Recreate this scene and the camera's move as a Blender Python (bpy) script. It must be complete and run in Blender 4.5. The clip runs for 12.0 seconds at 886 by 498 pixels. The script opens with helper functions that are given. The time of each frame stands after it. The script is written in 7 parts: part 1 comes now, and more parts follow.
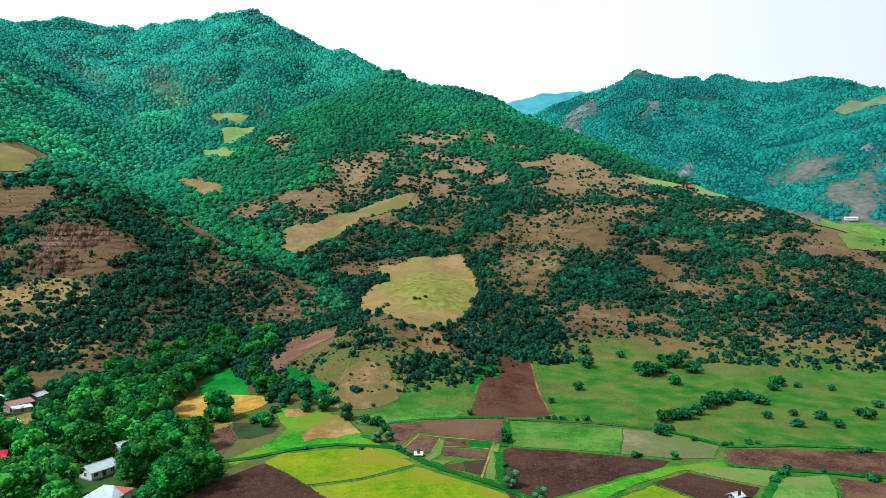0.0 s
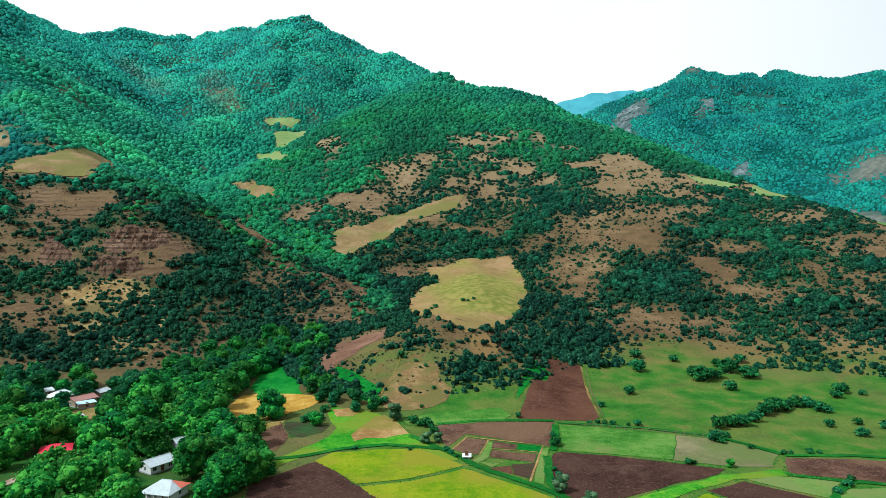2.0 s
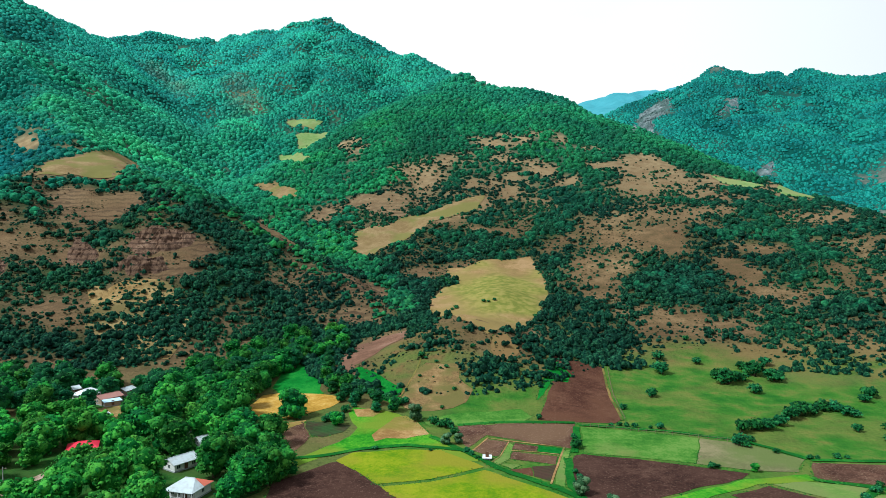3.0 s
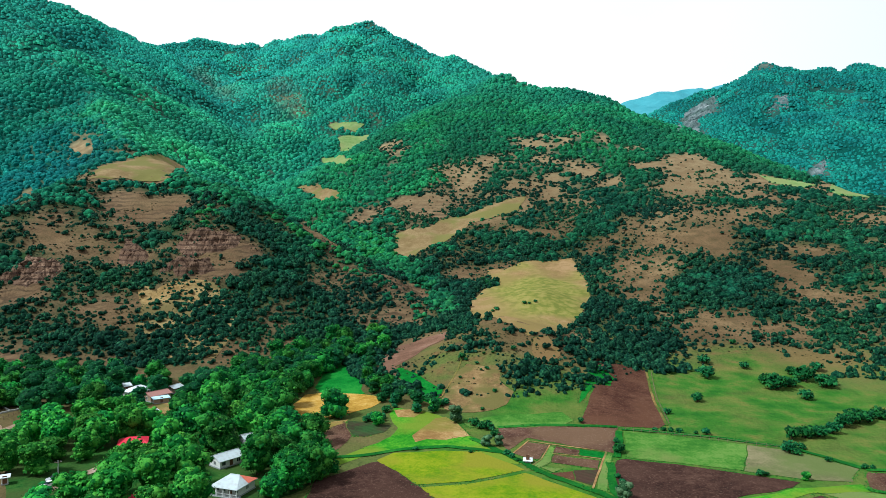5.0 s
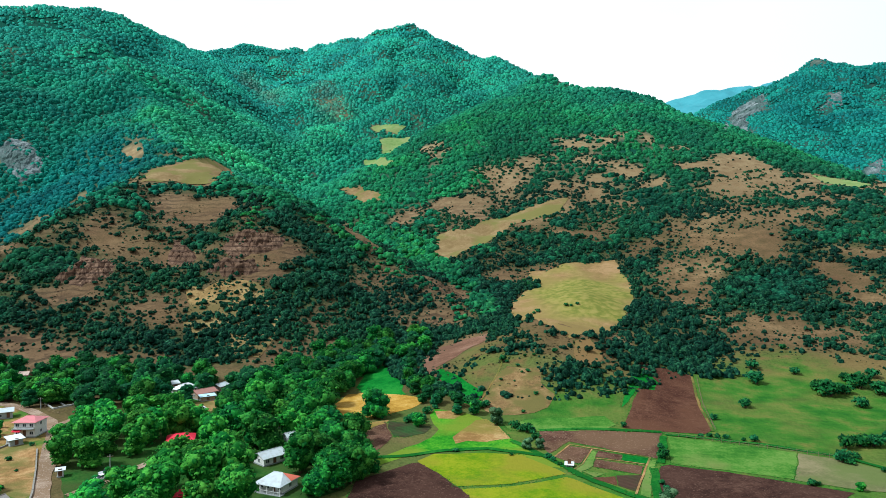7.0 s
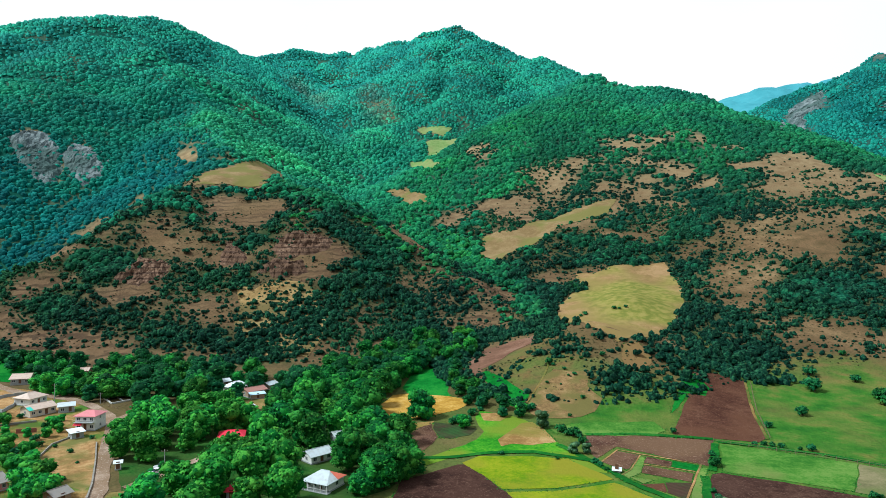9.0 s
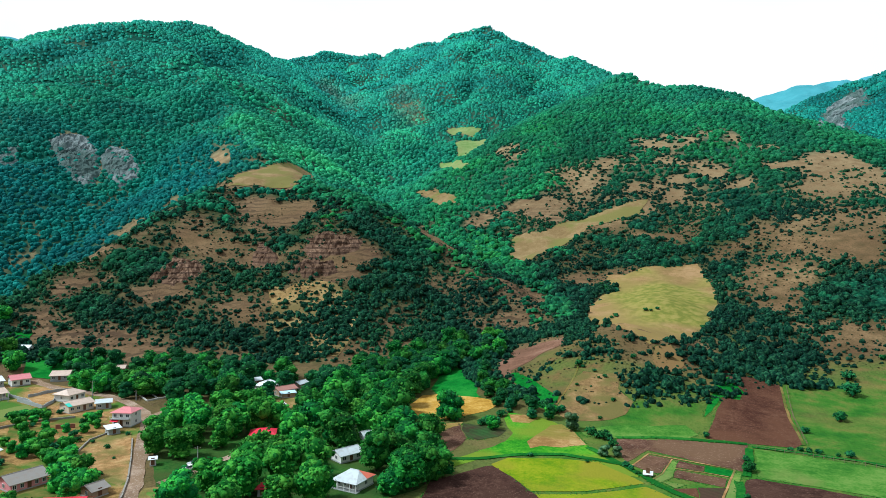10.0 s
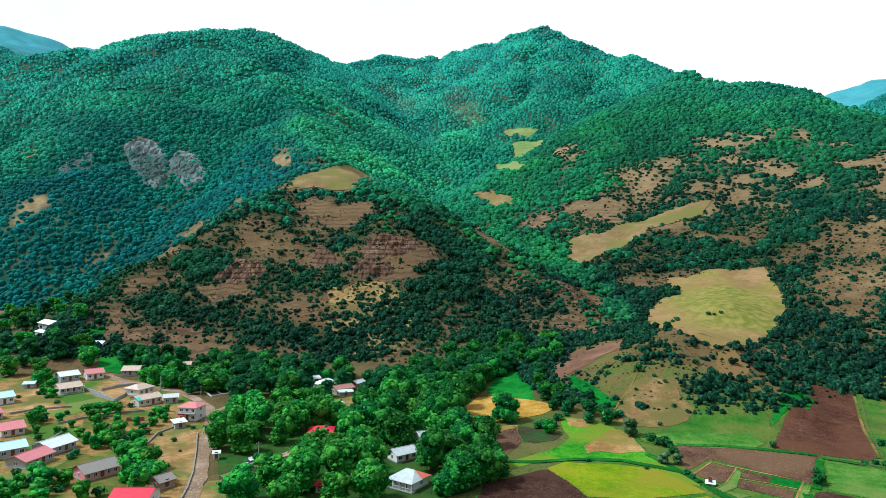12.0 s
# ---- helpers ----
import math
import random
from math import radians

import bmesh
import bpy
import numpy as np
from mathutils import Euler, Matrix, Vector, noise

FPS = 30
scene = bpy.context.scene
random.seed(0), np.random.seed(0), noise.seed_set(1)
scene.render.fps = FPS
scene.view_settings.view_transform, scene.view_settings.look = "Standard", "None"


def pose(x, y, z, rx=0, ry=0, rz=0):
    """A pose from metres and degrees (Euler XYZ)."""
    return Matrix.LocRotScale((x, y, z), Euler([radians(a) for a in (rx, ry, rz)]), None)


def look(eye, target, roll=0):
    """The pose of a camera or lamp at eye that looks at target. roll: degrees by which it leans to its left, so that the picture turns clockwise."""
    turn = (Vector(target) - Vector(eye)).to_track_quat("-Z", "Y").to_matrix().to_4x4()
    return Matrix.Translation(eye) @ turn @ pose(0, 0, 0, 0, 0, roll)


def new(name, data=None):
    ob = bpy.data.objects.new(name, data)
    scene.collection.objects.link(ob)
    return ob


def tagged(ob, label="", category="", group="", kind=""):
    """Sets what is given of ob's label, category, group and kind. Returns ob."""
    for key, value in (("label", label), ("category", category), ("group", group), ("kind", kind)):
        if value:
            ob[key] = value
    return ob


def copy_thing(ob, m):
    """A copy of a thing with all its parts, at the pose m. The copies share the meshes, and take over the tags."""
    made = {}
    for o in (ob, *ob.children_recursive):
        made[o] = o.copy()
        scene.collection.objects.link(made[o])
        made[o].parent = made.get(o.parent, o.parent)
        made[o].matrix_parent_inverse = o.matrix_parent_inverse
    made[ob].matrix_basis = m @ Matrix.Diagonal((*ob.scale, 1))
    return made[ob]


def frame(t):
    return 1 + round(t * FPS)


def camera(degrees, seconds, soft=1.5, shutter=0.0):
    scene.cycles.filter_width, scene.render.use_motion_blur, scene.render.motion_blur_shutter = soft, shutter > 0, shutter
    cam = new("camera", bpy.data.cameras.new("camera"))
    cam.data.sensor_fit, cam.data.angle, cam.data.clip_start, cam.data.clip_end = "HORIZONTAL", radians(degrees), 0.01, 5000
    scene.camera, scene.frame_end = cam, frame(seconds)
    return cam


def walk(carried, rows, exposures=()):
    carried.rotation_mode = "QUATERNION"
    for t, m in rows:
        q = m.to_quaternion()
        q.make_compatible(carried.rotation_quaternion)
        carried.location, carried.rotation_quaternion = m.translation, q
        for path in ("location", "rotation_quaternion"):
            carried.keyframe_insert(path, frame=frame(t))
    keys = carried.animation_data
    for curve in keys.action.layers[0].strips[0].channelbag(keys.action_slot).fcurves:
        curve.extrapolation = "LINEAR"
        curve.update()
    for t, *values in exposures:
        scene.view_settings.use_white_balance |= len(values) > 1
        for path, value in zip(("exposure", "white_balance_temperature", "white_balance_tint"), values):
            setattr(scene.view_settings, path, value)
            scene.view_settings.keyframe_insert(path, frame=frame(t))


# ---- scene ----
cam = camera(67.3, 12.0, soft=0.8)
PATH = [
    (0, pose(0.000, 0.000, 65, 88.70, -0.00, 0.00)),
    (0.5, pose(0.025, 0.010, 65, 88.72, -0.04, 1.06)),
    (1, pose(0.050, 0.020, 65, 88.76, 0.02, 2.08)),
    (1.5, pose(0.075, 0.030, 65, 88.83, 0.01, 3.19)),
    (2, pose(0.100, 0.040, 65, 88.85, 0.11, 4.17)),
    (2.5, pose(0.125, 0.050, 65, 88.90, 0.10, 5.19)),
    (3, pose(0.150, 0.060, 65, 88.93, 0.08, 5.96)),
    (5, pose(0.250, 0.100, 65, 89.06, 0.12, 9.46)),
    (5.5, pose(0.275, 0.110, 65, 89.09, 0.10, 10.37)),
    (6, pose(0.300, 0.120, 65, 89.12, 0.11, 11.17)),
    (6.5, pose(0.325, 0.130, 65, 89.16, 0.10, 12.00)),
    (7, pose(0.350, 0.140, 65, 89.20, 0.10, 12.99)),
    (9, pose(0.450, 0.180, 65, 89.34, 0.01, 16.95)),
    (9.5, pose(0.475, 0.190, 65, 89.38, -0.03, 18.16)),
    (10, pose(0.500, 0.200, 65, 89.41, -0.06, 19.47)),
    (10.5, pose(0.525, 0.210, 65, 89.44, -0.13, 20.69)),
    (11, pose(0.550, 0.220, 65, 89.47, -0.17, 21.93)),
    (11.5, pose(0.575, 0.230, 65, 89.49, -0.19, 23.09)),
    (12, pose(0.600, 0.240, 65, 89.52, -0.19, 24.31)),
]
walk(cam, PATH, exposures=[(0.0, 0.05, 5620, 0), (12.0, 0.05, 5620, 0)])

# ---- daylight: bright overcast, the sun a soft glow behind thin cloud ----
SUN_ELEV, SUN_AZ = radians(52), radians(-116)      # azimuth from +y, clockwise
world = bpy.data.worlds.new("overcast_sky")
scene.world = world
world.use_nodes = True
wn, wl = world.node_tree.nodes, world.node_tree.links
background = wn["Background"]
background.inputs["Strength"].default_value = 0.1
sky_tex = wn.new("ShaderNodeTexSky")
sky_tex.sky_type, sky_tex.sun_disc = "NISHITA", False
sky_tex.sun_elevation, sky_tex.sun_rotation = SUN_ELEV, SUN_AZ
w_coord = wn.new("ShaderNodeTexCoord")
w_map = wn.new("ShaderNodeMapping")
w_map.inputs["Scale"].default_value = (1.0, 1.0, 2.5)
w_noise = wn.new("ShaderNodeTexNoise")
w_noise.inputs["Scale"].default_value, w_noise.inputs["Detail"].default_value = 1.6, 5
w_ramp = wn.new("ShaderNodeValToRGB")
w_ramp.color_ramp.elements[0].position, w_ramp.color_ramp.elements[0].color = 0.30, (0.84, 0.84, 0.84, 1)
w_ramp.color_ramp.elements[1].position, w_ramp.color_ramp.elements[1].color = 0.55, (1, 1, 1, 1)
w_mix = wn.new("ShaderNodeMix")
w_mix.data_type = "RGBA"
w_mix.inputs["B"].default_value = (11.2, 10.3, 9.9, 1)
wl.new(w_coord.outputs["Generated"], w_map.inputs["Vector"])
wl.new(w_map.outputs["Vector"], w_noise.inputs["Vector"])
wl.new(w_noise.outputs["Fac"], w_ramp.inputs["Fac"])
w_xyz = wn.new("ShaderNodeSeparateXYZ")
wl.new(w_coord.outputs["Generated"], w_xyz.inputs["Vector"])
w_thin = wn.new("ShaderNodeMapRange")      # the veil is thinned overhead, out of view, to cut the fill light
w_thin.inputs["From Min"].default_value, w_thin.inputs["From Max"].default_value = .38, .95
w_thin.inputs["To Min"].default_value, w_thin.inputs["To Max"].default_value = 1, .45
wl.new(w_xyz.outputs["Z"], w_thin.inputs["Value"])
w_east = wn.new("ShaderNodeMapRange")      # it also thins towards the east
w_east.interpolation_type = "SMOOTHSTEP"
w_east.inputs["From Min"].default_value, w_east.inputs["From Max"].default_value = .12, .8
w_east.inputs["To Min"].default_value, w_east.inputs["To Max"].default_value = 1, .62
wl.new(w_xyz.outputs["X"], w_east.inputs["Value"])
w_both = wn.new("ShaderNodeMath")
w_both.operation = "MULTIPLY"
wl.new(w_thin.outputs["Result"], w_both.inputs[0])
wl.new(w_east.outputs["Result"], w_both.inputs[1])
w_veil = wn.new("ShaderNodeMath")
w_veil.operation = "MULTIPLY"
wl.new(w_ramp.outputs["Color"], w_veil.inputs[0])
wl.new(w_both.outputs["Value"], w_veil.inputs[1])
wl.new(w_veil.outputs["Value"], w_mix.inputs["Factor"])
wl.new(sky_tex.outputs["Color"], w_mix.inputs["A"])
wl.new(w_mix.outputs["Result"], background.inputs["Color"])
sun = new("sun", bpy.data.lights.new("sun", "SUN"))
sun.data.energy, sun.data.angle, sun.data.color = 4.1, radians(10), (1.0, 0.97, 0.91)
sun.matrix_world = look((math.sin(SUN_AZ) * math.cos(SUN_ELEV), math.cos(SUN_AZ) * math.cos(SUN_ELEV), math.sin(SUN_ELEV)), (0, 0, 0))

# ---- what grows where: patches of open or dense cover (density, outline in metres) ----
COVER = [(1.0, [(-420, 560), (-470, 480), (-560, 425), (-720, 370), (-1000, 500), (-1000, 1000), (-600, 900)])]      # flank wood
COVER.append((0.52, [(-348, 485), (-350, 525), (-392, 664), (-393, 728), (-365, 775), (-254, 657), (-177, 587), (-118, 487), (-65, 355), (-67, 319), (-219, 303)]))      # spur body
COVER.append((0.44, [(-387, 317), (-521, 492), (-496, 562), (-389, 501), (-349, 498), (-321, 531), (-361, 762), (-169, 391), (-145, 306), (-320, 262)]))      # spur body left
COVER.append((0.35, [(-56, 788), (-31, 832), (33, 846), (60, 828), (38, 798), (-16, 788)]))      # bare upper
COVER.append((0.33, [(-139, 765), (-85, 742), (-16, 773), (36, 752), (70, 710), (10, 702), (-48, 666), (-98, 625), (-147, 608), (-176, 636), (-171, 662), (-128, 670), (-122, 701)]))      # scrub terraces
COVER.append((0.5, [(-44, 609), (20, 648), (42, 650), (22, 573), (-11, 544), (-37, 519), (-48, 540)]))      # scrub middle
COVER.append((0.2, [(131, 769), (165, 761), (191, 669), (149, 633), (146, 552), (112, 515), (93, 484), (74, 433), (51, 407), (44, 427), (51, 520), (85, 637), (108, 704)]))      # bare face
COVER.append((0.55, [(79, 799), (117, 781), (90, 660), (56, 567), (37, 414), (27, 411), (42, 571)]))      # scrub face edge
COVER.append((0.66, [(109, 499), (177, 499), (143, 387), (86, 380), (79, 431)]))      # thicket face
COVER.append((0.4, [(161, 443), (201, 457), (198, 422), (165, 383), (140, 351), (135, 375)]))      # bare red
COVER.append((0.15, [(249, 556), (281, 536), (260, 485), (235, 505)]))      # bare gap
COVER.append((0.2, [(258, 416), (284, 425), (237, 354), (234, 368)]))      # bare end
COVER.append((0.5, [(177, 657), (271, 618), (334, 500), (201, 299), (150, 341), (142, 374), (177, 499), (151, 529)]))      # scrub right
COVER.append((0.28, [(131, 343), (210, 313), (156, 232), (129, 271), (122, 312)]))      # open right
COVER.append((0.0, [(65, 376), (138, 375), (132, 343), (108, 272), (129, 271), (154, 228), (105, 156), (-13, 155), (-19, 237), (12, 246), (20, 308), (44, 308)]))      # pasture
COVER.append((0.66, [(14, 361), (54, 384), (67, 344), (59, 306), (44, 308), (23, 311), (4, 286), (-6, 302)]))      # wood foot
COVER.append((0.0, [(496, 995), (524, 937), (602, 866), (338, 486), (288, 478), (291, 528)]))      # behind fields
COVER.append((0.12, [(200, 721), (222, 714), (255, 694), (491, 1119), (263, 611), (239, 644), (202, 668)]))      # crest strips
COVER.append((0.7, [(256, 471), (309, 462), (284, 425), (253, 414), (215, 359), (221, 394)]))      # wood right
COVER.append((0.4, [(216, 359), (231, 345), (196, 293), (192, 297)]))      # wood right low
COVER.append((0.5, [(213, 465), (236, 434), (212, 356), (192, 366), (191, 403)]))      # wood right mid
COVER.append((0.45, [(-252, 359), (-193, 374), (-172, 348), (-160, 297), (-181, 287), (-222, 316)]))      # golden face
COVER.append((0.47, [(-412, 432), (-522, 591), (-332, 474), (-276, 473), (-215, 400), (-260, 372), (-237, 326), (-321, 303), (-381, 308), (-375, 354)]))      # rock face
COVER.append((0.42, [(-361, 291), (-237, 326), (-187, 286), (-260, 257), (-327, 268)]))      # lower left face
COVER.append((0.66, [(-377, 760), (-263, 652), (-101, 414), (-61, 345), (-114, 341), (-150, 316), (-187, 369), (-221, 446)]))      # thicket left
COVER.append((0.45, [(-245, 639), (-158, 457), (-116, 414), (-69, 359), (-112, 364), (-146, 381), (-175, 435)]))      # brown left
COVER.append((0.8, [(-231, 460), (-196, 452), (-151, 374), (-150, 331), (-174, 348)]))      # dark left
COVER.append((1.1, [(-388, 640), (-372, 784), (-196, 583), (-170, 456), (-225, 474), (-295, 506), (-349, 498), (-337, 516)]))      # crest left
COVER.append((0.3, [(-730, 612), (-727, 630), (-706, 643), (-675, 634), (-649, 612), (-636, 584), (-654, 579), (-684, 587)]))      # cliff left
COVER.append((0.3, [(-666, 629), (-668, 649), (-647, 654), (-614, 640), (-598, 618), (-609, 601), (-640, 609)]))      # cliff right
COVER.append((0.06, [(-720, 473), (-717, 493), (-718, 522), (-701, 512), (-696, 483), (-688, 452), (-698, 446)]))      # flank scree
COVER.append((0.06, [(-585, 457), (-599, 478), (-592, 492), (-577, 483), (-565, 457)]))      # flank bare
COVER.append((0.7, [(-519, 1196), (-494, 1223), (-447, 1135), (-471, 1126)]))      # brown wood
COVER.append((0.6, [(-605, 754), (-545, 726), (-442, 590), (-462, 595)]))      # gap left
COVER.append((0.5, [(607, 1011), (773, 1161), (590, 883), (545, 912)]))      # far scree
COVER.append((0.48, [(593, 1211), (690, 1167), (645, 1106), (553, 1073)]))      # far rock
COVER.append((0.5, [(160, 916), (296, 1619), (338, 1625), (373, 1661), (362, 1553), (316, 1518), (169, 903)]))      # far cliff
COVER.append((0.55, [(445, 1515), (517, 1600), (500, 1528), (451, 1494)]))      # far cliff high
COVER.append((0.15, [(524, 1786), (542, 1772), (484, 1699)]))      # far top
COVER.append((0.5, [(427, 1221), (471, 1272), (463, 1234), (428, 1182)]))      # far small
COVER.append((0.008, [(-87, 323), (-68, 339), (-50, 330), (-37, 364), (-28, 367), (-11, 325), (-4, 313), (2, 292), (-1, 269), (6, 246), (7, 234), (-28, 222), (-40, 238), (-53, 247), (-67, 263)]))      # knoll all
COVER.append((0.5, [(-41, 311), (-34, 307), (-26, 299), (-26, 288), (-33, 285), (-39, 294)]))      # knoll clump
COVER.append((0.5, [(-23, 316), (-18, 321), (-10, 322), (-9, 314), (-13, 308), (-9, 304), (-11, 296), (-16, 296), (-18, 308)]))      # knoll clump
COVER.append((0.85, [(-21, 279), (-18, 287), (-7, 286), (1, 294), (4, 285), (3, 262), (6, 246), (-1, 253), (-5, 269), (-12, 264), (-20, 265)]))      # knoll wood
COVER.append((0.7, [(-17, 247), (-12, 261), (-5, 263), (-3, 252), (-7, 240), (-15, 239)]))      # knoll wood low
COVER.append((0.8, [(-36, 365), (-33, 374), (-28, 367), (-24, 321), (-30, 325)]))      # knoll top
COVER.append((0.12, [(-64, 276), (-63, 287), (-56, 286), (-49, 309), (-40, 292), (-44, 277), (-53, 271), (-58, 264)]))      # knoll weeds
COVER.append((1.1, [(-93, 477), (-70, 461), (-52, 431), (-48, 386), (-38, 366), (-47, 356), (-52, 333), (-64, 349), (-72, 405), (-101, 469)]))      # gully wood
COVER.append((0.9, [(-54, 337), (-47, 359), (-38, 368), (-38, 360), (-43, 322), (-48, 307)]))      # gully bank
COVER.append((1.0, [(-108, 358), (-90, 353), (-71, 349), (-64, 332), (-78, 330), (-82, 315), (-77, 289), (-67, 265), (-57, 255), (-45, 245), (-44, 236), (-60, 245), (-73, 260), (-87, 289)]))      # stream wood
COVER.append((1.15, [(-394, 904), (-288, 736), (-224, 644), (-186, 610), (-151, 576), (-87, 469), (-80, 432), (-101, 460), (-128, 491), (-163, 534), (-208, 597), (-249, 649), (-307, 723)]))      # crest band
COVER.append((0.9, [(-257, 485), (-367, 777), (-307, 723), (-249, 649), (-170, 450), (-193, 443), (-215, 454), (-232, 455)]))      # crest thicket
COVER.append((0.15, [(-246, 641), (-205, 589), (-150, 461), (-125, 411), (-116, 370), (-131, 381), (-151, 424), (-167, 452)]))      # brown slope
COVER.append((0.8, [(-188, 365), (-182, 393), (-160, 394), (-132, 372), (-105, 337), (-163, 319)]))      # dark mass
COVER.append((0.35, [(-227, 365), (-191, 371), (-180, 346), (-173, 314), (-193, 310)]))      # golden
COVER.append((0.29, [(-266, 429), (-230, 435), (-216, 450), (-197, 423), (-201, 388), (-231, 371)]))      # ledges
COVER.append((0.9, [(-357, 338), (-359, 355), (-366, 415), (-377, 486), (-360, 513), (-346, 498), (-361, 465), (-347, 399), (-330, 336)]))      # crest line
COVER.append((0.34, [(-232, 802), (-194, 860), (-182, 819), (-193, 774), (-213, 770)]))      # tan scrub beside the clearings
COVER.append((0.12, [(62, 382), (140, 382), (126, 322), (112, 334), (98, 352), (82, 345), (64, 350)]))      # upper pasture
COVER.append((0.14, [(158, 340), (222, 333), (132, 197), (131, 220), (138, 263)]))      # dotted pasture
COVER.append((0.3, [(579, 1208), (625, 1198), (670, 1154), (656, 1097), (578, 1073)]))      # far scree
COVER.append((0.22, [(588, 1011), (689, 1090), (729, 1101), (597, 899), (557, 917)]))      # far scree
COVER.append((0.3, [(518, 1774), (543, 1757), (487, 1705)]))      # bare far top
COVER.append((0.2, [(-121, 418), (-128, 490), (-90, 450), (-66, 374), (-79, 367), (-101, 375)]))      # gully side
COVER.append((0.26, [(-162, 458), (-134, 446), (-101, 440), (-71, 381), (-65, 350), (-108, 359), (-132, 383), (-153, 421)]))      # brown slope
LIT_CREST = [(-376, 784), (-257, 485), (-250, 444), (-235, 429), (-243, 505), (-314, 740), (-256, 665), (-209, 602), (-166, 544), (-134, 513), (-102, 466), (-80, 432), (-65, 390), (-61, 412), (-88, 472), (-151, 580), (-188, 617), (-227, 653), (-290, 741), (-397, 911)]      # crest band, its sunlight painted as lighter leaves, and gully
RUSTY = [[(-574, 1302), (-531, 1270), (-452, 1153), (-436, 1107), (-483, 1140), (-529, 1212)], [(-786, 1344), (-758, 1370), (-627, 1250), (-592, 1187), (-675, 1256), (-758, 1321)]]      # stands of browned leaves
SUNLIT_SHOULDER = [(-317, 533), (-413, 590), (-545, 726), (-697, 1030), (-664, 1529), (-439, 1171), (-427, 984), (-376, 793), (-398, 738)]      # shoulder whose sunlight is painted into the leaves
CLEARED = []      # open meadows where nothing wild grows
CLEARED.append([(-46, 368), (-51, 401), (-45, 435), (-36, 443), (-44, 462), (-48, 487), (-34, 479), (-10, 501), (14, 518), (17, 487), (22, 451), (22, 409), (15, 376), (2, 326), (-12, 310), (-19, 317), (-26, 318)])
CLEARED.append([(-141, 589), (-113, 593), (-77, 630), (-46, 644), (-26, 655), (-33, 617), (-73, 593), (-79, 573), (-93, 553), (-106, 521), (-111, 497), (-134, 554)])
CLEARED.append([(-383, 500), (-404, 539), (-400, 589), (-437, 741), (-394, 675), (-319, 513), (-337, 515), (-357, 512), (-365, 503)])
CLEARED.append([(-378, 1087), (-368, 1101), (-342, 1096), (-319, 1102), (-321, 1090), (-324, 1074), (-335, 1075), (-350, 1077), (-360, 1075)])
CLEARED.append([(-349, 1048), (-340, 1058), (-324, 1064), (-307, 1070), (-294, 1069), (-262, 927), (-255, 895), (-270, 910), (-281, 888), (-292, 900), (-328, 1002), (-337, 1024)])
CLEARED.append([(-351, 979), (-331, 976), (-276, 862), (-250, 805), (-252, 788), (-275, 803), (-345, 965)])
CLEARED.append([(-302, 754), (-270, 744), (-231, 699), (-224, 677), (-250, 687), (-280, 732)])
CLEARED.append([(844, 1454), (915, 1506), (975, 1409), (959, 1385), (892, 1390), (822, 1372)])
CLEARED.append([(204, 712), (219, 702), (248, 685), (230, 667), (207, 683)])
CLEARED.append([(248, 662), (463, 1131), (273, 635), (248, 638)])

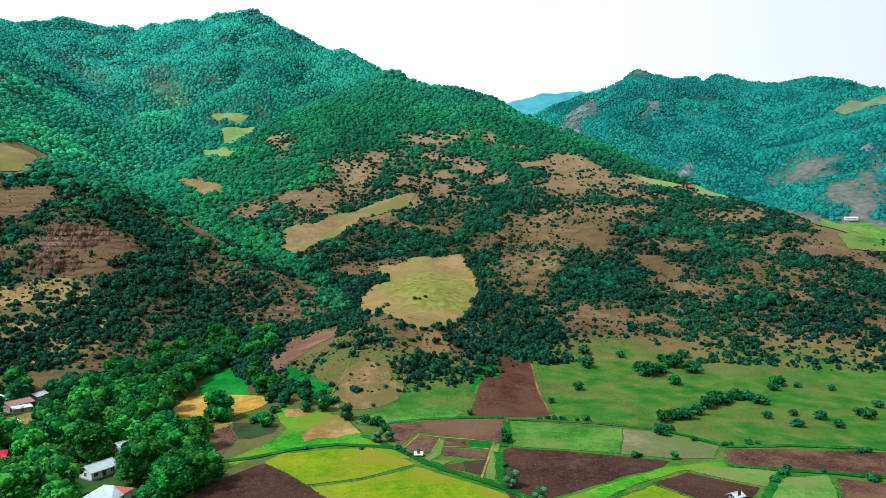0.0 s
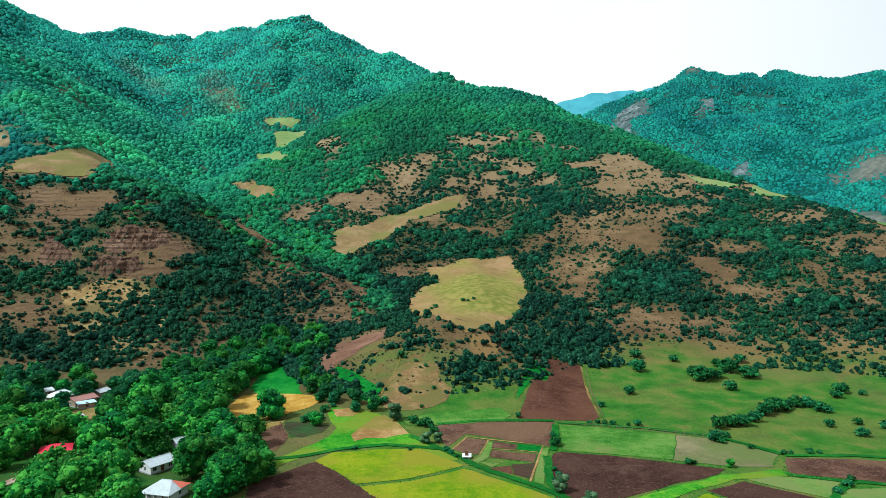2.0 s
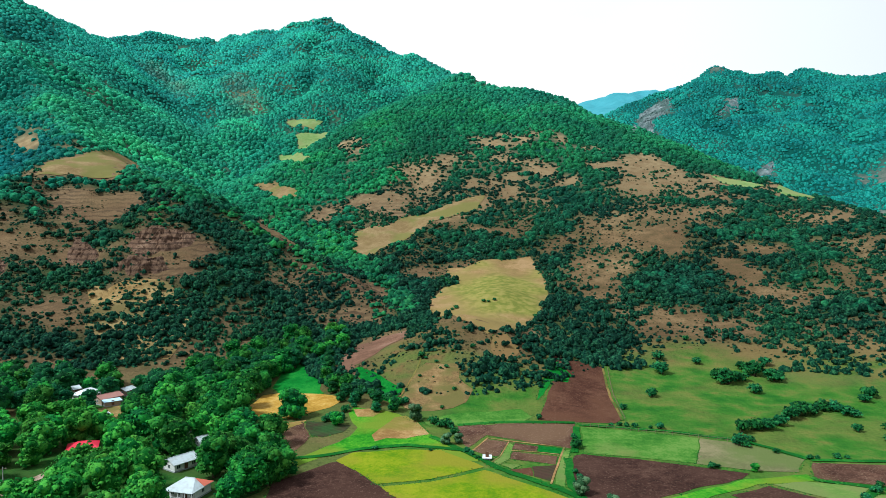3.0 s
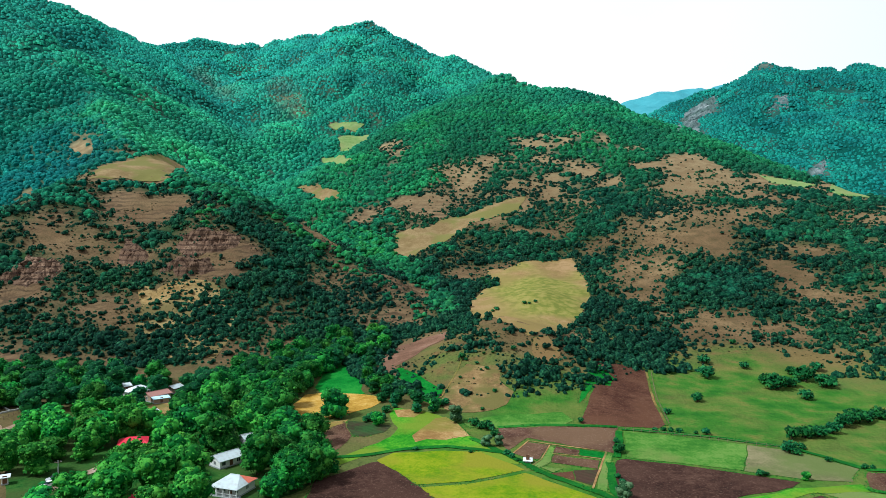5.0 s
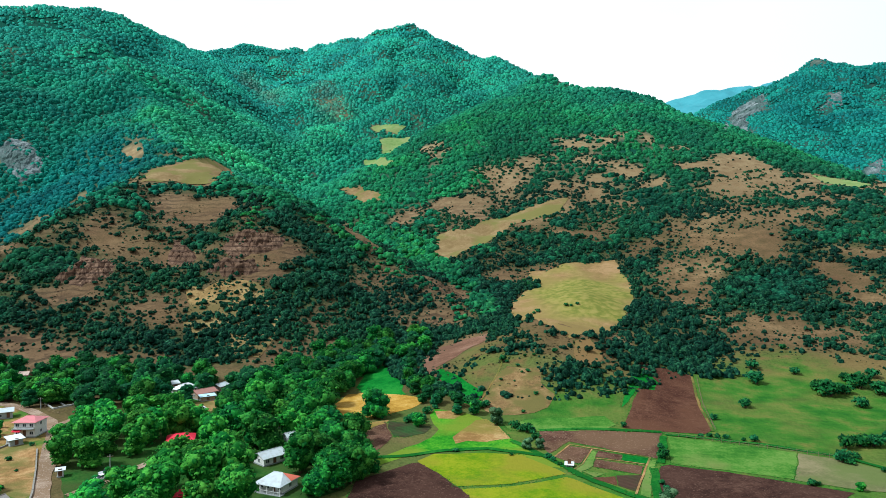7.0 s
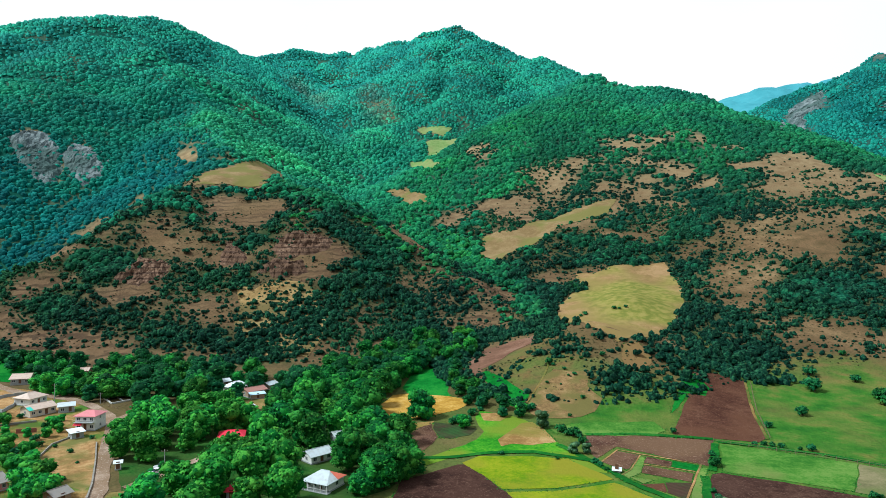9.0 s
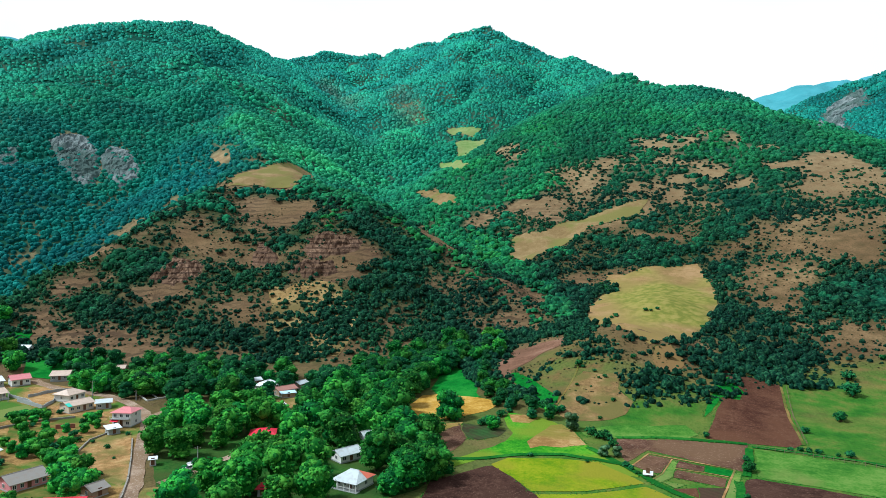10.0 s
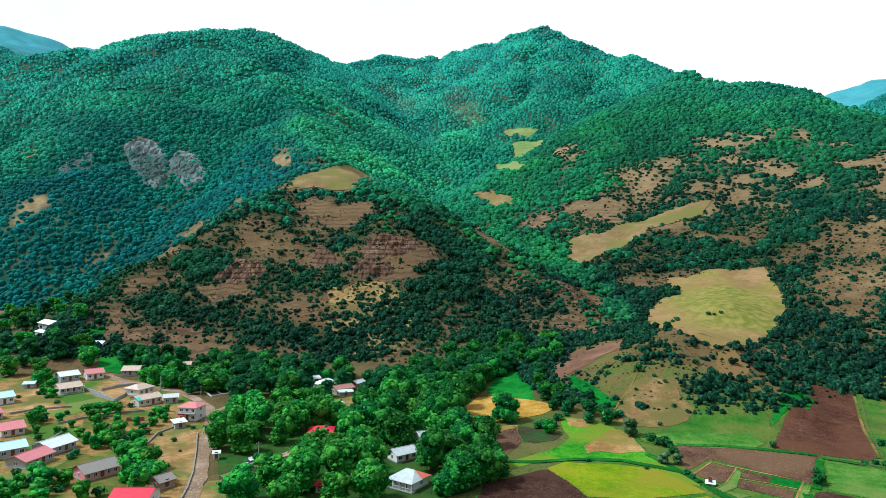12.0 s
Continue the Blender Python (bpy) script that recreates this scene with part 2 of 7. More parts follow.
# ---- the lie of the land: ridges over a valley floor (pure arithmetic) ----
# a ridge: crest points (x, y, z, slope on its left, slope on its right), walked from first to last
RIDGES = {
    "spur_middle": [(-78, 1097, 323, .55, .52), (32, 1050, 298, .5, .50), (94, 955, 243, .5, .46), (155, 846, 178, .45, .40),
                    (208, 773, 145, .42, .35), (254, 716, 121, .4, .31), (285, 661, 101, .38, .27), (321, 611, 81, .3, .23),
                    (356, 532, 57, .25, .2), (440, 430, 40, .2, .18)],
    "spur_middle_left": [(-78, 1097, 323, .55, .55), (-162, 1037, 273, .5, .55), (-210, 937, 210, .5, .55), (-219, 821, 140, .5, .55)],
    "spur_middle_back": [(-82, 1097, 323, .5, .5), (-122, 1294, 375, .5, .5)],
    "bare_shoulder": [(140, 830, 168, .36, .36), (90, 640, 96, .34, .34), (70, 520, 58, .3, .3)],
    "meadow_spur": [(-30, 780, 150, .45, .42), (-40, 640, 96, .42, .35), (-20, 500, 50, .35, .28), (-8, 430, 36, .34, .26), (-10, 402, 33, .36, .34)],
    "terrace_spur": [(-150, 800, 150, .5, .4), (-120, 690, 108, .45, .4), (-85, 600, 76, .4, .35)],
    "spur_left": [(-939, 970, 471, .6, .7), (-773, 918, 380, .62, .75), (-600, 800, 265, .62, .8), (-379, 565, 137, .6, .6),
                  (-285, 528, 114, .6, .44), (-244, 515, 97, .6, .44), (-186, 486, 70, .6, .42), (-128, 442, 46, .55, .4),
                  (-68, 384, 21, .45, .4)],
    "spur_left_flank": [(-379, 541, 128, .5, .7), (-388, 484, 112, .45, .7), (-390, 402, 72, .42, .7), (-383, 337, 47, .4, .6),
                        (-354, 278, 21, .4, .5)],
    "mountain_left": [(-1271, 797, 394, .6, .70), (-1163, 866, 431, .6, .72), (-1051, 925, 464, .6, .72), (-939, 970, 471, .6, .7),
                      (-885, 1085, 486, .6, .68), (-891, 1207, 496, .6, .68), (-902, 1382, 508, .6, .66)],
    "mountain_back": [(-902, 1382, 508, .6, .6), (-854, 1584, 570, .6, .62), (-717, 1651, 580, .6, .62), (-587, 1649, 602, .6, .62),
                      (-457, 1637, 611, .6, .64), (-319, 1568, 526, .6, .64), (-228, 1483, 470, .6, .64), (-122, 1294, 375, .5, .6)],
    "back_rib": [(-457, 1637, 611, .6, .6), (-430, 1400, 440, .6, .6), (-370, 1220, 300, .6, .6)],
    "back_rib_left": [(-717, 1651, 580, .6, .6), (-640, 1400, 420, .6, .6), (-540, 1200, 290, .6, .6)],
    "mountain_right": [(200, 1600, 270, .6, .6), (251, 1681, 335, .5, .6), (396, 1756, 441, .5, .56), (535, 1823, 512, .5, .54), (648, 1839, 503, .5, .52),
                       (762, 1849, 500, .5, .5), (840, 1815, 476, .5, .48), (926, 1773, 477, .5, .46), (965, 1636, 439, .5, .44),
                       (996, 1499, 395, .5, .42), (1200, 1200, 330, .5, .4)],
    "right_rib": [(535, 1823, 512, .5, .5), (560, 1500, 300, .5, .5), (520, 1250, 150, .5, .5)],
    "right_rib_end": [(926, 1773, 477, .5, .5), (840, 1400, 290, .5, .5), (740, 1120, 130, .5, .5)],
    "range_far_right": [(100, 3290, 640, .4, .35), (212, 3293, 692, .4, .35), (337, 3283, 698, .4, .35), (502, 3363, 767, .4, .35),
                        (742, 3420, 794, .4, .35), (1013, 3454, 839, .4, .35), (1500, 3300, 800, .4, .35)],
    "range_far_left": [(-3000, 1200, 800, .5, .4), (-2372, 1487, 817, .5, .4), (-2307, 1586, 805, .5, .4), (-2223, 1702, 788, .5, .4),
                       (-1800, 2300, 700, .5, .4)],
    "knoll": [(-24, 324, 27, .44, .44), (-30, 306, 22, .42, .40), (-34, 286, 13, .40, .36), (-36, 268, 5, .35, .30)],
    "slope_behind": [(-900, -500, 260, .4, .4), (0, -700, 300, .4, .4), (900, -500, 260, .4, .4)],
}


# terraces tilted to show their meadow to the camera: centre, reach, height and tilt
TERRACES = [(-385, 560, 66, 134, -.12, .27)]


def ridge_height(x, y, crest):
    best = np.full(x.shape, -1e4)
    for (x0, y0, z0, l0, r0), (x1, y1, z1, l1, r1) in zip(crest, crest[1:]):
        dx, dy = x1 - x0, y1 - y0
        s = np.clip(((x - x0) * dx + (y - y0) * dy) / (dx * dx + dy * dy), 0, 1)
        ox, oy = x - x0 - s * dx, y - y0 - s * dy
        off = np.sqrt(ox * ox + oy * oy)
        side = np.clip((dx * oy - dy * ox) / (math.hypot(dx, dy) * (off + 1)) * 2 + .5, 0, 1)      # 1 on the left of the walk
        slope = side * (l0 + s * (l1 - l0)) + (1 - side) * (r0 + s * (r1 - r0))
        best = np.maximum(best, z0 + s * (z1 - z0) - slope * (np.sqrt(off * off + 64) - 8))
    return best


def value_noise(x, y, seed):
    """Smooth noise in -1..1, about one wave a unit."""
    xi, yi = np.floor(x), np.floor(y)
    fx, fy = x - xi, y - yi
    fx, fy = fx * fx * (3 - 2 * fx), fy * fy * (3 - 2 * fy)

    def corner(a, b):
        v = np.sin(a * 127.1 + b * 311.7 + seed * 74.7) * 43758.5453
        return (v - np.floor(v)) * 2 - 1
    return (corner(xi, yi) * (1 - fx) + corner(xi + 1, yi) * fx) * (1 - fy) + (corner(xi, yi + 1) * (1 - fx) + corner(xi + 1, yi + 1) * fx) * fy


def fractal(x, y, size, seed, octaves=4):
    total = np.zeros(np.shape(x))
    for k in range(octaves):
        total = total + value_noise(x / size * 2 ** k + 17 * k, y / size * 2 ** k - 9 * k, seed + k) / 2 ** k
    return total / 1.9


def height(x, y):
    x, y = np.asarray(x, float), np.asarray(y, float)
    floor_z = 0.4 * fractal(x, y, 90, 5, 2) + np.maximum(0, y - 300) * .02
    soft = 5.0
    levels = [floor_z] + [ridge_height(x, y, c) for c in RIDGES.values()]
    top = np.maximum.reduce(levels)
    z = top + soft * np.log(sum(np.exp(np.maximum((v - top) / soft, -40)) for v in levels))
    rise = np.clip((z - floor_z - 8) / 60, 0, 1)
    size = 5 + 13 * np.clip((np.hypot(x, y) - 750) / 600, 0, 1)
    gullies = np.clip(1 - np.abs(fractal(x, y, 170, 11, 3)) * 2.2, 0, 1) ** 2
    near = np.clip((z - floor_z - 3) / 25, 0, 1) * np.clip((800 - np.hypot(x, y)) / 150, 0, 1) * np.clip((-60 - x) / 60 + .35, .35, 1)
    ribs = np.abs(fractal(x + .3 * y, y, 55, 13, 3))
    z = z + rise * size * (.8 * fractal(x, y, 110, 3, 4) - 1.2 * gullies + .25) + near * (7.5 * ribs - 3.0 + 1.2 * fractal(x, y, 14, 17, 2))
    d = np.hypot(x, y)
    rk = np.clip((-95 - x) / 60, 0, 1) * np.clip((d - 340) / 60, 0, 1) * np.clip((780 - d) / 100, 0, 1) * np.clip((z - 18) / 15, 0, 1) * np.clip(.9 + 1.1 * fractal(x, y, 70, 43, 2), .1, 1)
    s = z / 9 + .9 * fractal(x, y, 48, 41, 3)
    f = s - np.floor(s)
    z = z + rk * 4 * (.35 + np.clip((f - .72) / .28, 0, 1) - f)      # rock ledges
    for cx, cy, reach, z0, gx, gy in TERRACES:
        w = np.clip(1.6 - 1.6 * np.hypot(x - cx, y - cy) / reach, 0, 1)
        w = w * w * (3 - 2 * w)
        z = z * (1 - w) + (z0 + gx * (x - cx) + gy * (y - cy)) * w
    return z

# ---- materials ----
def material(name, rough=0.9, metal=0.0):
    m = bpy.data.materials.new(name)
    m.use_nodes = True
    b = m.node_tree.nodes["Principled BSDF"]
    b.inputs["Roughness"].default_value, b.inputs["Metallic"].default_value = rough, metal
    b.inputs["Specular IOR Level"].default_value = 0.04
    return m, m.node_tree.nodes, m.node_tree.links, b


def noise_node(n, l, scale, detail=4, vector=None):
    t = n.new("ShaderNodeTexNoise")
    t.inputs["Scale"].default_value, t.inputs["Detail"].default_value = scale, detail
    if vector is not None:
        l.new(vector, t.inputs["Vector"])
    return t.outputs["Fac"]


def ramp_node(n, l, fac, stops):
    r = n.new("ShaderNodeValToRGB")
    e = r.color_ramp.elements
    while len(e) < len(stops):
        e.new(0.5)
    for k, (p, c) in enumerate(stops):
        e[k].position, e[k].color = p, (*c, 1)
    l.new(fac, r.inputs["Fac"])
    return r.outputs["Color"]


def mix_node(n, l, fac, a, b, blend="MIX"):
    m = n.new("ShaderNodeMix")
    m.data_type, m.blend_type = "RGBA", blend
    for key, v in (("Factor", fac), ("A", a), ("B", b)):
        if isinstance(v, (int, float)):
            m.inputs[key].default_value = v
        elif isinstance(v, tuple):
            m.inputs[key].default_value = (*v, 1)
        else:
            l.new(v, m.inputs[key])
    return m.outputs["Result"]


def bump_node(n, l, b, fac, strength, distance):
    u = n.new("ShaderNodeBump")
    u.inputs["Strength"].default_value, u.inputs["Distance"].default_value = strength, distance
    l.new(fac, u.inputs["Height"])
    l.new(u.outputs["Normal"], b.inputs["Normal"])


def position(n):
    return n.new("ShaderNodeNewGeometry").outputs["Position"]


def hillside_material():
    """Dry grass and bare soil; dark undergrowth where the attribute 'lush' says so, grass where 'grass' does; haze is
    painted into far greens and ranges.
    """
    m, n, l, b = material("hillside", 0.95)
    p = position(n)
    lush, grass = n.new("ShaderNodeAttribute"), n.new("ShaderNodeAttribute")
    lush.attribute_name, grass.attribute_name = "lush", "grass"
    far, rocky = n.new("ShaderNodeAttribute"), n.new("ShaderNodeAttribute")
    far.attribute_name, rocky.attribute_name = "far", "rocky"
    big, mid, fine = noise_node(n, l, 0.018, 5, p), noise_node(n, l, 0.12, 6, p), noise_node(n, l, 0.7, 5, p)
    dry = ramp_node(n, l, big, [(0.3, (.098, .058, .030)), (0.5, (.155, .096, .048)), (0.7, (.25, .168, .084))])
    dry = mix_node(n, l, ramp_node(n, l, mid, [(0.4, (0, 0, 0)), (0.7, (.9, .9, .9))]), dry, (.09, .062, .029))
    dry = mix_node(n, l, ramp_node(n, l, fine, [(0.5, (0, 0, 0)), (0.75, (.7, .7, .7))]), dry, (.055, .05, .022))
    bands = n.new("ShaderNodeTexWave")
    bands.bands_direction = "Z"
    bands.inputs["Scale"].default_value, bands.inputs["Distortion"].default_value = 0.09, 7
    bands.inputs["Detail"].default_value, bands.inputs["Detail Scale"].default_value = 4, 1.2
    l.new(p, bands.inputs["Vector"])
    ledges = mix_node(n, l, ramp_node(n, l, bands.outputs["Fac"], [(0.15, (1, 1, 1)), (0.5, (0, 0, 0))]), ramp_node(n, l, mid, [(0.35, (.085, .052, .032)), (0.65, (.205, .128, .072))]), (.055, .036, .025))
    dry = mix_node(n, l, rocky.outputs["Fac"], dry, ledges)
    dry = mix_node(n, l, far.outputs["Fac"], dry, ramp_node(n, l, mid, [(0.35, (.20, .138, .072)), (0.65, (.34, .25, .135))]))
    # undergrowth kept dark so gaps between crowns read as shade
    green = ramp_node(n, l, mid, [(0.3, (.008, .03, .012)), (0.7, (.02, .06, .018))])
    east = n.new("ShaderNodeAttribute")
    east.attribute_name = "east"
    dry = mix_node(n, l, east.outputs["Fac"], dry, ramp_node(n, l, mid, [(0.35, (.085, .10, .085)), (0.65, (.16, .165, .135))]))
    # far and eastern greens turn bluer: distance haze put into the colour
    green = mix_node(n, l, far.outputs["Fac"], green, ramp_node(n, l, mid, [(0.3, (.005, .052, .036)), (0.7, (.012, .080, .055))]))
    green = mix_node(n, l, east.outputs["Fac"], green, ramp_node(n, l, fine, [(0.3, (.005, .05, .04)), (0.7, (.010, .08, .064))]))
    turf = ramp_node(n, l, mid, [(0.3, (.034, .11, .014)), (0.48, (.068, .14, .020)), (0.58, (.115, .14, .032)), (0.7, (.18, .115, .042))])
    turf = mix_node(n, l, ramp_node(n, l, fine, [(0.5, (0, 0, 0)), (0.72, (.6, .6, .6))]), turf, (.022, .055, .012))
    xyz = n.new("ShaderNodeSeparateXYZ")
    l.new(p, xyz.inputs["Vector"])
    damp = n.new("ShaderNodeMapRange")
    damp.inputs["From Min"].default_value, damp.inputs["From Max"].default_value = 3, 8
    damp.inputs["To Min"].default_value, damp.inputs["To Max"].default_value = .55, 0
    l.new(xyz.outputs["Z"], damp.inputs["Value"])
    parched = noise_node(n, l, 0.032, 5, p)
    turf = mix_node(n, l, ramp_node(n, l, parched, [(0.47, (0, 0, 0)), (0.6, (.85, .85, .85))]), turf, ramp_node(n, l, fine, [(0.35, (.15, .105, .036)), (0.65, (.22, .155, .055))]))
    turf = mix_node(n, l, damp.outputs["Result"], turf, ramp_node(n, l, mid, [(0.3, (.012, .10, .010)), (0.55, (.035, .155, .014)), (0.72, (.10, .17, .025))]))
    col = mix_node(n, l, lush.outputs["Fac"], dry, mix_node(n, l, grass.outputs["Fac"], green, turf))
    # the outermost ranges get a plain blue, haze painted on the ground
    ranges = n.new("ShaderNodeAttribute")
    ranges.attribute_name = "ranges"
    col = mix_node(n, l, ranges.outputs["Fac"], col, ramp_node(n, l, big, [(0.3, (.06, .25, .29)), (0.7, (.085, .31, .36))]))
    l.new(col, b.inputs["Base Color"])
    bump_node(n, l, b, mix_node(n, l, .5, fine, mid), 0.9, 1.6)
    return m


def foliage_material(name, dark, mid, light, grain=0.8, spread=.4):
    m, n, l, b = material(name, 0.85)
    geo = n.new("ShaderNodeNewGeometry")
    fine = noise_node(n, l, grain, 5, geo.outputs["Position"])
    a = ramp_node(n, l, fine, [(0.32, dark), (0.5, mid), (0.72, light)])
    v = n.new("ShaderNodeHueSaturation")
    rnd = n.new("ShaderNodeMapRange")
    l.new(geo.outputs["Random Per Island"], rnd.inputs["Value"])
    rnd.inputs["To Min"].default_value, rnd.inputs["To Max"].default_value = 1 - spread, 1 + spread
    stand = noise_node(n, l, .011, 5, geo.outputs["Position"])
    tone = n.new("ShaderNodeMapRange")
    l.new(stand, tone.inputs["Value"])
    tone.inputs["From Min"].default_value, tone.inputs["From Max"].default_value = .32, .68
    tone.inputs["To Min"].default_value, tone.inputs["To Max"].default_value = .62, 1.38
    both = n.new("ShaderNodeMath")
    both.operation = "MULTIPLY"
    l.new(rnd.outputs["Result"], both.inputs[0])
    l.new(tone.outputs["Result"], both.inputs[1])
    hue = n.new("ShaderNodeMapRange")
    l.new(stand, hue.inputs["Value"])
    hue.inputs["From Min"].default_value, hue.inputs["From Max"].default_value = .3, .7
    hue.inputs["To Min"].default_value, hue.inputs["To Max"].default_value = .53, .475
    l.new(hue.outputs["Result"], v.inputs["Hue"])
    l.new(both.outputs["Value"], v.inputs["Value"])
    l.new(a, v.inputs["Color"])
    l.new(v.outputs["Color"], b.inputs["Base Color"])
    bump_node(n, l, b, fine, 0.9, 0.8)
    return m


def woodland_material():
    """Closed broadleaf woods; by attribute, haze, sunlight and flank shade are painted into the leaves, besides dry and
    rusty stands.
    """
    m, n, l, b = material("woodland_leaves", 0.85)
    geo = n.new("ShaderNodeNewGeometry")
    p = geo.outputs["Position"]
    fine = noise_node(n, l, .5, 5, p)
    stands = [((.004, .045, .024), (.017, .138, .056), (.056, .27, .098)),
              # high: distance haze painted into the leaf colour
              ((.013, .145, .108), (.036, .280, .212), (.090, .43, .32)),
              # brightest leaves: sunlight on the shoulder, painted as colour
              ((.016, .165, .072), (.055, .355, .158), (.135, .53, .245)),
              # blue: shade and haze of the left flank, painted into the leaves
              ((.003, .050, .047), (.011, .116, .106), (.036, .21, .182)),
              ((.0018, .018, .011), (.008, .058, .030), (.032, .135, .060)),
              # east: haze over the far mountain, put into the leaf colour
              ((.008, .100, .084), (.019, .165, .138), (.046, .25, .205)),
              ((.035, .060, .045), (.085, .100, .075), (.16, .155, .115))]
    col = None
    for tones, key in zip(stands, ("", "high", "sun_tint", "blue", "dry", "east", "rusty")):
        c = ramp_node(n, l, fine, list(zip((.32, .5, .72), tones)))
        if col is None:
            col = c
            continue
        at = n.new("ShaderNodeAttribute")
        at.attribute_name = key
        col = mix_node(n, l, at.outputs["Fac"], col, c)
    v = n.new("ShaderNodeHueSaturation")
    value = n.new("ShaderNodeMapRange")
    l.new(geo.outputs["Random Per Island"], value.inputs["Value"])
    value.inputs["To Min"].default_value, value.inputs["To Max"].default_value = .68, 1.32
    stand = noise_node(n, l, .012, 6, p)
    tone, hue = n.new("ShaderNodeMapRange"), n.new("ShaderNodeMapRange")
    for r, lo, hi in ((tone, .72, 1.28), (hue, .52, .48)):
        l.new(stand, r.inputs["Value"])
        r.inputs["From Min"].default_value, r.inputs["From Max"].default_value = .32, .68
        r.inputs["To Min"].default_value, r.inputs["To Max"].default_value = lo, hi
    both = n.new("ShaderNodeMath")
    both.operation = "MULTIPLY"
    l.new(value.outputs["Result"], both.inputs[0])
    l.new(tone.outputs["Result"], both.inputs[1])
    l.new(hue.outputs["Result"], v.inputs["Hue"])
    l.new(both.outputs["Value"], v.inputs["Value"])
    l.new(col, v.inputs["Color"])
    l.new(v.outputs["Color"], b.inputs["Base Color"])
    bump_node(n, l, b, fine, 0.6, 1.0)
    return m


MAT_HILL = hillside_material()
MAT_WOODS = woodland_material()
# lighter thicket leaves: the lit crest band, painted as colour
MAT_LIT_THICKET = foliage_material("lit_thicket_leaves", (.005, .055, .020), (.020, .135, .042), (.055, .23, .062), 0.4)
MAT_SLOPE = foliage_material("slope_wood_leaves", (.003, .03, .014), (.009, .07, .030), (.026, .125, .045), 0.5)
MAT_BUSH = foliage_material("hill_scrub", (.001, .009, .007), (.0055, .033, .018), (.036, .118, .052), 0.8)
MAT_TUSSOCK = foliage_material("dry_tussock", (.010, .020, .010), (.030, .038, .016), (.08, .075, .028), 1.5)


# ---- ground: one polar sheet round the camera, finer across its view ----
def ground_grid():
    az = np.radians(np.concatenate([np.arange(-66, 42.01, 0.3), np.arange(46, 290, 4)]))
    rad = np.concatenate([[.01, 15, 30], 45 * np.exp(np.arange(0, 314) * 0.015)])
    A, Rr = np.meshgrid(az, rad)
    X, Y = Rr * np.sin(A), Rr * np.cos(A)
    return az, rad, X, Y, height(X, Y)


G_AZ, G_RAD, G_X, G_Y, G_Z = ground_grid()


def mesh_from(name, verts, faces):
    """A mesh from numpy arrays; faces all have the same number of corners."""
    me = bpy.data.meshes.new(name)
    k = faces.shape[1]
    me.vertices.add(len(verts))
    me.vertices.foreach_set("co", np.asarray(verts, np.float32).ravel())
    me.loops.add(faces.size)
    me.loops.foreach_set("vertex_index", faces.astype(np.int32).ravel())
    me.polygons.add(len(faces))
    me.polygons.foreach_set("loop_start", np.arange(0, faces.size, k, dtype=np.int32))
    me.update(calc_edges=True)
    me.validate()
    return me


def build_ground():
    nr, na = G_X.shape
    verts = np.stack([G_X, G_Y, G_Z], -1).reshape(-1, 3)
    i, j = np.meshgrid(np.arange(nr - 1), np.arange(na), indexing="ij")
    j2 = (j + 1) % na
    faces = np.stack([i * na + j, i * na + j2, (i + 1) * na + j2, (i + 1) * na + j], -1).reshape(-1, 4)[:, ::-1]
    me = mesh_from("ground", verts, faces)
    me.polygons.foreach_set("use_smooth", np.ones(len(me.polygons), bool))
    at = me.attributes.new("lush", "FLOAT", "POINT")
    at.data.foreach_set("value", lushness(verts[:, 0], verts[:, 1]).astype(np.float32))
    x, y = verts[:, 0], verts[:, 1]
    # masks by distance and bearing; they steer the painted haze
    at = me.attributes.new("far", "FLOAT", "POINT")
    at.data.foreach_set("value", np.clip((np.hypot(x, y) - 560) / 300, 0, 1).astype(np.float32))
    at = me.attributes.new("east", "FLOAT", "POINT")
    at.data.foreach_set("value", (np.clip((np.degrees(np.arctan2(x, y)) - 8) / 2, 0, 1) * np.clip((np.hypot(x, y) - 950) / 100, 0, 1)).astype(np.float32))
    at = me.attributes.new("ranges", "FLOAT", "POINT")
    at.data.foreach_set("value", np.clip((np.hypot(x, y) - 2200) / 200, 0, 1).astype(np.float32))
    at = me.attributes.new("rocky", "FLOAT", "POINT")
    at.data.foreach_set("value", (.7 * np.clip((-50 - x) / 45, 0, 1) * np.clip((np.hypot(x, y) - 290) / 70, .15, 1) * np.clip((800 - np.hypot(x, y)) / 100, 0, 1) * np.clip(.75 + .9 * fractal(x, y, 45, 99, 3), 0, 1) * (1 - np.exp(-((x + 205) ** 2 + (y - 335) ** 2) / 1800))).astype(np.float32))
    at = me.attributes.new("grass", "FLOAT", "POINT")
    at.data.foreach_set("value", np.clip(turf(verts[:, 0], verts[:, 1]) * 3, 0, 1).astype(np.float32))
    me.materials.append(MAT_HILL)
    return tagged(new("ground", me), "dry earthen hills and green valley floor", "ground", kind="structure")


def inside(x, y, outline):
    hit = np.zeros(np.shape(x), bool)
    for (x0, y0), (x1, y1) in zip(outline, outline[1:] + outline[:1]):
        if y0 != y1:
            hit ^= ((y0 > y) != (y1 > y)) & (x < (x1 - x0) * (y - y0) / (y1 - y0) + x0)
    return hit


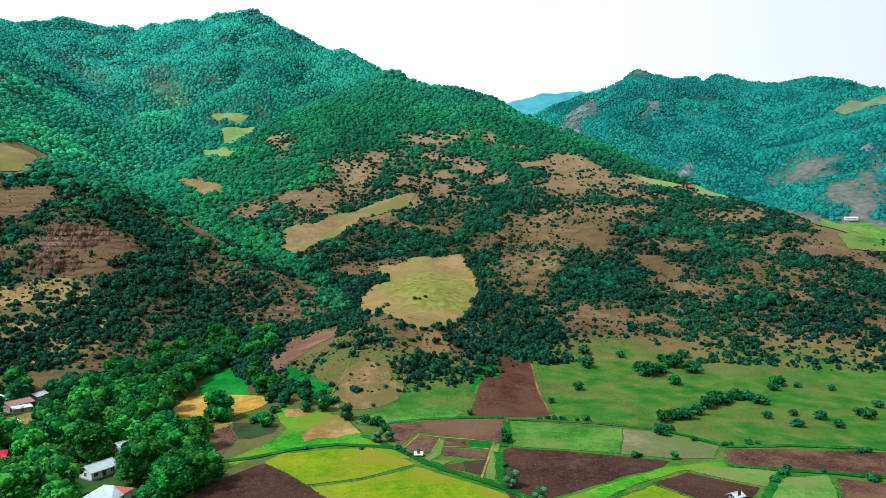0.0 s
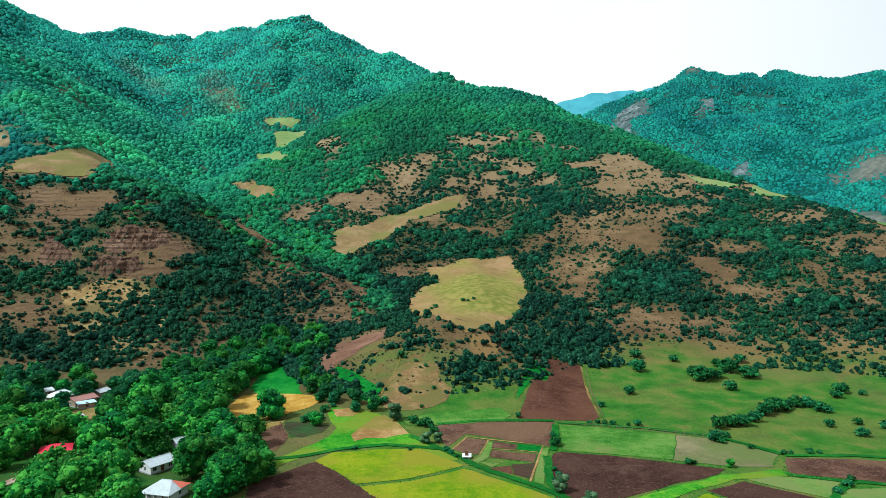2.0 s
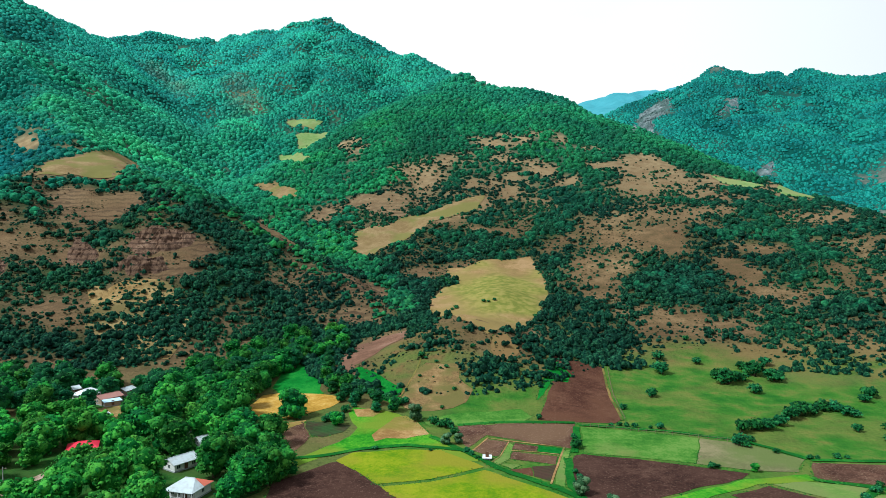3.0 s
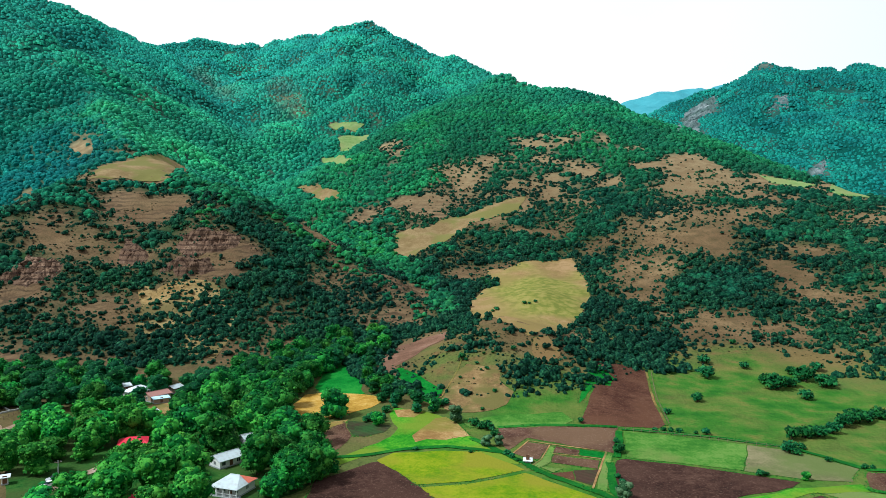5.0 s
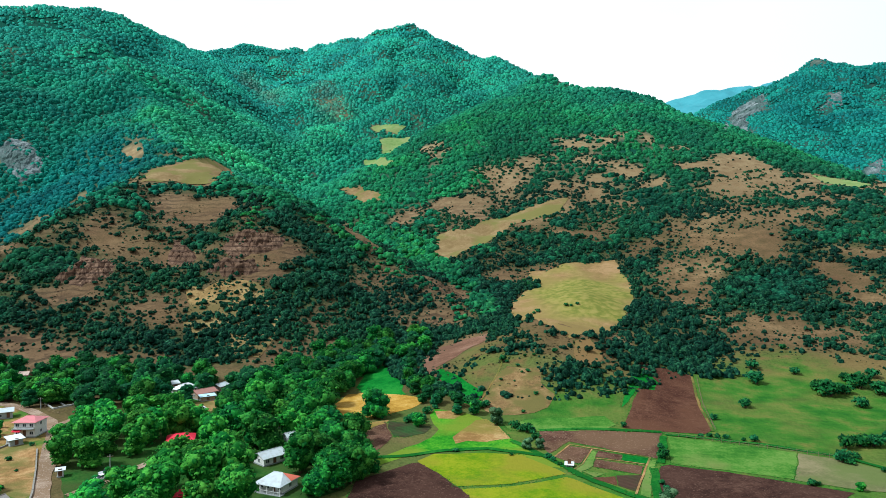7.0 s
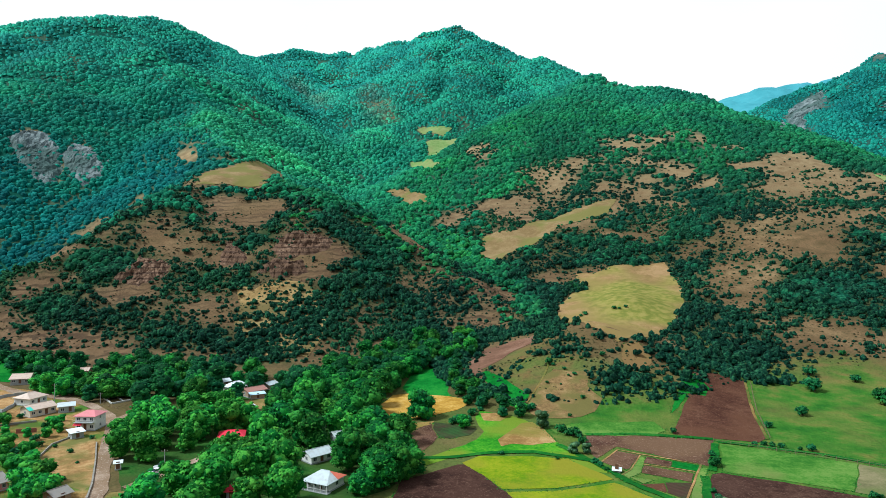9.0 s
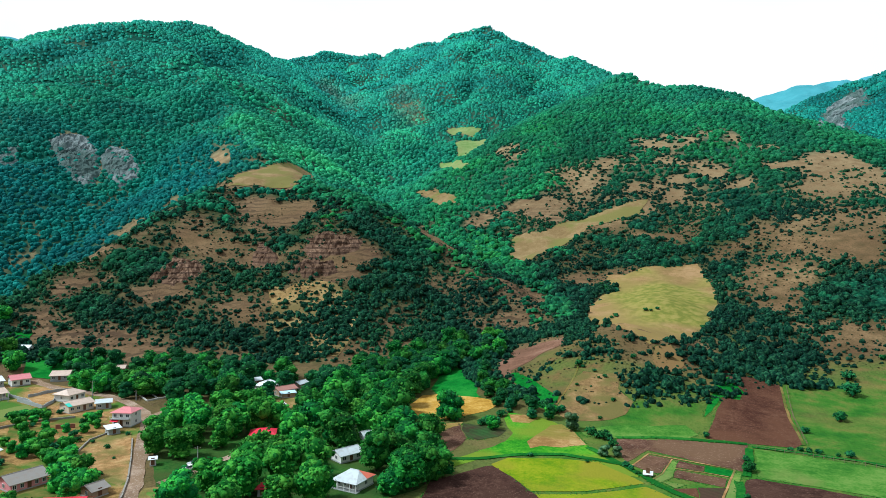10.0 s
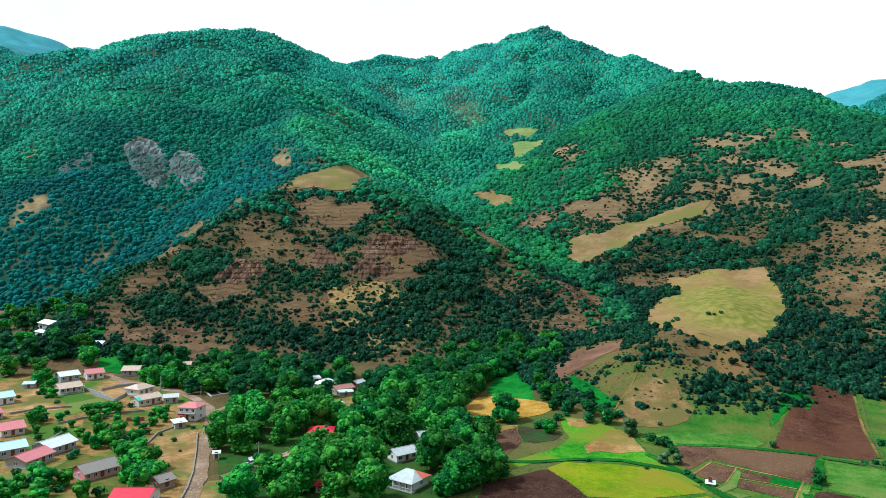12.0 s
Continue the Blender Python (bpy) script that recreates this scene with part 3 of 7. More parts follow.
def forest_density(x, y):
    """0 bare to 1 closed canopy."""
    d = np.hypot(x, y)
    z = height(x, y)
    wob = np.clip(d / 50, 3, 16)
    wx, wy = x + wob * fractal(x, y, 40, 31, 3), y + wob * fractal(x, y, 40, 37, 3)
    dens, blur = 0, np.clip(d / 42, 4, 20)
    for k in range(6):
        ex, ey = wx + blur * math.cos(k * 2.4) * math.sqrt((k + .5) / 6), wy + blur * math.sin(k * 2.4) * math.sqrt((k + .5) / 6)
        patch = .5 + .5 * np.clip((d - 620) / 150, 0, 1)
        for value, outline in COVER:
            patch = np.where(inside(ex, ey, outline), value, patch)
        dens = dens + patch / 6
    swing = np.clip(np.minimum(dens * 2.6, 3.2 - 2.9 * dens), .25, 1.15)
    dens = dens + swing * (fractal(x, y, 30, 21, 4) - .03)
    for outline in CLEARED:
        dens = np.where(inside(x, y, outline), 0, dens)
    return np.where(z < 4.5, 0, np.clip(dens, 0, 1))


def turf(x, y):
    """Green grass of the valley floor."""
    limit = 5 + 9 * np.clip((x + 50) / 40, 0, 1) + 4 * fractal(x, y, 30, 57, 3)
    village = np.clip((-(x * .9 + y * .3) - 40) / 40, 0, 1)
    valley = np.clip((limit + 2 - height(x, y)) / 11, 0, 1) * np.clip(1.1 + .7 * fractal(x, y, 25, 51, 3), 0, 1) * (1 - .7 * village)
    knoll = np.exp(-((x + 44) ** 2 / 320 + (y - 283) ** 2 / 900)) * .9 + np.exp(-((x + 10) ** 2 / 220 + (y - 285) ** 2 / 700)) * .6
    return np.maximum(valley, np.clip(knoll * (.75 + .9 * fractal(x, y, 14, 53, 3)), 0, .62))


def lushness(x, y):
    return np.clip(np.maximum(forest_density(x, y) * 1.3 - .25, turf(x, y)), 0, 1)


build_ground()


# ---- woods and scrub on the hills ----
def clump_template(seed, blobs, cut=-.3):
    """A leafy clump: a few uneven blobs side by side, about one unit in radius."""
    rnd = random.Random(seed)
    vs, fs = [], []
    for k in range(blobs):
        bm = bmesh.new()
        bmesh.ops.create_icosphere(bm, subdivisions=1, radius=1.0)
        r = rnd.uniform(.42, .68) if blobs > 1 else 1.0
        a, o = k * 6.283 / blobs + rnd.uniform(-.6, .6), rnd.uniform(.3, .58) if blobs > 1 else 0
        c = Vector((o * math.cos(a), o * math.sin(a), rnd.uniform(-.15, .42) if blobs > 1 else 0))
        bm.verts.index_update()
        fs += [[v.index + len(vs) for v in f.verts] for f in bm.faces if f.calc_center_median().z > cut]
        vs += [tuple(c + v.co * r * (1 + .55 * (rnd.random() - .5))) for v in bm.verts]
        bm.free()
    return np.array(vs), np.array(fs)


def crown_template(seed, rings, sides):
    """One treetop of about unit radius: rings (radius, height) below a tip, uneven, its skirt reaching into the slope."""
    rnd = random.Random(seed)
    vs, fs = [(rnd.uniform(-.15, .15), rnd.uniform(-.15, .15), 1.0)], []
    for k, (r, z) in enumerate(rings):
        for i in range(sides):
            t, w = (i + .5 * k + rnd.uniform(-.3, .3)) * 6.2832 / sides, r * rnd.uniform(.66, 1.3)
            vs.append((w * math.cos(t), w * math.sin(t), z + rnd.uniform(-.16, .16)))
    for i in range(sides):
        j = (i + 1) % sides
        fs.append([0, 1 + i, 1 + j])
        for k in range(len(rings) - 1):
            a, b = 1 + k * sides, 1 + (k + 1) * sides
            fs += [[a + i, b + i, a + j], [a + j, b + i, b + j]]
    return np.array(vs), np.array(fs)


ROUND_CROWNS = [crown_template(s + 60, ((.62, .72), (1.0, .1), (.7, -1.1)), 5) for s in range(8)]
FAR_CROWNS = [crown_template(s + 80, ((.72, .6), (.95, -1.1)), 4) for s in range(8)]
LEAF_CLUMPS = [clump_template(s + 20, 1, -.1) for s in range(6)]
CLUMPS = [clump_template(s, 3) for s in range(6)]
SMALL_CLUMPS = [clump_template(s + 20, 1) for s in range(6)]
PAIR_CLUMPS = [clump_template(s + 40, 2) for s in range(6)]


def scatter(name, xs, ys, radii, mat, label, squash=.8, seed=1, shapes=CLUMPS, smooth=False, tones=None):
    rng = np.random.default_rng(seed)
    zs = height(xs, ys)
    pick = rng.integers(0, len(shapes), len(xs))
    V, F, base, order = [], [], 0, []
    for k, (vs, fs) in enumerate(shapes):
        idx = np.where(pick == k)[0]
        if not len(idx):
            continue
        a = rng.uniform(0, 6.283, len(idx))
        r = radii[idx]
        sx, sy = r * rng.uniform(.8, 1.2, len(idx)), r * rng.uniform(.8, 1.2, len(idx))
        sz = r * squash * rng.uniform(.75, 1.3, len(idx))
        px_, py_ = vs[None, :, 0] * sx[:, None], vs[None, :, 1] * sy[:, None]
        c, s = np.cos(a)[:, None], np.sin(a)[:, None]
        P = np.stack([px_ * c - py_ * s + xs[idx][:, None], px_ * s + py_ * c + ys[idx][:, None],
                      (vs[None, :, 2] + (.12 if smooth else .3)) * sz[:, None] + zs[idx][:, None]], -1)
        V.append(P.reshape(-1, 3))
        F.append((fs[None] + (np.arange(len(idx)) * len(vs))[:, None, None] + base).reshape(-1, 3))
        base += P.shape[0] * P.shape[1]
        order.append(np.repeat(idx, len(vs)))
    me = mesh_from(name, np.concatenate(V), np.concatenate(F))
    for key, tone in (tones or {}).items():
        me.attributes.new(key, "FLOAT", "POINT").data.foreach_set("value", tone[np.concatenate(order)].astype(np.float32))
    if smooth:
        me.polygons.foreach_set("use_smooth", np.ones(len(me.polygons), bool))
    me.materials.append(mat)
    return tagged(new(name, me), label, "trees", kind="stuff")

def polar_points(rng, count, az0, az1, r0, r1):
    az = np.radians(rng.uniform(az0, az1, count))
    r = np.exp(rng.uniform(np.log(r0), np.log(r1), count))
    return r * np.sin(az), r * np.cos(az)


def faces_camera(x, y):
    """How far the slope faces a point 60 m ahead of the camera; under 0 it falls away out of view."""
    gx, gy = (height(x + 6, y) - height(x - 6, y)) / 12, (height(x, y + 6) - height(x, y - 6)) / 12
    vx, vy, vz = -x, 60 - y, 65 - height(x, y)
    return (-gx * vx - gy * vy + vz) / np.sqrt((1 + gx * gx + gy * gy) * (vx * vx + vy * vy + vz * vz))


def grow(seed, count, az, reach, power, sizes, least=0.0, most=9.0):
    """Places that the cover lets grow, and their sizes."""
    rng = np.random.default_rng(seed)
    x, y = polar_points(rng, count, *az, *reach)
    dens = forest_density(x, y)
    keep = (rng.random(count) < dens) & (dens >= least) & (dens < most) & (faces_camera(x, y) > -.03)
    x, y, dens = x[keep], y[keep], dens[keep]
    size = sizes[0] + (sizes[1] - sizes[0]) * rng.random(len(x)) ** power * (.45 + .55 * dens)
    return x, y, size


def canopy(seed, az0, az1, r0, r1, gap):
    """Treetops side by side, spaced to fit the view: wider apart with distance from the camera."""
    rng = np.random.default_rng(seed)
    xs, ys, gaps, r = [], [], [], r0
    while r < r1:
        s = gap * (r / 600) ** .15
        k = int(radians(az1 - az0) * r / s)
        a = radians(az0) + (np.arange(k) + .5 * rng.random() + rng.uniform(-.42, .42, k)) * s / r
        d = r + s * rng.uniform(-.42, .42, k)
        xs.append(d * np.sin(a))
        ys.append(d * np.cos(a))
        gaps.append(np.full(k, s))
        r += s
    return np.concatenate(xs), np.concatenate(ys), np.concatenate(gaps), rng


def soft_inside(x, y, outline, blur, rng):
    return np.mean([inside(x + rng.normal(0, blur, len(x)), y + rng.normal(0, blur, len(x)), outline) for _ in range(12)], 0)


def forests():
    """The woods, from the near slopes up to the high ones, haze and sunlight painted in; the stands mingle where they
    meet.
    """
    x, y, gap, rng = canopy(1, -60, 36, 430, 2300, 5.3)
    dens = forest_density(x, y)
    d, az = np.hypot(x, y), np.degrees(np.arctan2(x, y))
    least = np.clip(.86 - (d - 500) / 500, .42, .86)
    keep = (dens >= least) & (rng.random(len(x)) < np.clip(dens * 1.2, 0, .97)) & (faces_camera(x, y) > -.03)
    x, y, gap, d, az, dens = x[keep], y[keep], gap[keep], d[keep], az[keep], dens[keep]
    # where the eastern mountain gets its painted haze
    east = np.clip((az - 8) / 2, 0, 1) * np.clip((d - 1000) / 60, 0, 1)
    # left flank that gets the painted shade and haze
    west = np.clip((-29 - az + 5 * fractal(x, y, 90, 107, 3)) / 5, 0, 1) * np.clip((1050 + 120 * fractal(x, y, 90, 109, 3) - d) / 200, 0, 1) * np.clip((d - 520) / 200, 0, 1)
    # painted sunlight, fading out at the shoulder's edge
    sun_tint = soft_inside(x, y, SUNLIT_SHOULDER, 28, rng) * np.clip((1350 - d) / 500, 0, 1)
    # 'high' grows with distance: haze put into the leaves
    tones = {"high": np.clip((d - 890 + 220 * np.clip((-14 - az) / 8, 0, 1) + 90 * fractal(x, y, 120, 101, 3)) / 800, 0, 1), "sun_tint": sun_tint * np.clip(.75 + .5 * fractal(x, y, 50, 113, 3), 0, 1),
             "blue": west * (1 - sun_tint), "east": east,
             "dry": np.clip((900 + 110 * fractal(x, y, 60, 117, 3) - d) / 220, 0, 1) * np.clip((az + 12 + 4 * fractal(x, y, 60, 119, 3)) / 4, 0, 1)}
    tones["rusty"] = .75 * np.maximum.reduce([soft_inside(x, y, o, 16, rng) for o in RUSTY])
    tones["dry"] = np.maximum(tones["dry"], np.clip((590 + 60 * fractal(x, y, 60, 117, 3) - d) / 90, 0, 1) * (1 - .8 * soft_inside(x, y, LIT_CREST, 10, rng)))
    size = gap * (.50 + .42 * rng.random(len(x)) ** 1.6) * (.8 + .2 * dens)
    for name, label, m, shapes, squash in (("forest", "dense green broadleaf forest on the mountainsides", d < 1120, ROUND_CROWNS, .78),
                                   ("distant_forest", "distant forest on high mountainsides, blue green with painted haze", d >= 1120, FAR_CROWNS, .55)):
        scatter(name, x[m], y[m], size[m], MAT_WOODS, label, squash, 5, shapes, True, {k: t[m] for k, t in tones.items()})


forests()
x, y, r = grow(3, 70000, (-60, 36), (230, 640), 2.2, (.5, 3.9))
big = r > 1.6
# thickets that take the painted crest sunlight
leafy = (.3 * fractal(x, y, 50, 95, 3) + .8 * inside(x + 9 * fractal(x, y, 30, 97, 3), y + 9 * fractal(x, y, 30, 98, 3), LIT_CREST) > .3) & big
crest = np.full(len(x), 1e9)
for (x0, y0, *_), (x1, y1, *_) in zip(RIDGES["spur_left"][3:], RIDGES["spur_left"][4:]):
    s = np.clip(((x - x0) * (x1 - x0) + (y - y0) * (y1 - y0)) / ((x1 - x0) ** 2 + (y1 - y0) ** 2), 0, 1)
    crest = np.minimum(crest, np.hypot(x - x0 - s * (x1 - x0), y - y0 - s * (y1 - y0)))
leafy |= big & (crest + 14 * fractal(x, y, 25, 119, 3) < 15)
dark = big & ~leafy
scatter("thicket", x[dark], y[dark], r[dark], MAT_BUSH, "dark green thickets on dry slopes", 1.0, 3)
scatter("leafy_thicket", x[leafy], y[leafy], r[leafy] * 1.1, MAT_LIT_THICKET, "green thickets along crest and gully, painted lighter as if sunlit", .9, 14)
low = grow(23, 34000, (-60, 36), (260, 700), 1.0, (.45, 1.5), .1)
low = [np.concatenate(c) for c in zip((x[~big], y[~big], r[~big]), low)]
scatter("scrub", *low, MAT_BUSH, "small dark bushes scattered over dry slopes", 1.0, 4, SMALL_CLUMPS)
x, y, r = grow(9, 40000, (-35, 36), (600, 900), 1.1, (1.0, 3.2), 0, .55)
scatter("upper_scrub", x, y, r, MAT_BUSH, "dark bushes dotted over tan upper slopes", .85, 15, SMALL_CLUMPS)


def meadow_fringe():
    """Bushes along the edges of the hill meadows, in stretches."""
    rng = np.random.default_rng(21)
    xs, ys, rs = [], [], []
    for outline in CLEARED:
        for (x0, y0), (x1, y1) in zip(outline, outline[1:] + outline[:1]):
            d = math.hypot(x0, y0)
            k = int(math.hypot(x1 - x0, y1 - y0) / (d / 240))
            s = rng.random(k)
            xs.append(x0 + (x1 - x0) * s + rng.normal(0, d / 320, k))
            ys.append(y0 + (y1 - y0) * s + rng.normal(0, d / 320, k))
            rs.append(rng.uniform(.4, 1, k) ** 2 * np.clip(d / 260, 1.2, 3.2))
    x, y, r = np.concatenate(xs), np.concatenate(ys), np.concatenate(rs)
    keep = (fractal(x, y, 34, 111, 2) > .02) & (np.hypot(x, y) > 330)
    scatter("meadow_fringe", x[keep], y[keep], r[keep], MAT_SLOPE, "bushes along the edges of hill meadows", .85, 17, PAIR_CLUMPS)


meadow_fringe()


def tussocks():
    """Dry grass tussocks and dwarf shrubs on the open slopes."""
    rng = np.random.default_rng(12)
    x, y = polar_points(rng, 36000, -60, 36, 230, 740)
    dens = forest_density(x, y)
    z = height(x, y)
    keep = (dens > .012) & (dens < .8) & (z > 7) & (rng.random(len(x)) < .46 + .3 * (x < -60) + .5 * fractal(x, y, 18, 91, 3)) & (faces_camera(x, y) > 0)
    x, y = x[keep], y[keep]
    scatter("tussocks", x, y, rng.uniform(.25, .75, len(x)) * np.clip(np.hypot(x, y) / 420, .8, 1.5), MAT_TUSSOCK, "dry tussocks and dwarf shrubs on open slopes", .7, 13, LEAF_CLUMPS)


tussocks()

# ---- field surfaces ----
def ground_z(x, y):
    """Height of the ground sheet itself, between its corners."""
    x, y = np.asarray(x, float), np.asarray(y, float)
    ia = (np.degrees(np.arctan2(x, y)) + 66) / .3
    ir = np.log(np.maximum(np.hypot(x, y), 46) / 45) / .015 + 3
    ok = (ia >= 0) & (ia < 359)
    a0, r0 = np.clip(np.floor(ia), 0, 358).astype(int), np.clip(np.floor(ir), 0, len(G_RAD) - 2).astype(int)
    fa, fr = np.clip(ia - a0, 0, 1), np.clip(ir - r0, 0, 1)
    z = (G_Z[r0, a0] * (1 - fa) + G_Z[r0, a0 + 1] * fa) * (1 - fr) + (G_Z[r0 + 1, a0] * (1 - fa) + G_Z[r0 + 1, a0 + 1] * fa) * fr
    return np.where(ok, z, height(x, y))


def surface_material(name, cols, second=None, rows=0.0, turn=0.0, rough=0.95, bump=.25, scale=1.0, clod=None):
    """Soil or growth: three tones by noise, patches of a second colour, and sown or ploughed rows that many metres apart."""
    m, n, l, b = material(name, rough)
    p = position(n)
    big, fine = noise_node(n, l, 0.06 * scale, 5, p), noise_node(n, l, 1.3 * scale, 6, p)
    clods = noise_node(n, l, 0.33 * scale, 3, p)
    fac = mix_node(n, l, .55, big, mix_node(n, l, .5, clods, fine))
    col = ramp_node(n, l, fac, [(0.41, cols[0]), (0.5, cols[1]), (0.59, cols[2])])
    if second:
        patch = noise_node(n, l, 0.035 * scale, 4, p)
        col = mix_node(n, l, ramp_node(n, l, patch, [(0.46, (0, 0, 0)), (0.58, (.9, .9, .9))]), col, second)
    if clod:
        speck = noise_node(n, l, 1.9, 2, p)
        col = mix_node(n, l, ramp_node(n, l, speck, [(0.6, (0, 0, 0)), (0.68, (.75, .75, .75))]), col, clod)
    relief = fine
    if rows:
        mp = n.new("ShaderNodeMapping")
        mp.inputs["Rotation"].default_value = (0, 0, radians(turn))
        l.new(p, mp.inputs["Vector"])
        w = n.new("ShaderNodeTexWave")
        w.inputs["Scale"].default_value, w.inputs["Distortion"].default_value = 0.314 / rows, 1.2
        w.inputs["Detail Scale"].default_value = .4
        l.new(mp.outputs["Vector"], w.inputs["Vector"])
        col = mix_node(n, l, ramp_node(n, l, w.outputs["Fac"], [(0.2, (.09, .09, .09)), (0.8, (0, 0, 0))]), col, tuple(c * .45 for c in cols[0]))
        relief = mix_node(n, l, .5, fine, w.outputs["Fac"])
    l.new(col, b.inputs["Base Color"])
    bump_node(n, l, b, relief, 0.8, bump)
    return m


SOIL_DARK = surface_material("ploughed_soil_dark", [(.028, .014, .011), (.050, .024, .018), (.080, .042, .030)], (.060, .030, .022), clod=(.12, .070, .050))
SOIL_MID = surface_material("ploughed_soil", [(.045, .021, .015), (.078, .038, .026), (.135, .072, .048)], (.135, .078, .045), clod=(.25, .17, .12))
SOIL_RED = surface_material("ploughed_soil_red", [(.050, .020, .013), (.080, .034, .021), (.118, .058, .035)], (.10, .045, .026), clod=(.15, .08, .053))
CROP_YELLOW = surface_material("ripening_crop", [(.09, .185, .004), (.155, .225, .005), (.23, .265, .010)], (.215, .20, .018))
GRASS_BRIGHT = surface_material("bright_grass", [(.024, .16, .008), (.055, .24, .012), (.125, .30, .02)], (.15, .21, .02))
GRASS_VIVID = surface_material("vivid_grass", [(.008, .10, .012), (.015, .155, .018), (.03, .20, .025)])
GRASS_MID = surface_material("field_grass", [(.034, .125, .014), (.070, .18, .024), (.12, .22, .042)], (.15, .185, .05))
GRASS_PALE = surface_material("pale_grass", [(.06, .16, .022), (.10, .21, .035), (.17, .25, .055)], (.15, .19, .055))
STUBBLE = surface_material("stubble", [(.22, .125, .042), (.33, .20, .075), (.42, .285, .125)], (.19, .17, .034), rows=1.5, turn=60)
FALLOW = surface_material("fallow_field", [(.122, .116, .054), (.170, .156, .075), (.224, .190, .102)], (.109, .143, .041))
WHEAT = surface_material("ripe_wheat", [(.30, .165, .024), (.42, .245, .045), (.52, .34, .10)], rows=2.2, turn=75)
GARDEN = surface_material("garden_rows", [(.034, .027, .017), (.031, .061, .020), (.034, .082, .024)], (.068, .037, .027), rows=2.0, turn=-55)
MEADOW_RIM = surface_material("terrace_meadow", [(.19, .125, .05), (.26, .165, .07), (.32, .205, .10)], (.22, .16, .055))
MEADOW_TAN = surface_material("dry_meadow", [(.17, .115, .05), (.22, .15, .07), (.27, .195, .095)], (.15, .14, .042))
# clearing grass dulled and blued: distance haze painted in
MEADOW_HIGH = surface_material("mountain_pasture", [(.08, .15, .08), (.12, .19, .10), (.16, .22, .12)], (.13, .16, .10))
MEADOW_GREEN = surface_material("clearing_grass", [(.13, .21, .06), (.18, .26, .085), (.24, .30, .12)], (.21, .24, .09))
YARD = surface_material("bare_earth", [(.21, .12, .048), (.33, .19, .078), (.44, .28, .13)], (.12, .13, .035), scale=1.6)
YARD_GRASS = surface_material("dry_yard_grass", [(.15, .10, .030), (.23, .145, .048), (.29, .185, .070)], (.055, .11, .018), scale=1.8)
OLIVE = surface_material("olive_pasture", [(.09, .095, .025), (.135, .125, .034), (.18, .15, .05)], (.20, .12, .05))
KNOLL_TAN = surface_material("trampled_slope", [(.13, .085, .036), (.21, .13, .055), (.29, .19, .085)], (.13, .115, .036), scale=2.5)
GOLDEN = surface_material("golden_dry_grass", [(.19, .12, .045), (.28, .185, .075), (.37, .26, .115)], (.13, .105, .042))
SOIL_STRIP = surface_material("ploughed_soil_pale", [(.12, .062, .04), (.17, .09, .058), (.22, .125, .085)], (.14, .075, .048))
VILLAGE = surface_material("village_ground", [(.13, .085, .030), (.26, .155, .055), (.36, .225, .090)], (.045, .14, .018), scale=1.6)
# darker than the other grasses: shade under the trees painted in
ORCHARD = surface_material("orchard_grass", [(.012, .05, .010), (.022, .085, .014), (.045, .11, .02)], (.05, .075, .02))
ROAD = surface_material("gravel_road", [(.19, .125, .085), (.29, .205, .145), (.38, .29, .22)], (.22, .145, .09), scale=2.2, clod=(.46, .38, .31))


def wavy_outline(outline, step, wave):
    """The outline with points every few metres, a little out of line."""
    pts = []
    for (x0, y0), (x1, y1) in zip(outline, outline[1:] + outline[:1]):
        k = max(1, int(math.hypot(x1 - x0, y1 - y0) / step))
        for i in range(k):
            x, y = x0 + (x1 - x0) * i / k, y0 + (y1 - y0) * i / k
            pts.append((x + wave * float(fractal(x, y, 7, 61, 2)), y + wave * float(fractal(x, y, 7, 67, 2))))
    return pts


def drape(name, pts, cell, lift):
    bm = bmesh.new()
    bm.faces.new([bm.verts.new((x, y, 0)) for x, y in pts])
    bm.normal_update()
    bmesh.ops.triangulate(bm, faces=bm.faces[:])
    for axis in (0, 1):
        lo, hi = min(p[axis] for p in pts), max(p[axis] for p in pts)
        for k in range(1, int((hi - lo) / cell) + 1):
            co = [0, 0, 0]
            co[axis] = lo + k * cell
            bmesh.ops.bisect_plane(bm, geom=bm.verts[:] + bm.edges[:] + bm.faces[:], plane_co=co, plane_no=(axis == 0, axis == 1, 0))
    zs = ground_z(np.array([v.co.x for v in bm.verts]), np.array([v.co.y for v in bm.verts]))
    for v, z in zip(bm.verts, zs):
        v.co.z = z + lift
    bmesh.ops.recalc_face_normals(bm, faces=bm.faces[:])
    if sum(f.normal.z for f in bm.faces) < 0:
        bmesh.ops.reverse_faces(bm, faces=bm.faces[:])
    me = bpy.data.meshes.new(name)
    bm.to_mesh(me)
    bm.free()
    me.polygons.foreach_set("use_smooth", np.ones(len(me.polygons), bool))
    return me


EDGES = []      # outlines of fields along which rank grass grows


def field(name, label, mat, outline, above=0.0):
    cx, cy = sum(p[0] for p in outline) / len(outline), sum(p[1] for p in outline) / len(outline)
    d = math.hypot(cx, cy)
    cell = 3 if d < 320 else d / 90
    me = drape(name, wavy_outline(outline, max(2, d / 120), .5 + d / 700), cell, .1 + max(0, d - 250) / 1100 - .06 * (mat in (VILLAGE, ORCHARD)) + above)
    me.materials.append(mat)
    if d < 330 and "yard" not in name and "pasture" not in name and "ground" not in name and "orchard" not in name:
        EDGES.append(outline)
    return tagged(new(name, me), label, name.replace("_", " "), kind="structure")


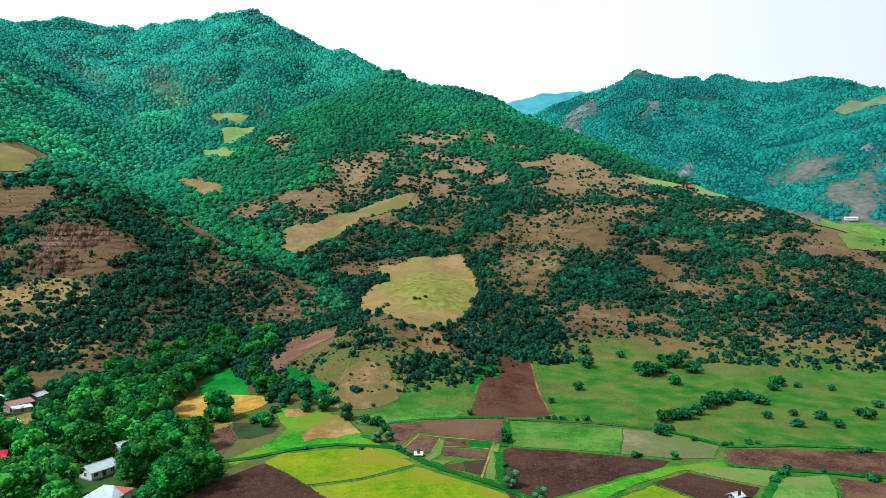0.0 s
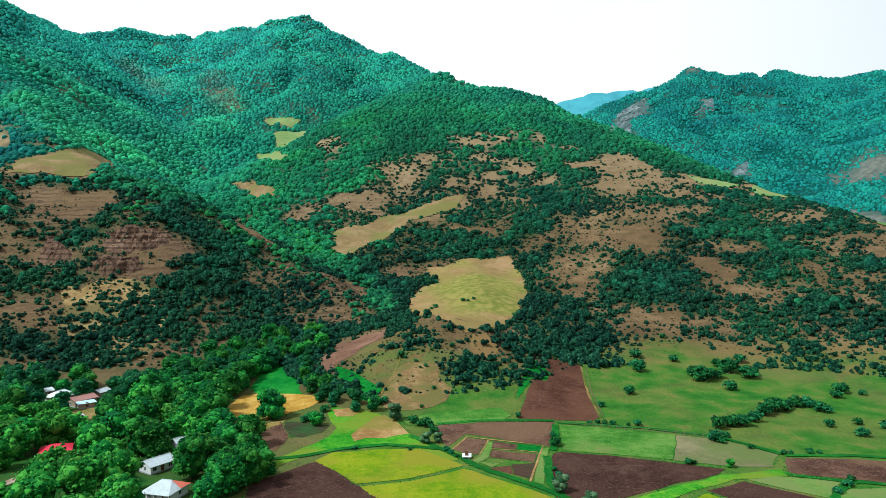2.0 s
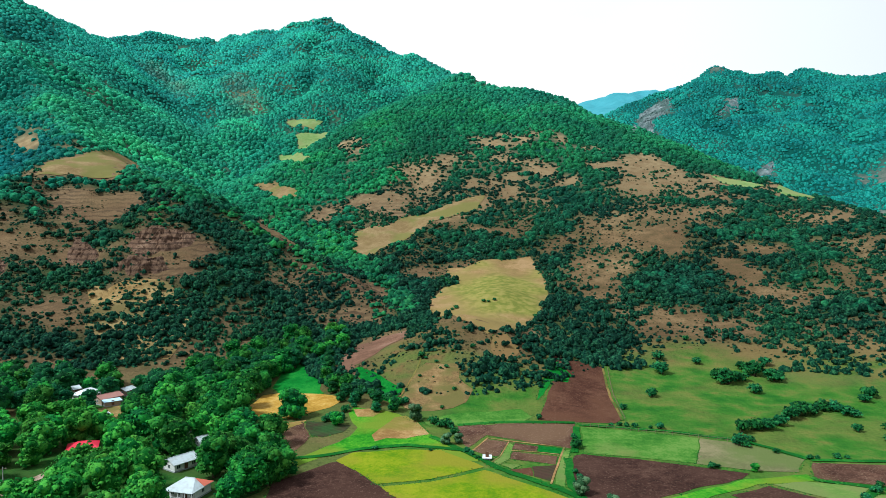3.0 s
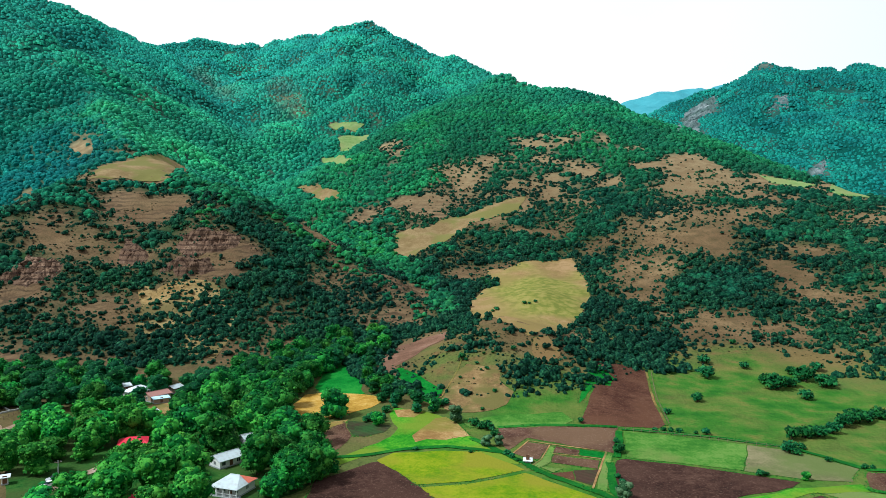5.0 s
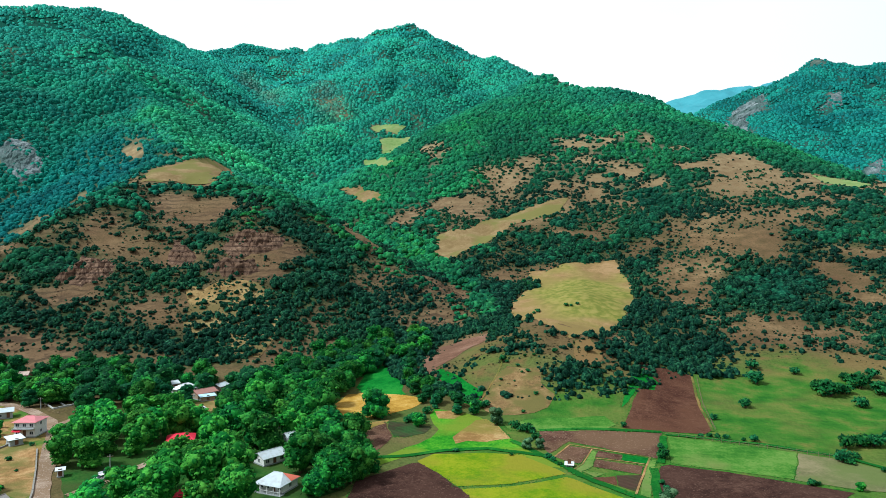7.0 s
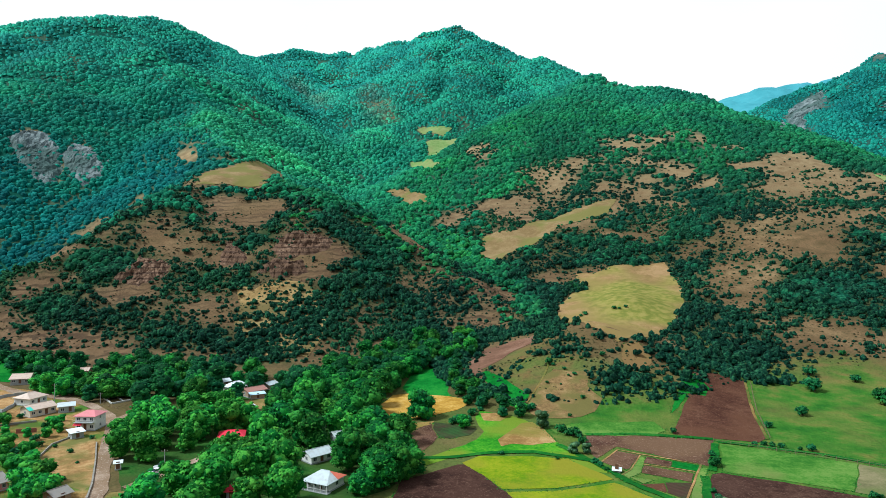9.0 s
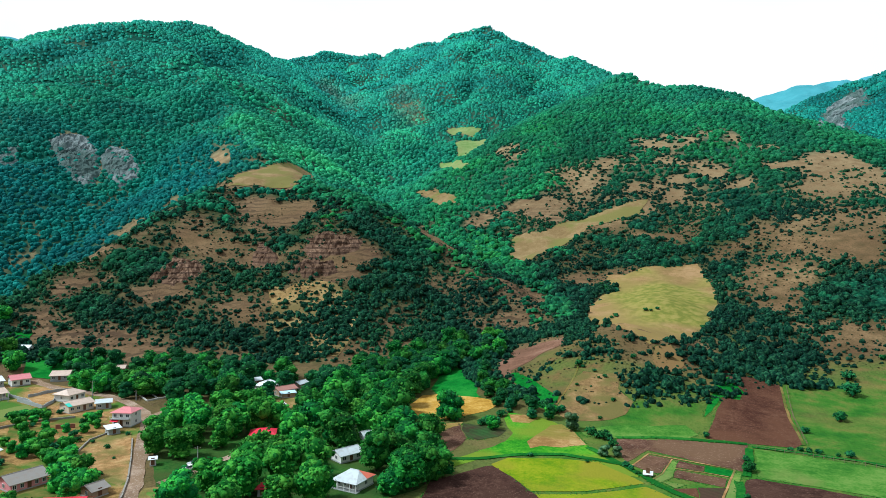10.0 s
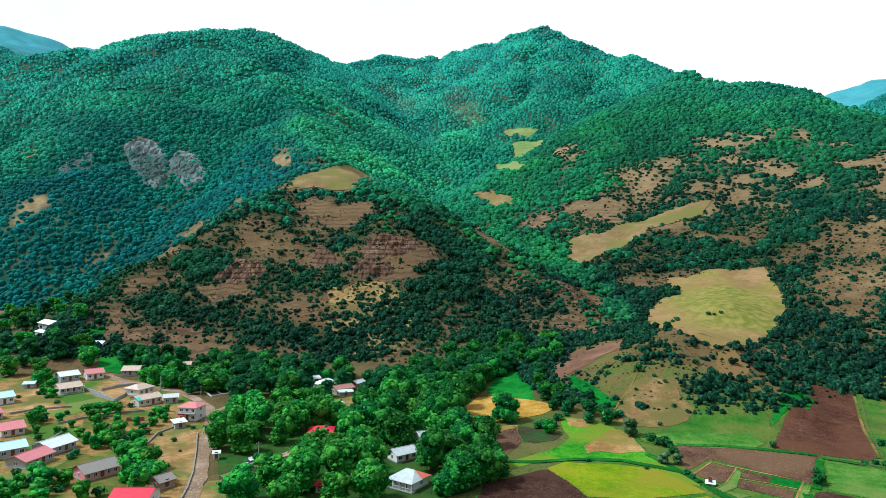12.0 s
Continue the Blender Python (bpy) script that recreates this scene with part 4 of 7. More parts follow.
def ribbon(name, line, width, label="pale gravel village road with worn edges"):
    left, right = [], []
    for k, (x, y) in enumerate(line):
        (x0, y0), (x1, y1) = line[max(k - 1, 0)], line[min(k + 1, len(line) - 1)]
        d = math.hypot(x1 - x0, y1 - y0)
        nx, ny = -(y1 - y0) / d * width / 2, (x1 - x0) / d * width / 2
        left.append((x + nx, y + ny))
        right.append((x - nx, y - ny))
    me = drape(name, wavy_outline(left + right[::-1], 1.6, .75 if width > 1.5 else .25), 3, .18)
    me.materials.append(YARD_GRASS if name == "footpath" else YARD if name == "garden_path" else ROAD)
    return tagged(new(name, me), label, "road", kind="structure")


ROCK = surface_material("grey_rock", [(.07, .10, .10), (.15, .185, .187), (.26, .30, .30)], (.075, .118, .108), bump=1.6, scale=.5)
ROCK_RED = surface_material("brown_rock", [(.12, .070, .046), (.19, .115, .076), (.30, .195, .13)], (.14, .085, .055), bump=1.2)


def bedding(m, tall, dark):
    """Darker seams between the beds of a layered rock."""
    n, l = m.node_tree.nodes, m.node_tree.links
    b = n["Principled BSDF"]
    w = n.new("ShaderNodeTexWave")
    w.bands_direction = "Z"
    w.inputs["Scale"].default_value, w.inputs["Distortion"].default_value = .314 / tall, 2.5
    w.inputs["Detail"].default_value, w.inputs["Detail Scale"].default_value = 3, .6
    l.new(position(n), w.inputs["Vector"])
    col = b.inputs["Base Color"].links[0].from_socket
    l.new(mix_node(n, l, ramp_node(n, l, w.outputs["Fac"], [(.12, (.85, .85, .85)), (.4, (0, 0, 0))]), col, dark), b.inputs["Base Color"])


bedding(ROCK_RED, 3.2, (.075, .046, .033))


def crag(outline, tall, mat, label):
    """Bare rock that stands out of a slope, with ledges and clefts."""
    cx, cy = sum(p[0] for p in outline) / len(outline), sum(p[1] for p in outline) / len(outline)
    d = math.hypot(cx, cy)
    outline = [(cx + (x - cx) * 1.12, cy + (y - cy) * 1.12) for x, y in outline]
    me = drape("rock_outcrop", wavy_outline(outline, d / 200, d / 110), d / 380, 0)
    co = np.zeros(len(me.vertices) * 3)
    me.vertices.foreach_get("co", co)
    co = co.reshape(-1, 3)
    x, y = co[:, 0], co[:, 1]
    edge = np.full(len(x), 1e9)
    for (x0, y0), (x1, y1) in zip(outline, outline[1:] + outline[:1]):
        dx, dy = x1 - x0, y1 - y0
        s = np.clip(((x - x0) * dx + (y - y0) * dy) / (dx * dx + dy * dy + 1e-6), 0, 1)
        edge = np.minimum(edge, np.hypot(x - x0 - s * dx, y - y0 - s * dy))
    swell = np.clip(edge / (tall * 1.2), 0, 1)
    rough = 1 - 2.4 * np.abs(fractal(x, y, tall * .9, 71, 5))
    lift = swell * tall * (.45 + .5 * rough)
    step = tall / 7
    lift = (np.floor(lift / step) + np.clip((lift / step % 1) * 4 - 3, 0, 1)) * step - (1 - swell) * 1.0
    toward = np.array([-cx, -cy]) / d
    co[:, 2] += lift
    co[:, :2] += toward * (swell * tall * .8 * fractal(x, y, tall * .7, 73, 4))[:, None]
    me.vertices.foreach_set("co", co.astype(np.float32).ravel())
    me.polygons.foreach_set("use_smooth", np.zeros(len(me.polygons), bool))
    me.materials.append(mat)
    return tagged(new("rock_outcrop", me), label, "rock", "rock outcrops")

# ---- fields, meadows and yards laid on the ground ----
field("village_ground", "dry earth and thin grass between the houses", VILLAGE,
      [(-327.8, 194.6), (-302.4, 216.1), (-274.6, 225), (-250.5, 223.4), (-215.3, 212.6), (-176.3, 185.5), (-151.7, 157.1), (-129.2, 131.1), (-120, 118.5), (-163.3, 96.8)])
field("orchard_grass", "shaded rough grass under the orchard trees", ORCHARD,
      [(-129.9, 140), (-156.3, 168), (-184.7, 202.8), (-179.3, 220), (-171.3, 244.7), (-143.4, 266.6), (-119, 275.1), (-103.8, 254.9), (-87.1, 227.6), (-86.9, 203.4), (-72.3, 189), (-62, 176.3), (-63.7, 162.4), (-77.4, 141.1), (-113.2, 124.3)])
field("ploughed_field", "dark brown freshly ploughed field", SOIL_DARK,
      [(-60.1, 153.9), (-62.7, 168.9), (-51.2, 185.3), (-48.6, 186.1), (-28.4, 162), (-22.3, 153.7)])
field("crop_field", "yellow green ripening crop field", CROP_YELLOW,
      [(-50.4, 187.1), (-47.3, 194.1), (-33.1, 199), (-21.2, 199.1), (-7.8, 185.9), (-21.7, 175.2), (-35, 170.6)])
field("crop_field", "yellow green crop field below a grassy ridge", CROP_YELLOW,
      [(-33.9, 168.6), (-21.4, 173.2), (-7.2, 183.2), (8.2, 171.1), (22.5, 157.9), (23.3, 153.7), (-24.3, 153.7)])
field("grass_strip", "bright green grass strip beside the fields", GRASS_BRIGHT,
      [(-64.5, 181.8), (-60.3, 192.5), (-51.6, 209.5), (-51.4, 217.7), (-58.3, 232.0), (-58.2, 238.8), (-47.5, 236.0), (-39.9, 232.4), (-33.0, 224.3), (-26.1, 213.1), (-19.1, 203.6), (-8.4, 190.2), (-13.3, 190.5), (-26.9, 203.0), (-42.3, 200.5), (-55.0, 191.5), (-61.0, 179.9)], -0.05)
field("stubble_field", "tan stubble field with pale patches", STUBBLE,
      [(-45.1, 211.4), (-42.7, 223.4), (-40.4, 229.2), (-37.3, 230.8), (-31.9, 224.6), (-26.8, 213.8), (-33.8, 209.2), (-39.9, 208.6), (-42.7, 205.0)])
field("vegetable_plot", "green vegetable plot in planted rows", GARDEN,
      [(-71.3, 223.9), (-62.9, 222.9), (-54.3, 220.4), (-55.1, 212.8), (-60.8, 207.9), (-64.8, 208.9), (-68.8, 216.2)])
field("ploughed_plot", "brown dug plot beside planted rows", SOIL_MID,
      [(-75.4, 209.7), (-72.4, 223.7), (-68.8, 215.5), (-64.9, 208.3), (-64.6, 201.5), (-65.4, 192.8), (-66.6, 190.5)])
field("stubble_field", "dry yellow grass beside a lane", STUBBLE,
      [(-57.6, 236.2), (-51.9, 237.4), (-46.0, 234.6), (-48.3, 228.9), (-54.1, 228.9)])
field("wheat_field", "golden ripe wheat field with cut swaths", WHEAT,
      [(-99.5, 241.9), (-99.5, 257.0), (-91.2, 260.7), (-78.5, 257.2), (-68.5, 252.1), (-63.3, 246.9), (-67.3, 238.7), (-72.1, 234.3), (-77.0, 227.0), (-80.8, 224.3), (-90.4, 228.8)])
field("stubble_field", "small pale stubble patch beside wheat", STUBBLE,
      [(-78.8, 214.9), (-77.5, 221.7), (-71.7, 225.2), (-71.7, 221.6), (-76.5, 213.0)])
field("meadow", "bright green mown meadow ringed by trees", GRASS_VIVID,
      [(-99.7, 268.1), (-103.7, 292.6), (-101.3, 304.3), (-91.5, 301.9), (-76.9, 260.9), (-73.7, 255.1), (-94.7, 260.8)])
field("ploughed_field", "brown ploughed field with pale clods", SOIL_MID,
      [(-18, 223), (-4.7, 227.9), (21.6, 231.4), (18.5, 205), (-8.1, 215.3), (-13.7, 202.3), (-18, 211.5)])
field("ploughed_field", "reddish brown ploughed field on a slope", SOIL_RED,
      [(17.3, 306.5), (41, 306.8), (39.5, 269.7), (39.2, 239.3), (35.2, 233.4), (9.6, 233.8), (13.7, 261.7), (18.9, 290.8)])
field("grass_strip", "pale green grass path between fields", GRASS_PALE,
      [(11.1, 175.1), (15, 203.2), (17.4, 203.3), (13.4, 173.1)])
field("grass_field", "green grass field with hedged edge", GRASS_MID,
      [(23.4, 228.9), (59.8, 220.6), (52.3, 195.8), (36.9, 199.2), (21.5, 201.7)])
field("stubble_field", "pale tan and green fallow field", FALLOW,
      [(60.2, 220.6), (73.1, 215.1), (84.5, 202.5), (78.5, 191.2), (66.6, 191.1), (52.5, 195.3)])
field("ploughed_field", "dark brown ploughed field along a grassy lane", SOIL_DARK,
      [(18.4, 198.4), (20.8, 200.1), (36.6, 197.7), (65, 188.6), (61.9, 184.4), (47.9, 176.5), (25.8, 161.3), (16.2, 155.2), (15.8, 173.2), (15.3, 186)])
field("grass_lane", "curving green grass lane between ploughed fields", GRASS_BRIGHT,
      [(20.9, 155.9), (47.4, 174.4), (62.6, 184), (80, 189.7), (80.2, 184.6), (64.7, 180.9), (49.3, 170.8), (31.2, 153.7)])
field("crop_field", "yellow green crop field at the lane", CROP_YELLOW,
      [(32.5, 153.7), (54.4, 170.5), (67.1, 154.1)])
field("ploughed_field", "brown ploughed strip between green plots", SOIL_DARK,
      [(55, 172.5), (66.5, 179.7), (80.9, 169.2), (75.3, 161.8), (68.4, 154.1)])
field("crop_field", "light green young crop plot", GRASS_PALE,
      [(67.6, 181.4), (77.7, 184.1), (92.8, 182), (83, 170), (77.1, 173.9)])
field("crop_field", "light green plot with darker rim", GRASS_PALE,
      [(88.4, 175.6), (104, 177.7), (93.6, 154.2), (73.7, 154.1), (81.9, 167)])
field("ploughed_field", "reddish brown ploughed field behind a hedge", SOIL_MID,
      [(85.8, 199.8), (105.6, 199.8), (137, 195.6), (124.3, 177.3), (107.8, 180.2), (80.7, 186.9)])
field("ploughed_field", "brown ploughed corner field", SOIL_MID,
      [(105, 175.6), (119.8, 170.9), (108.2, 154.2), (94.3, 154.2)])
field("green_patch", "green weedy strip beside ploughed soil", GRASS_VIVID,
      [(15.4, 295), (20.1, 301.6), (25.4, 290.7), (23, 280.1), (15.7, 278), (12.1, 261.2), (9.2, 254.5)])
terrace_meadow = field("hill_meadow", "trodden tan hill meadow on a terrace", MEADOW_RIM,
      [(-46.2, 368.1), (-50.7, 401), (-45.3, 434.6), (-35.6, 443.3), (-44.1, 461.9), (-48.2, 487.2), (-34.3, 478.6), (-10.3, 501.5), (13.7, 518.2), (17.5, 487.5), (22.3, 450.7), (21.6, 408.8), (15.4, 375.9), (1.7, 326.4), (-11.6, 309.6), (-19.5, 316.6), (-25.5, 317.7)])
tagged(terrace_meadow, "olive hill meadow with a trodden tan rim")
at = np.array([tuple(v.co) for v in terrace_meadow.data.vertices])
heart = 1.25 - np.hypot((at[:, 0] - at[:, 0].mean() - 7) / 30, (at[:, 1] - at[:, 1].mean() - 6) / 62) + .8 * fractal(at[:, 0], at[:, 1], 22, 121, 4)
terrace_meadow.data.attributes.new("heart", "FLOAT", "POINT").data.foreach_set("value", np.clip(heart * 1.6, 0, 1).astype(np.float32))
n, l = MEADOW_RIM.node_tree.nodes, MEADOW_RIM.node_tree.links
heart = n.new("ShaderNodeAttribute")
heart.attribute_name = "heart"
worn = n["Principled BSDF"].inputs["Base Color"].links[0].from_socket
l.new(mix_node(n, l, heart.outputs["Fac"], worn, ramp_node(n, l, noise_node(n, l, .25, 5, position(n)), [(.4, (.14, .15, .030)), (.5, (.19, .185, .04)), (.62, (.25, .215, .06))])), n["Principled BSDF"].inputs["Base Color"])
field("hill_meadow", "dry tan meadow strip between thickets", MEADOW_TAN,
      [(-141.1, 589.2), (-113.2, 593.4), (-77.2, 629.6), (-46.1, 644.3), (-26.2, 654.7), (-32.6, 617.4), (-72.7, 592.9), (-79, 572.7), (-92.8, 552.9), (-106.1, 520.9), (-111.1, 497.4), (-134.1, 554.1)])
field("hill_meadow", "small dry meadow on the shoulder of a spur", MEADOW_TAN,
      [(-383, 502), (-399, 536), (-395, 580), (-432, 726), (-392, 664), (-326, 524), (-342, 522), (-359, 516), (-369, 508)])
field("hill_meadow", "narrow green clearing in forest", MEADOW_GREEN,
      [(-378, 1087), (-368, 1101), (-342, 1096), (-319, 1102), (-321, 1090), (-324, 1074), (-335, 1075), (-350, 1077), (-360, 1075)])
field("hill_meadow", "light green clearing in forest", MEADOW_GREEN,
      [(-349, 1048), (-340, 1058), (-324, 1064), (-307, 1070), (-294, 1069), (-262, 927), (-255, 895), (-270, 910), (-281, 888), (-292, 900), (-328, 1002), (-337, 1024)])
field("hill_meadow", "small green clearing under trees", MEADOW_GREEN,
      [(-351, 979), (-331, 976), (-276, 862), (-250, 805), (-252, 788), (-275, 803), (-345, 965)])
field("hill_meadow", "small dry clearing high above a wooded slope", MEADOW_TAN,
      [(-847, 557), (-820, 570), (-801, 571), (-793, 562), (-826, 550)])
field("hill_meadow", "tiny yellow clearing beside a gully", MEADOW_TAN,
      [(-302, 754), (-270, 744), (-231, 699), (-224, 677), (-250, 687), (-280, 732)])
field("hill_meadow", "pale green pasture high on a mountain", MEADOW_HIGH,
      [(843.6, 1453.6), (914.8, 1506.2), (974.7, 1408.6), (958.9, 1385.3), (891.6, 1390.2), (821.7, 1371.5)])
field("hill_meadow", "pale meadow strip along a crest", MEADOW_GREEN,
      [(203.5, 712.4), (218.5, 702.1), (248.4, 685.4), (230.5, 667.3), (206.7, 682.7)])
field("hill_meadow", "pale meadow strip along a crest", MEADOW_GREEN,
      [(248.3, 661.9), (463, 1131.2), (273.3, 634.6), (247.6, 638.1)])
field("crop_field", "bright green fields behind a ridge", GRASS_PALE,
      [(304.8, 581.1), (523.4, 922.9), (596.7, 858.5), (567.2, 815.6), (333.2, 546.1), (320.5, 573.5)])
field("crop_field", "green terrace field behind a ridge", GRASS_MID,
      [(309, 521.1), (561.2, 806.9), (343.1, 493.2), (296.4, 485.7)])
field("meadow", "bright green meadow beside the hamlet", GRASS_VIVID,
      [(-310.5, 247.4), (-291.1, 252.3), (-273.8, 243.4), (-276.1, 231), (-291.3, 229.5)])
field("meadow", "bright green meadow under trees", GRASS_VIVID,
      [(-353.2, 247.3), (-343, 262.3), (-332.2, 268.4), (-324, 258.1), (-337.7, 247.9)])
field("dirt_yard", "bare pale earth yard", YARD,
      [(-302.5, 184.3), (-304.4, 200.7), (-281.6, 194.5), (-239.9, 178.4), (-243, 164.5), (-252.3, 153.7)])
field("dirt_yard", "dry earth plot beside the road", YARD,
      [(-173.1, 154.7), (-181.1, 171.1), (-174.3, 177.4), (-139.7, 141.3), (-138.9, 137.2), (-156.8, 141.8)])
field("dirt_yard", "dry grass plot with bare earth", YARD_GRASS,
      [(-221.9, 169.6), (-214.4, 189.8), (-193.2, 175.3), (-193.3, 161.7), (-189.2, 144.6)])
field("dirt_yard", "dry grass plot with bare earth", YARD_GRASS,
      [(-175.3, 118.6), (-185.1, 141.5), (-150.4, 130.3), (-146.8, 121.9), (-154.4, 104.5)])
field("dirt_yard", "pale bare earth beside the road", YARD,
      [(-121.8, 120.3), (-128.2, 132.4), (-131.5, 138.3), (-128.2, 140.8), (-123, 137.6), (-113.8, 124)])
field("dirt_yard", "earth yard among farm buildings", YARD,
      [(-260.3, 204.5), (-263.9, 217.7), (-253.5, 219.7), (-212.5, 200.7), (-194.2, 186.2), (-213.2, 187.4), (-239.7, 196.3)])
field("grass_plot", "green grass plot between yards", GRASS_MID,
      [(-248, 174.8), (-244, 194.4), (-229.8, 187), (-229.2, 168.1), (-240.6, 162.9)])
field("grass_plot", "green garden grass below the sheds", GRASS_MID,
      [(-188.4, 114.7), (-184.2, 124.6), (-169.8, 121.2), (-156.1, 105.7), (-163.7, 99.6)])
field("grass_plot", "green grass verge by the orchard", GRASS_MID,
      [(-129.3, 135.5), (-123.4, 149), (-122.7, 163.6), (-123.5, 170.4), (-118.8, 165.4), (-118.5, 147.8), (-119.6, 131.3)])
field("dirt_yard", "earthen farmyard among trees", YARD,
      [(-156.8, 234.1), (-152, 242), (-144.5, 238.7), (-141.6, 225.3), (-149.7, 225.6)])
field("ploughed_field", "curved reddish ploughed strip above the stream", SOIL_STRIP,
      [(-52.3, 329.2), (-64.4, 331.9), (-76.5, 327.7), (-80.3, 313), (-78.4, 297.6), (-71, 277.8), (-64.8, 265.4), (-57.3, 257.1), (-55.3, 259.4), (-61, 265.2), (-65.9, 274.1), (-68.7, 283.5), (-66.2, 288), (-61.4, 294.7), (-56.7, 308.9), (-50.7, 317.9)])
field("green_patch", "lush green patch at the knoll's foot", GRASS_VIVID,
      [(-67.9, 280.1), (-65.8, 281.8), (-59, 273.5), (-50.2, 262.8), (-42.4, 255.3), (-43.1, 248.6), (-46.6, 244.1), (-50.6, 246.6), (-55.1, 251.4), (-55.1, 257.8), (-61.1, 265.7)])
field("bare_slope", "tan bare slope with trampled ledges", KNOLL_TAN,
      [(-41.7, 246.6), (-40.3, 256.3), (-39, 269), (-36.1, 275.4), (-28.2, 274.2), (-21.8, 276.7), (-21.3, 264.4), (-14.9, 256.9), (-16.8, 245.2), (-21.5, 240.5), (-27.7, 236.8), (-35, 235.8), (-38.8, 238.6)])
field("grass_strip", "green grass strip below the knoll", GRASS_MID,
      [(-31, 227.5), (-21, 234.9), (-8.1, 238.9), (3.3, 243.5), (7.4, 236.9), (3.2, 229.4), (-12.3, 224.4), (-27.6, 222.2)])
field("green_patch", "olive green hollow behind the knoll", OLIVE,
      [(-9.5, 309.1), (-3.2, 314.3), (2.6, 305.9), (3.1, 300.1), (-1.9, 287), (-5.8, 284.3), (-9, 293.5)])
field("bare_slope", "golden dry grass slope with scattered bushes", GOLDEN,
      [(-244, 357.6), (-227.9, 355.9), (-222.5, 374.5), (-198.5, 368.8), (-187.1, 359.3), (-174, 347.8), (-165.4, 321.8), (-162.8, 302.6), (-174.6, 299.8), (-177.5, 290.5), (-197, 302.1), (-215.3, 315.7), (-226.7, 338.3)])
field("garden_bed", "brown garden soil with pale clods", SOIL_MID,
      [(-11.4, 199.4), (-7.7, 211.2), (-1.6, 208.7), (-3.6, 195.5), (-6.8, 195.1)])
field("kitchen_garden", "yellowing vegetable bed gone to seed", GRASS_PALE,
      [(-1.3, 208.1), (0.2, 206.2), (-0.4, 193.6), (-4, 188), (-6, 190.9), (-3.5, 195.1)])
field("garden_bed", "freshly dug brown vegetable bed", SOIL_MID,
      [(0.5, 208.2), (8.2, 206.4), (7.4, 201.3), (0, 202)])
field("garden_bed", "green leafy vegetable bed", GRASS_VIVID,
      [(8.5, 207), (15.4, 204.8), (14.7, 199.9), (7.7, 201.1)])
field("garden_bed", "freshly dug brown vegetable bed with pale clods", SOIL_MID,
      [(0.2, 199.9), (13.5, 197.3), (12.1, 190), (-0.3, 193.2)])
field("garden_bed", "dark planted vegetable bed in rows", GARDEN,
      [(5.9, 187.3), (12.4, 189.6), (10.4, 176.9), (5.6, 180.1)])
field("garden_bed", "light green vegetable bed", GRASS_MID,
      [(-3.9, 189.1), (2.7, 188.6), (0.2, 184.8)])
field("garden_bed", "brown soil bed with thin growth", SOIL_RED,
      [(-0.7, 184.2), (5.6, 186.6), (5.4, 180.1)])
ribbon("village_road", [(-121.2, 120.6), (-129, 130.3), (-137.6, 141.3), (-151.3, 157.3), (-166.1, 174.2), (-179.4, 190.1), (-190.4, 200.2), (-208.1, 210.2), (-225, 216.3), (-235.5, 217.7), (-251.6, 218.1), (-267, 222.4), (-280.8, 226.9)], 4.3)
ribbon("side_road", [(-182.4, 193.3), (-183.4, 201.4), (-184.0, 212.0)], 4)
ribbon("footpath", [(40.7, 305.2), (38.8, 269.6), (38.7, 237.8)], 0.9, "narrow trodden earth path over grass")
ribbon("farm_track", [(-130.5, 142.1), (-128, 152.1), (-126.7, 168.9), (-127.1, 178.4)], 3.0, "rutted pale earth farm track")
ribbon("footpath", [(-38.1, 289.5), (-38.8, 270.7), (-40.5, 260), (-42.2, 248.6)], 0.7, "narrow trodden earth path over grass")
ribbon("garden_path", [(-12, 198.6), (-7.6, 212.3), (-1.5, 210.1), (8.4, 208.1), (15.9, 205.6), (10.1, 174.7)], 0.6, "pale trodden earth edging a vegetable garden")
ribbon("garden_path", [(-1.1, 209.2), (-3.3, 195.1), (-6, 189.4)], 0.4, "pale trodden earth edging a vegetable garden")
ribbon("garden_path", [(-0.1, 200.7), (7.5, 200.4), (13.9, 198.9)], 0.4, "pale trodden earth edging a vegetable garden")
crag([(-730, 612), (-727, 630), (-706, 643), (-675, 634), (-649, 612), (-636, 584), (-654, 579), (-684, 587)], 6, ROCK, "grey limestone cliff above forest")
crag([(-666, 629), (-668, 649), (-647, 654), (-614, 640), (-598, 618), (-609, 601), (-640, 609)], 5, ROCK, "grey rock face ringed by forest")
crag([(-769, 550), (-761, 575), (-752, 593), (-736, 575), (-729, 543)], 3, ROCK, "weathered grey outcrop on a wooded slope")
crag([(-250.1, 412.9), (-247.1, 423.9), (-232.6, 431.9), (-216.3, 436.7), (-212.5, 424.4), (-220.4, 409.4), (-236.1, 397.3)], 5, ROCK_RED, "stratified brown rock band on a dry slope")
crag([(-235.8, 369.6), (-238, 393), (-220.7, 401.7), (-208.6, 387.6), (-218.3, 374.6)], 5, ROCK_RED, "jagged brown rock face on a dry slope")
crag([(-271.7, 379.8), (-289.4, 413.2), (-278.3, 415.3), (-250.4, 383.9), (-260.1, 377.9)], 5, ROCK_RED, "brown rock rib on a dry slope")
crag([(-319.1, 339.8), (-327.7, 371.2), (-302, 370.5), (-293.2, 356.7), (-299.7, 339.5), (-315.6, 338.6)], 5, ROCK_RED, "eroded reddish rock face")
crag([(160, 916), (296, 1619), (338, 1625), (373, 1661), (362, 1553), (316, 1518), (169, 903)], 9, ROCK, "grey cliff on a far mountainside")
crag([(441, 1498), (474, 1534), (515, 1597), (494, 1521), (465, 1503)], 6, ROCK, "small grey crag on a far mountainside")
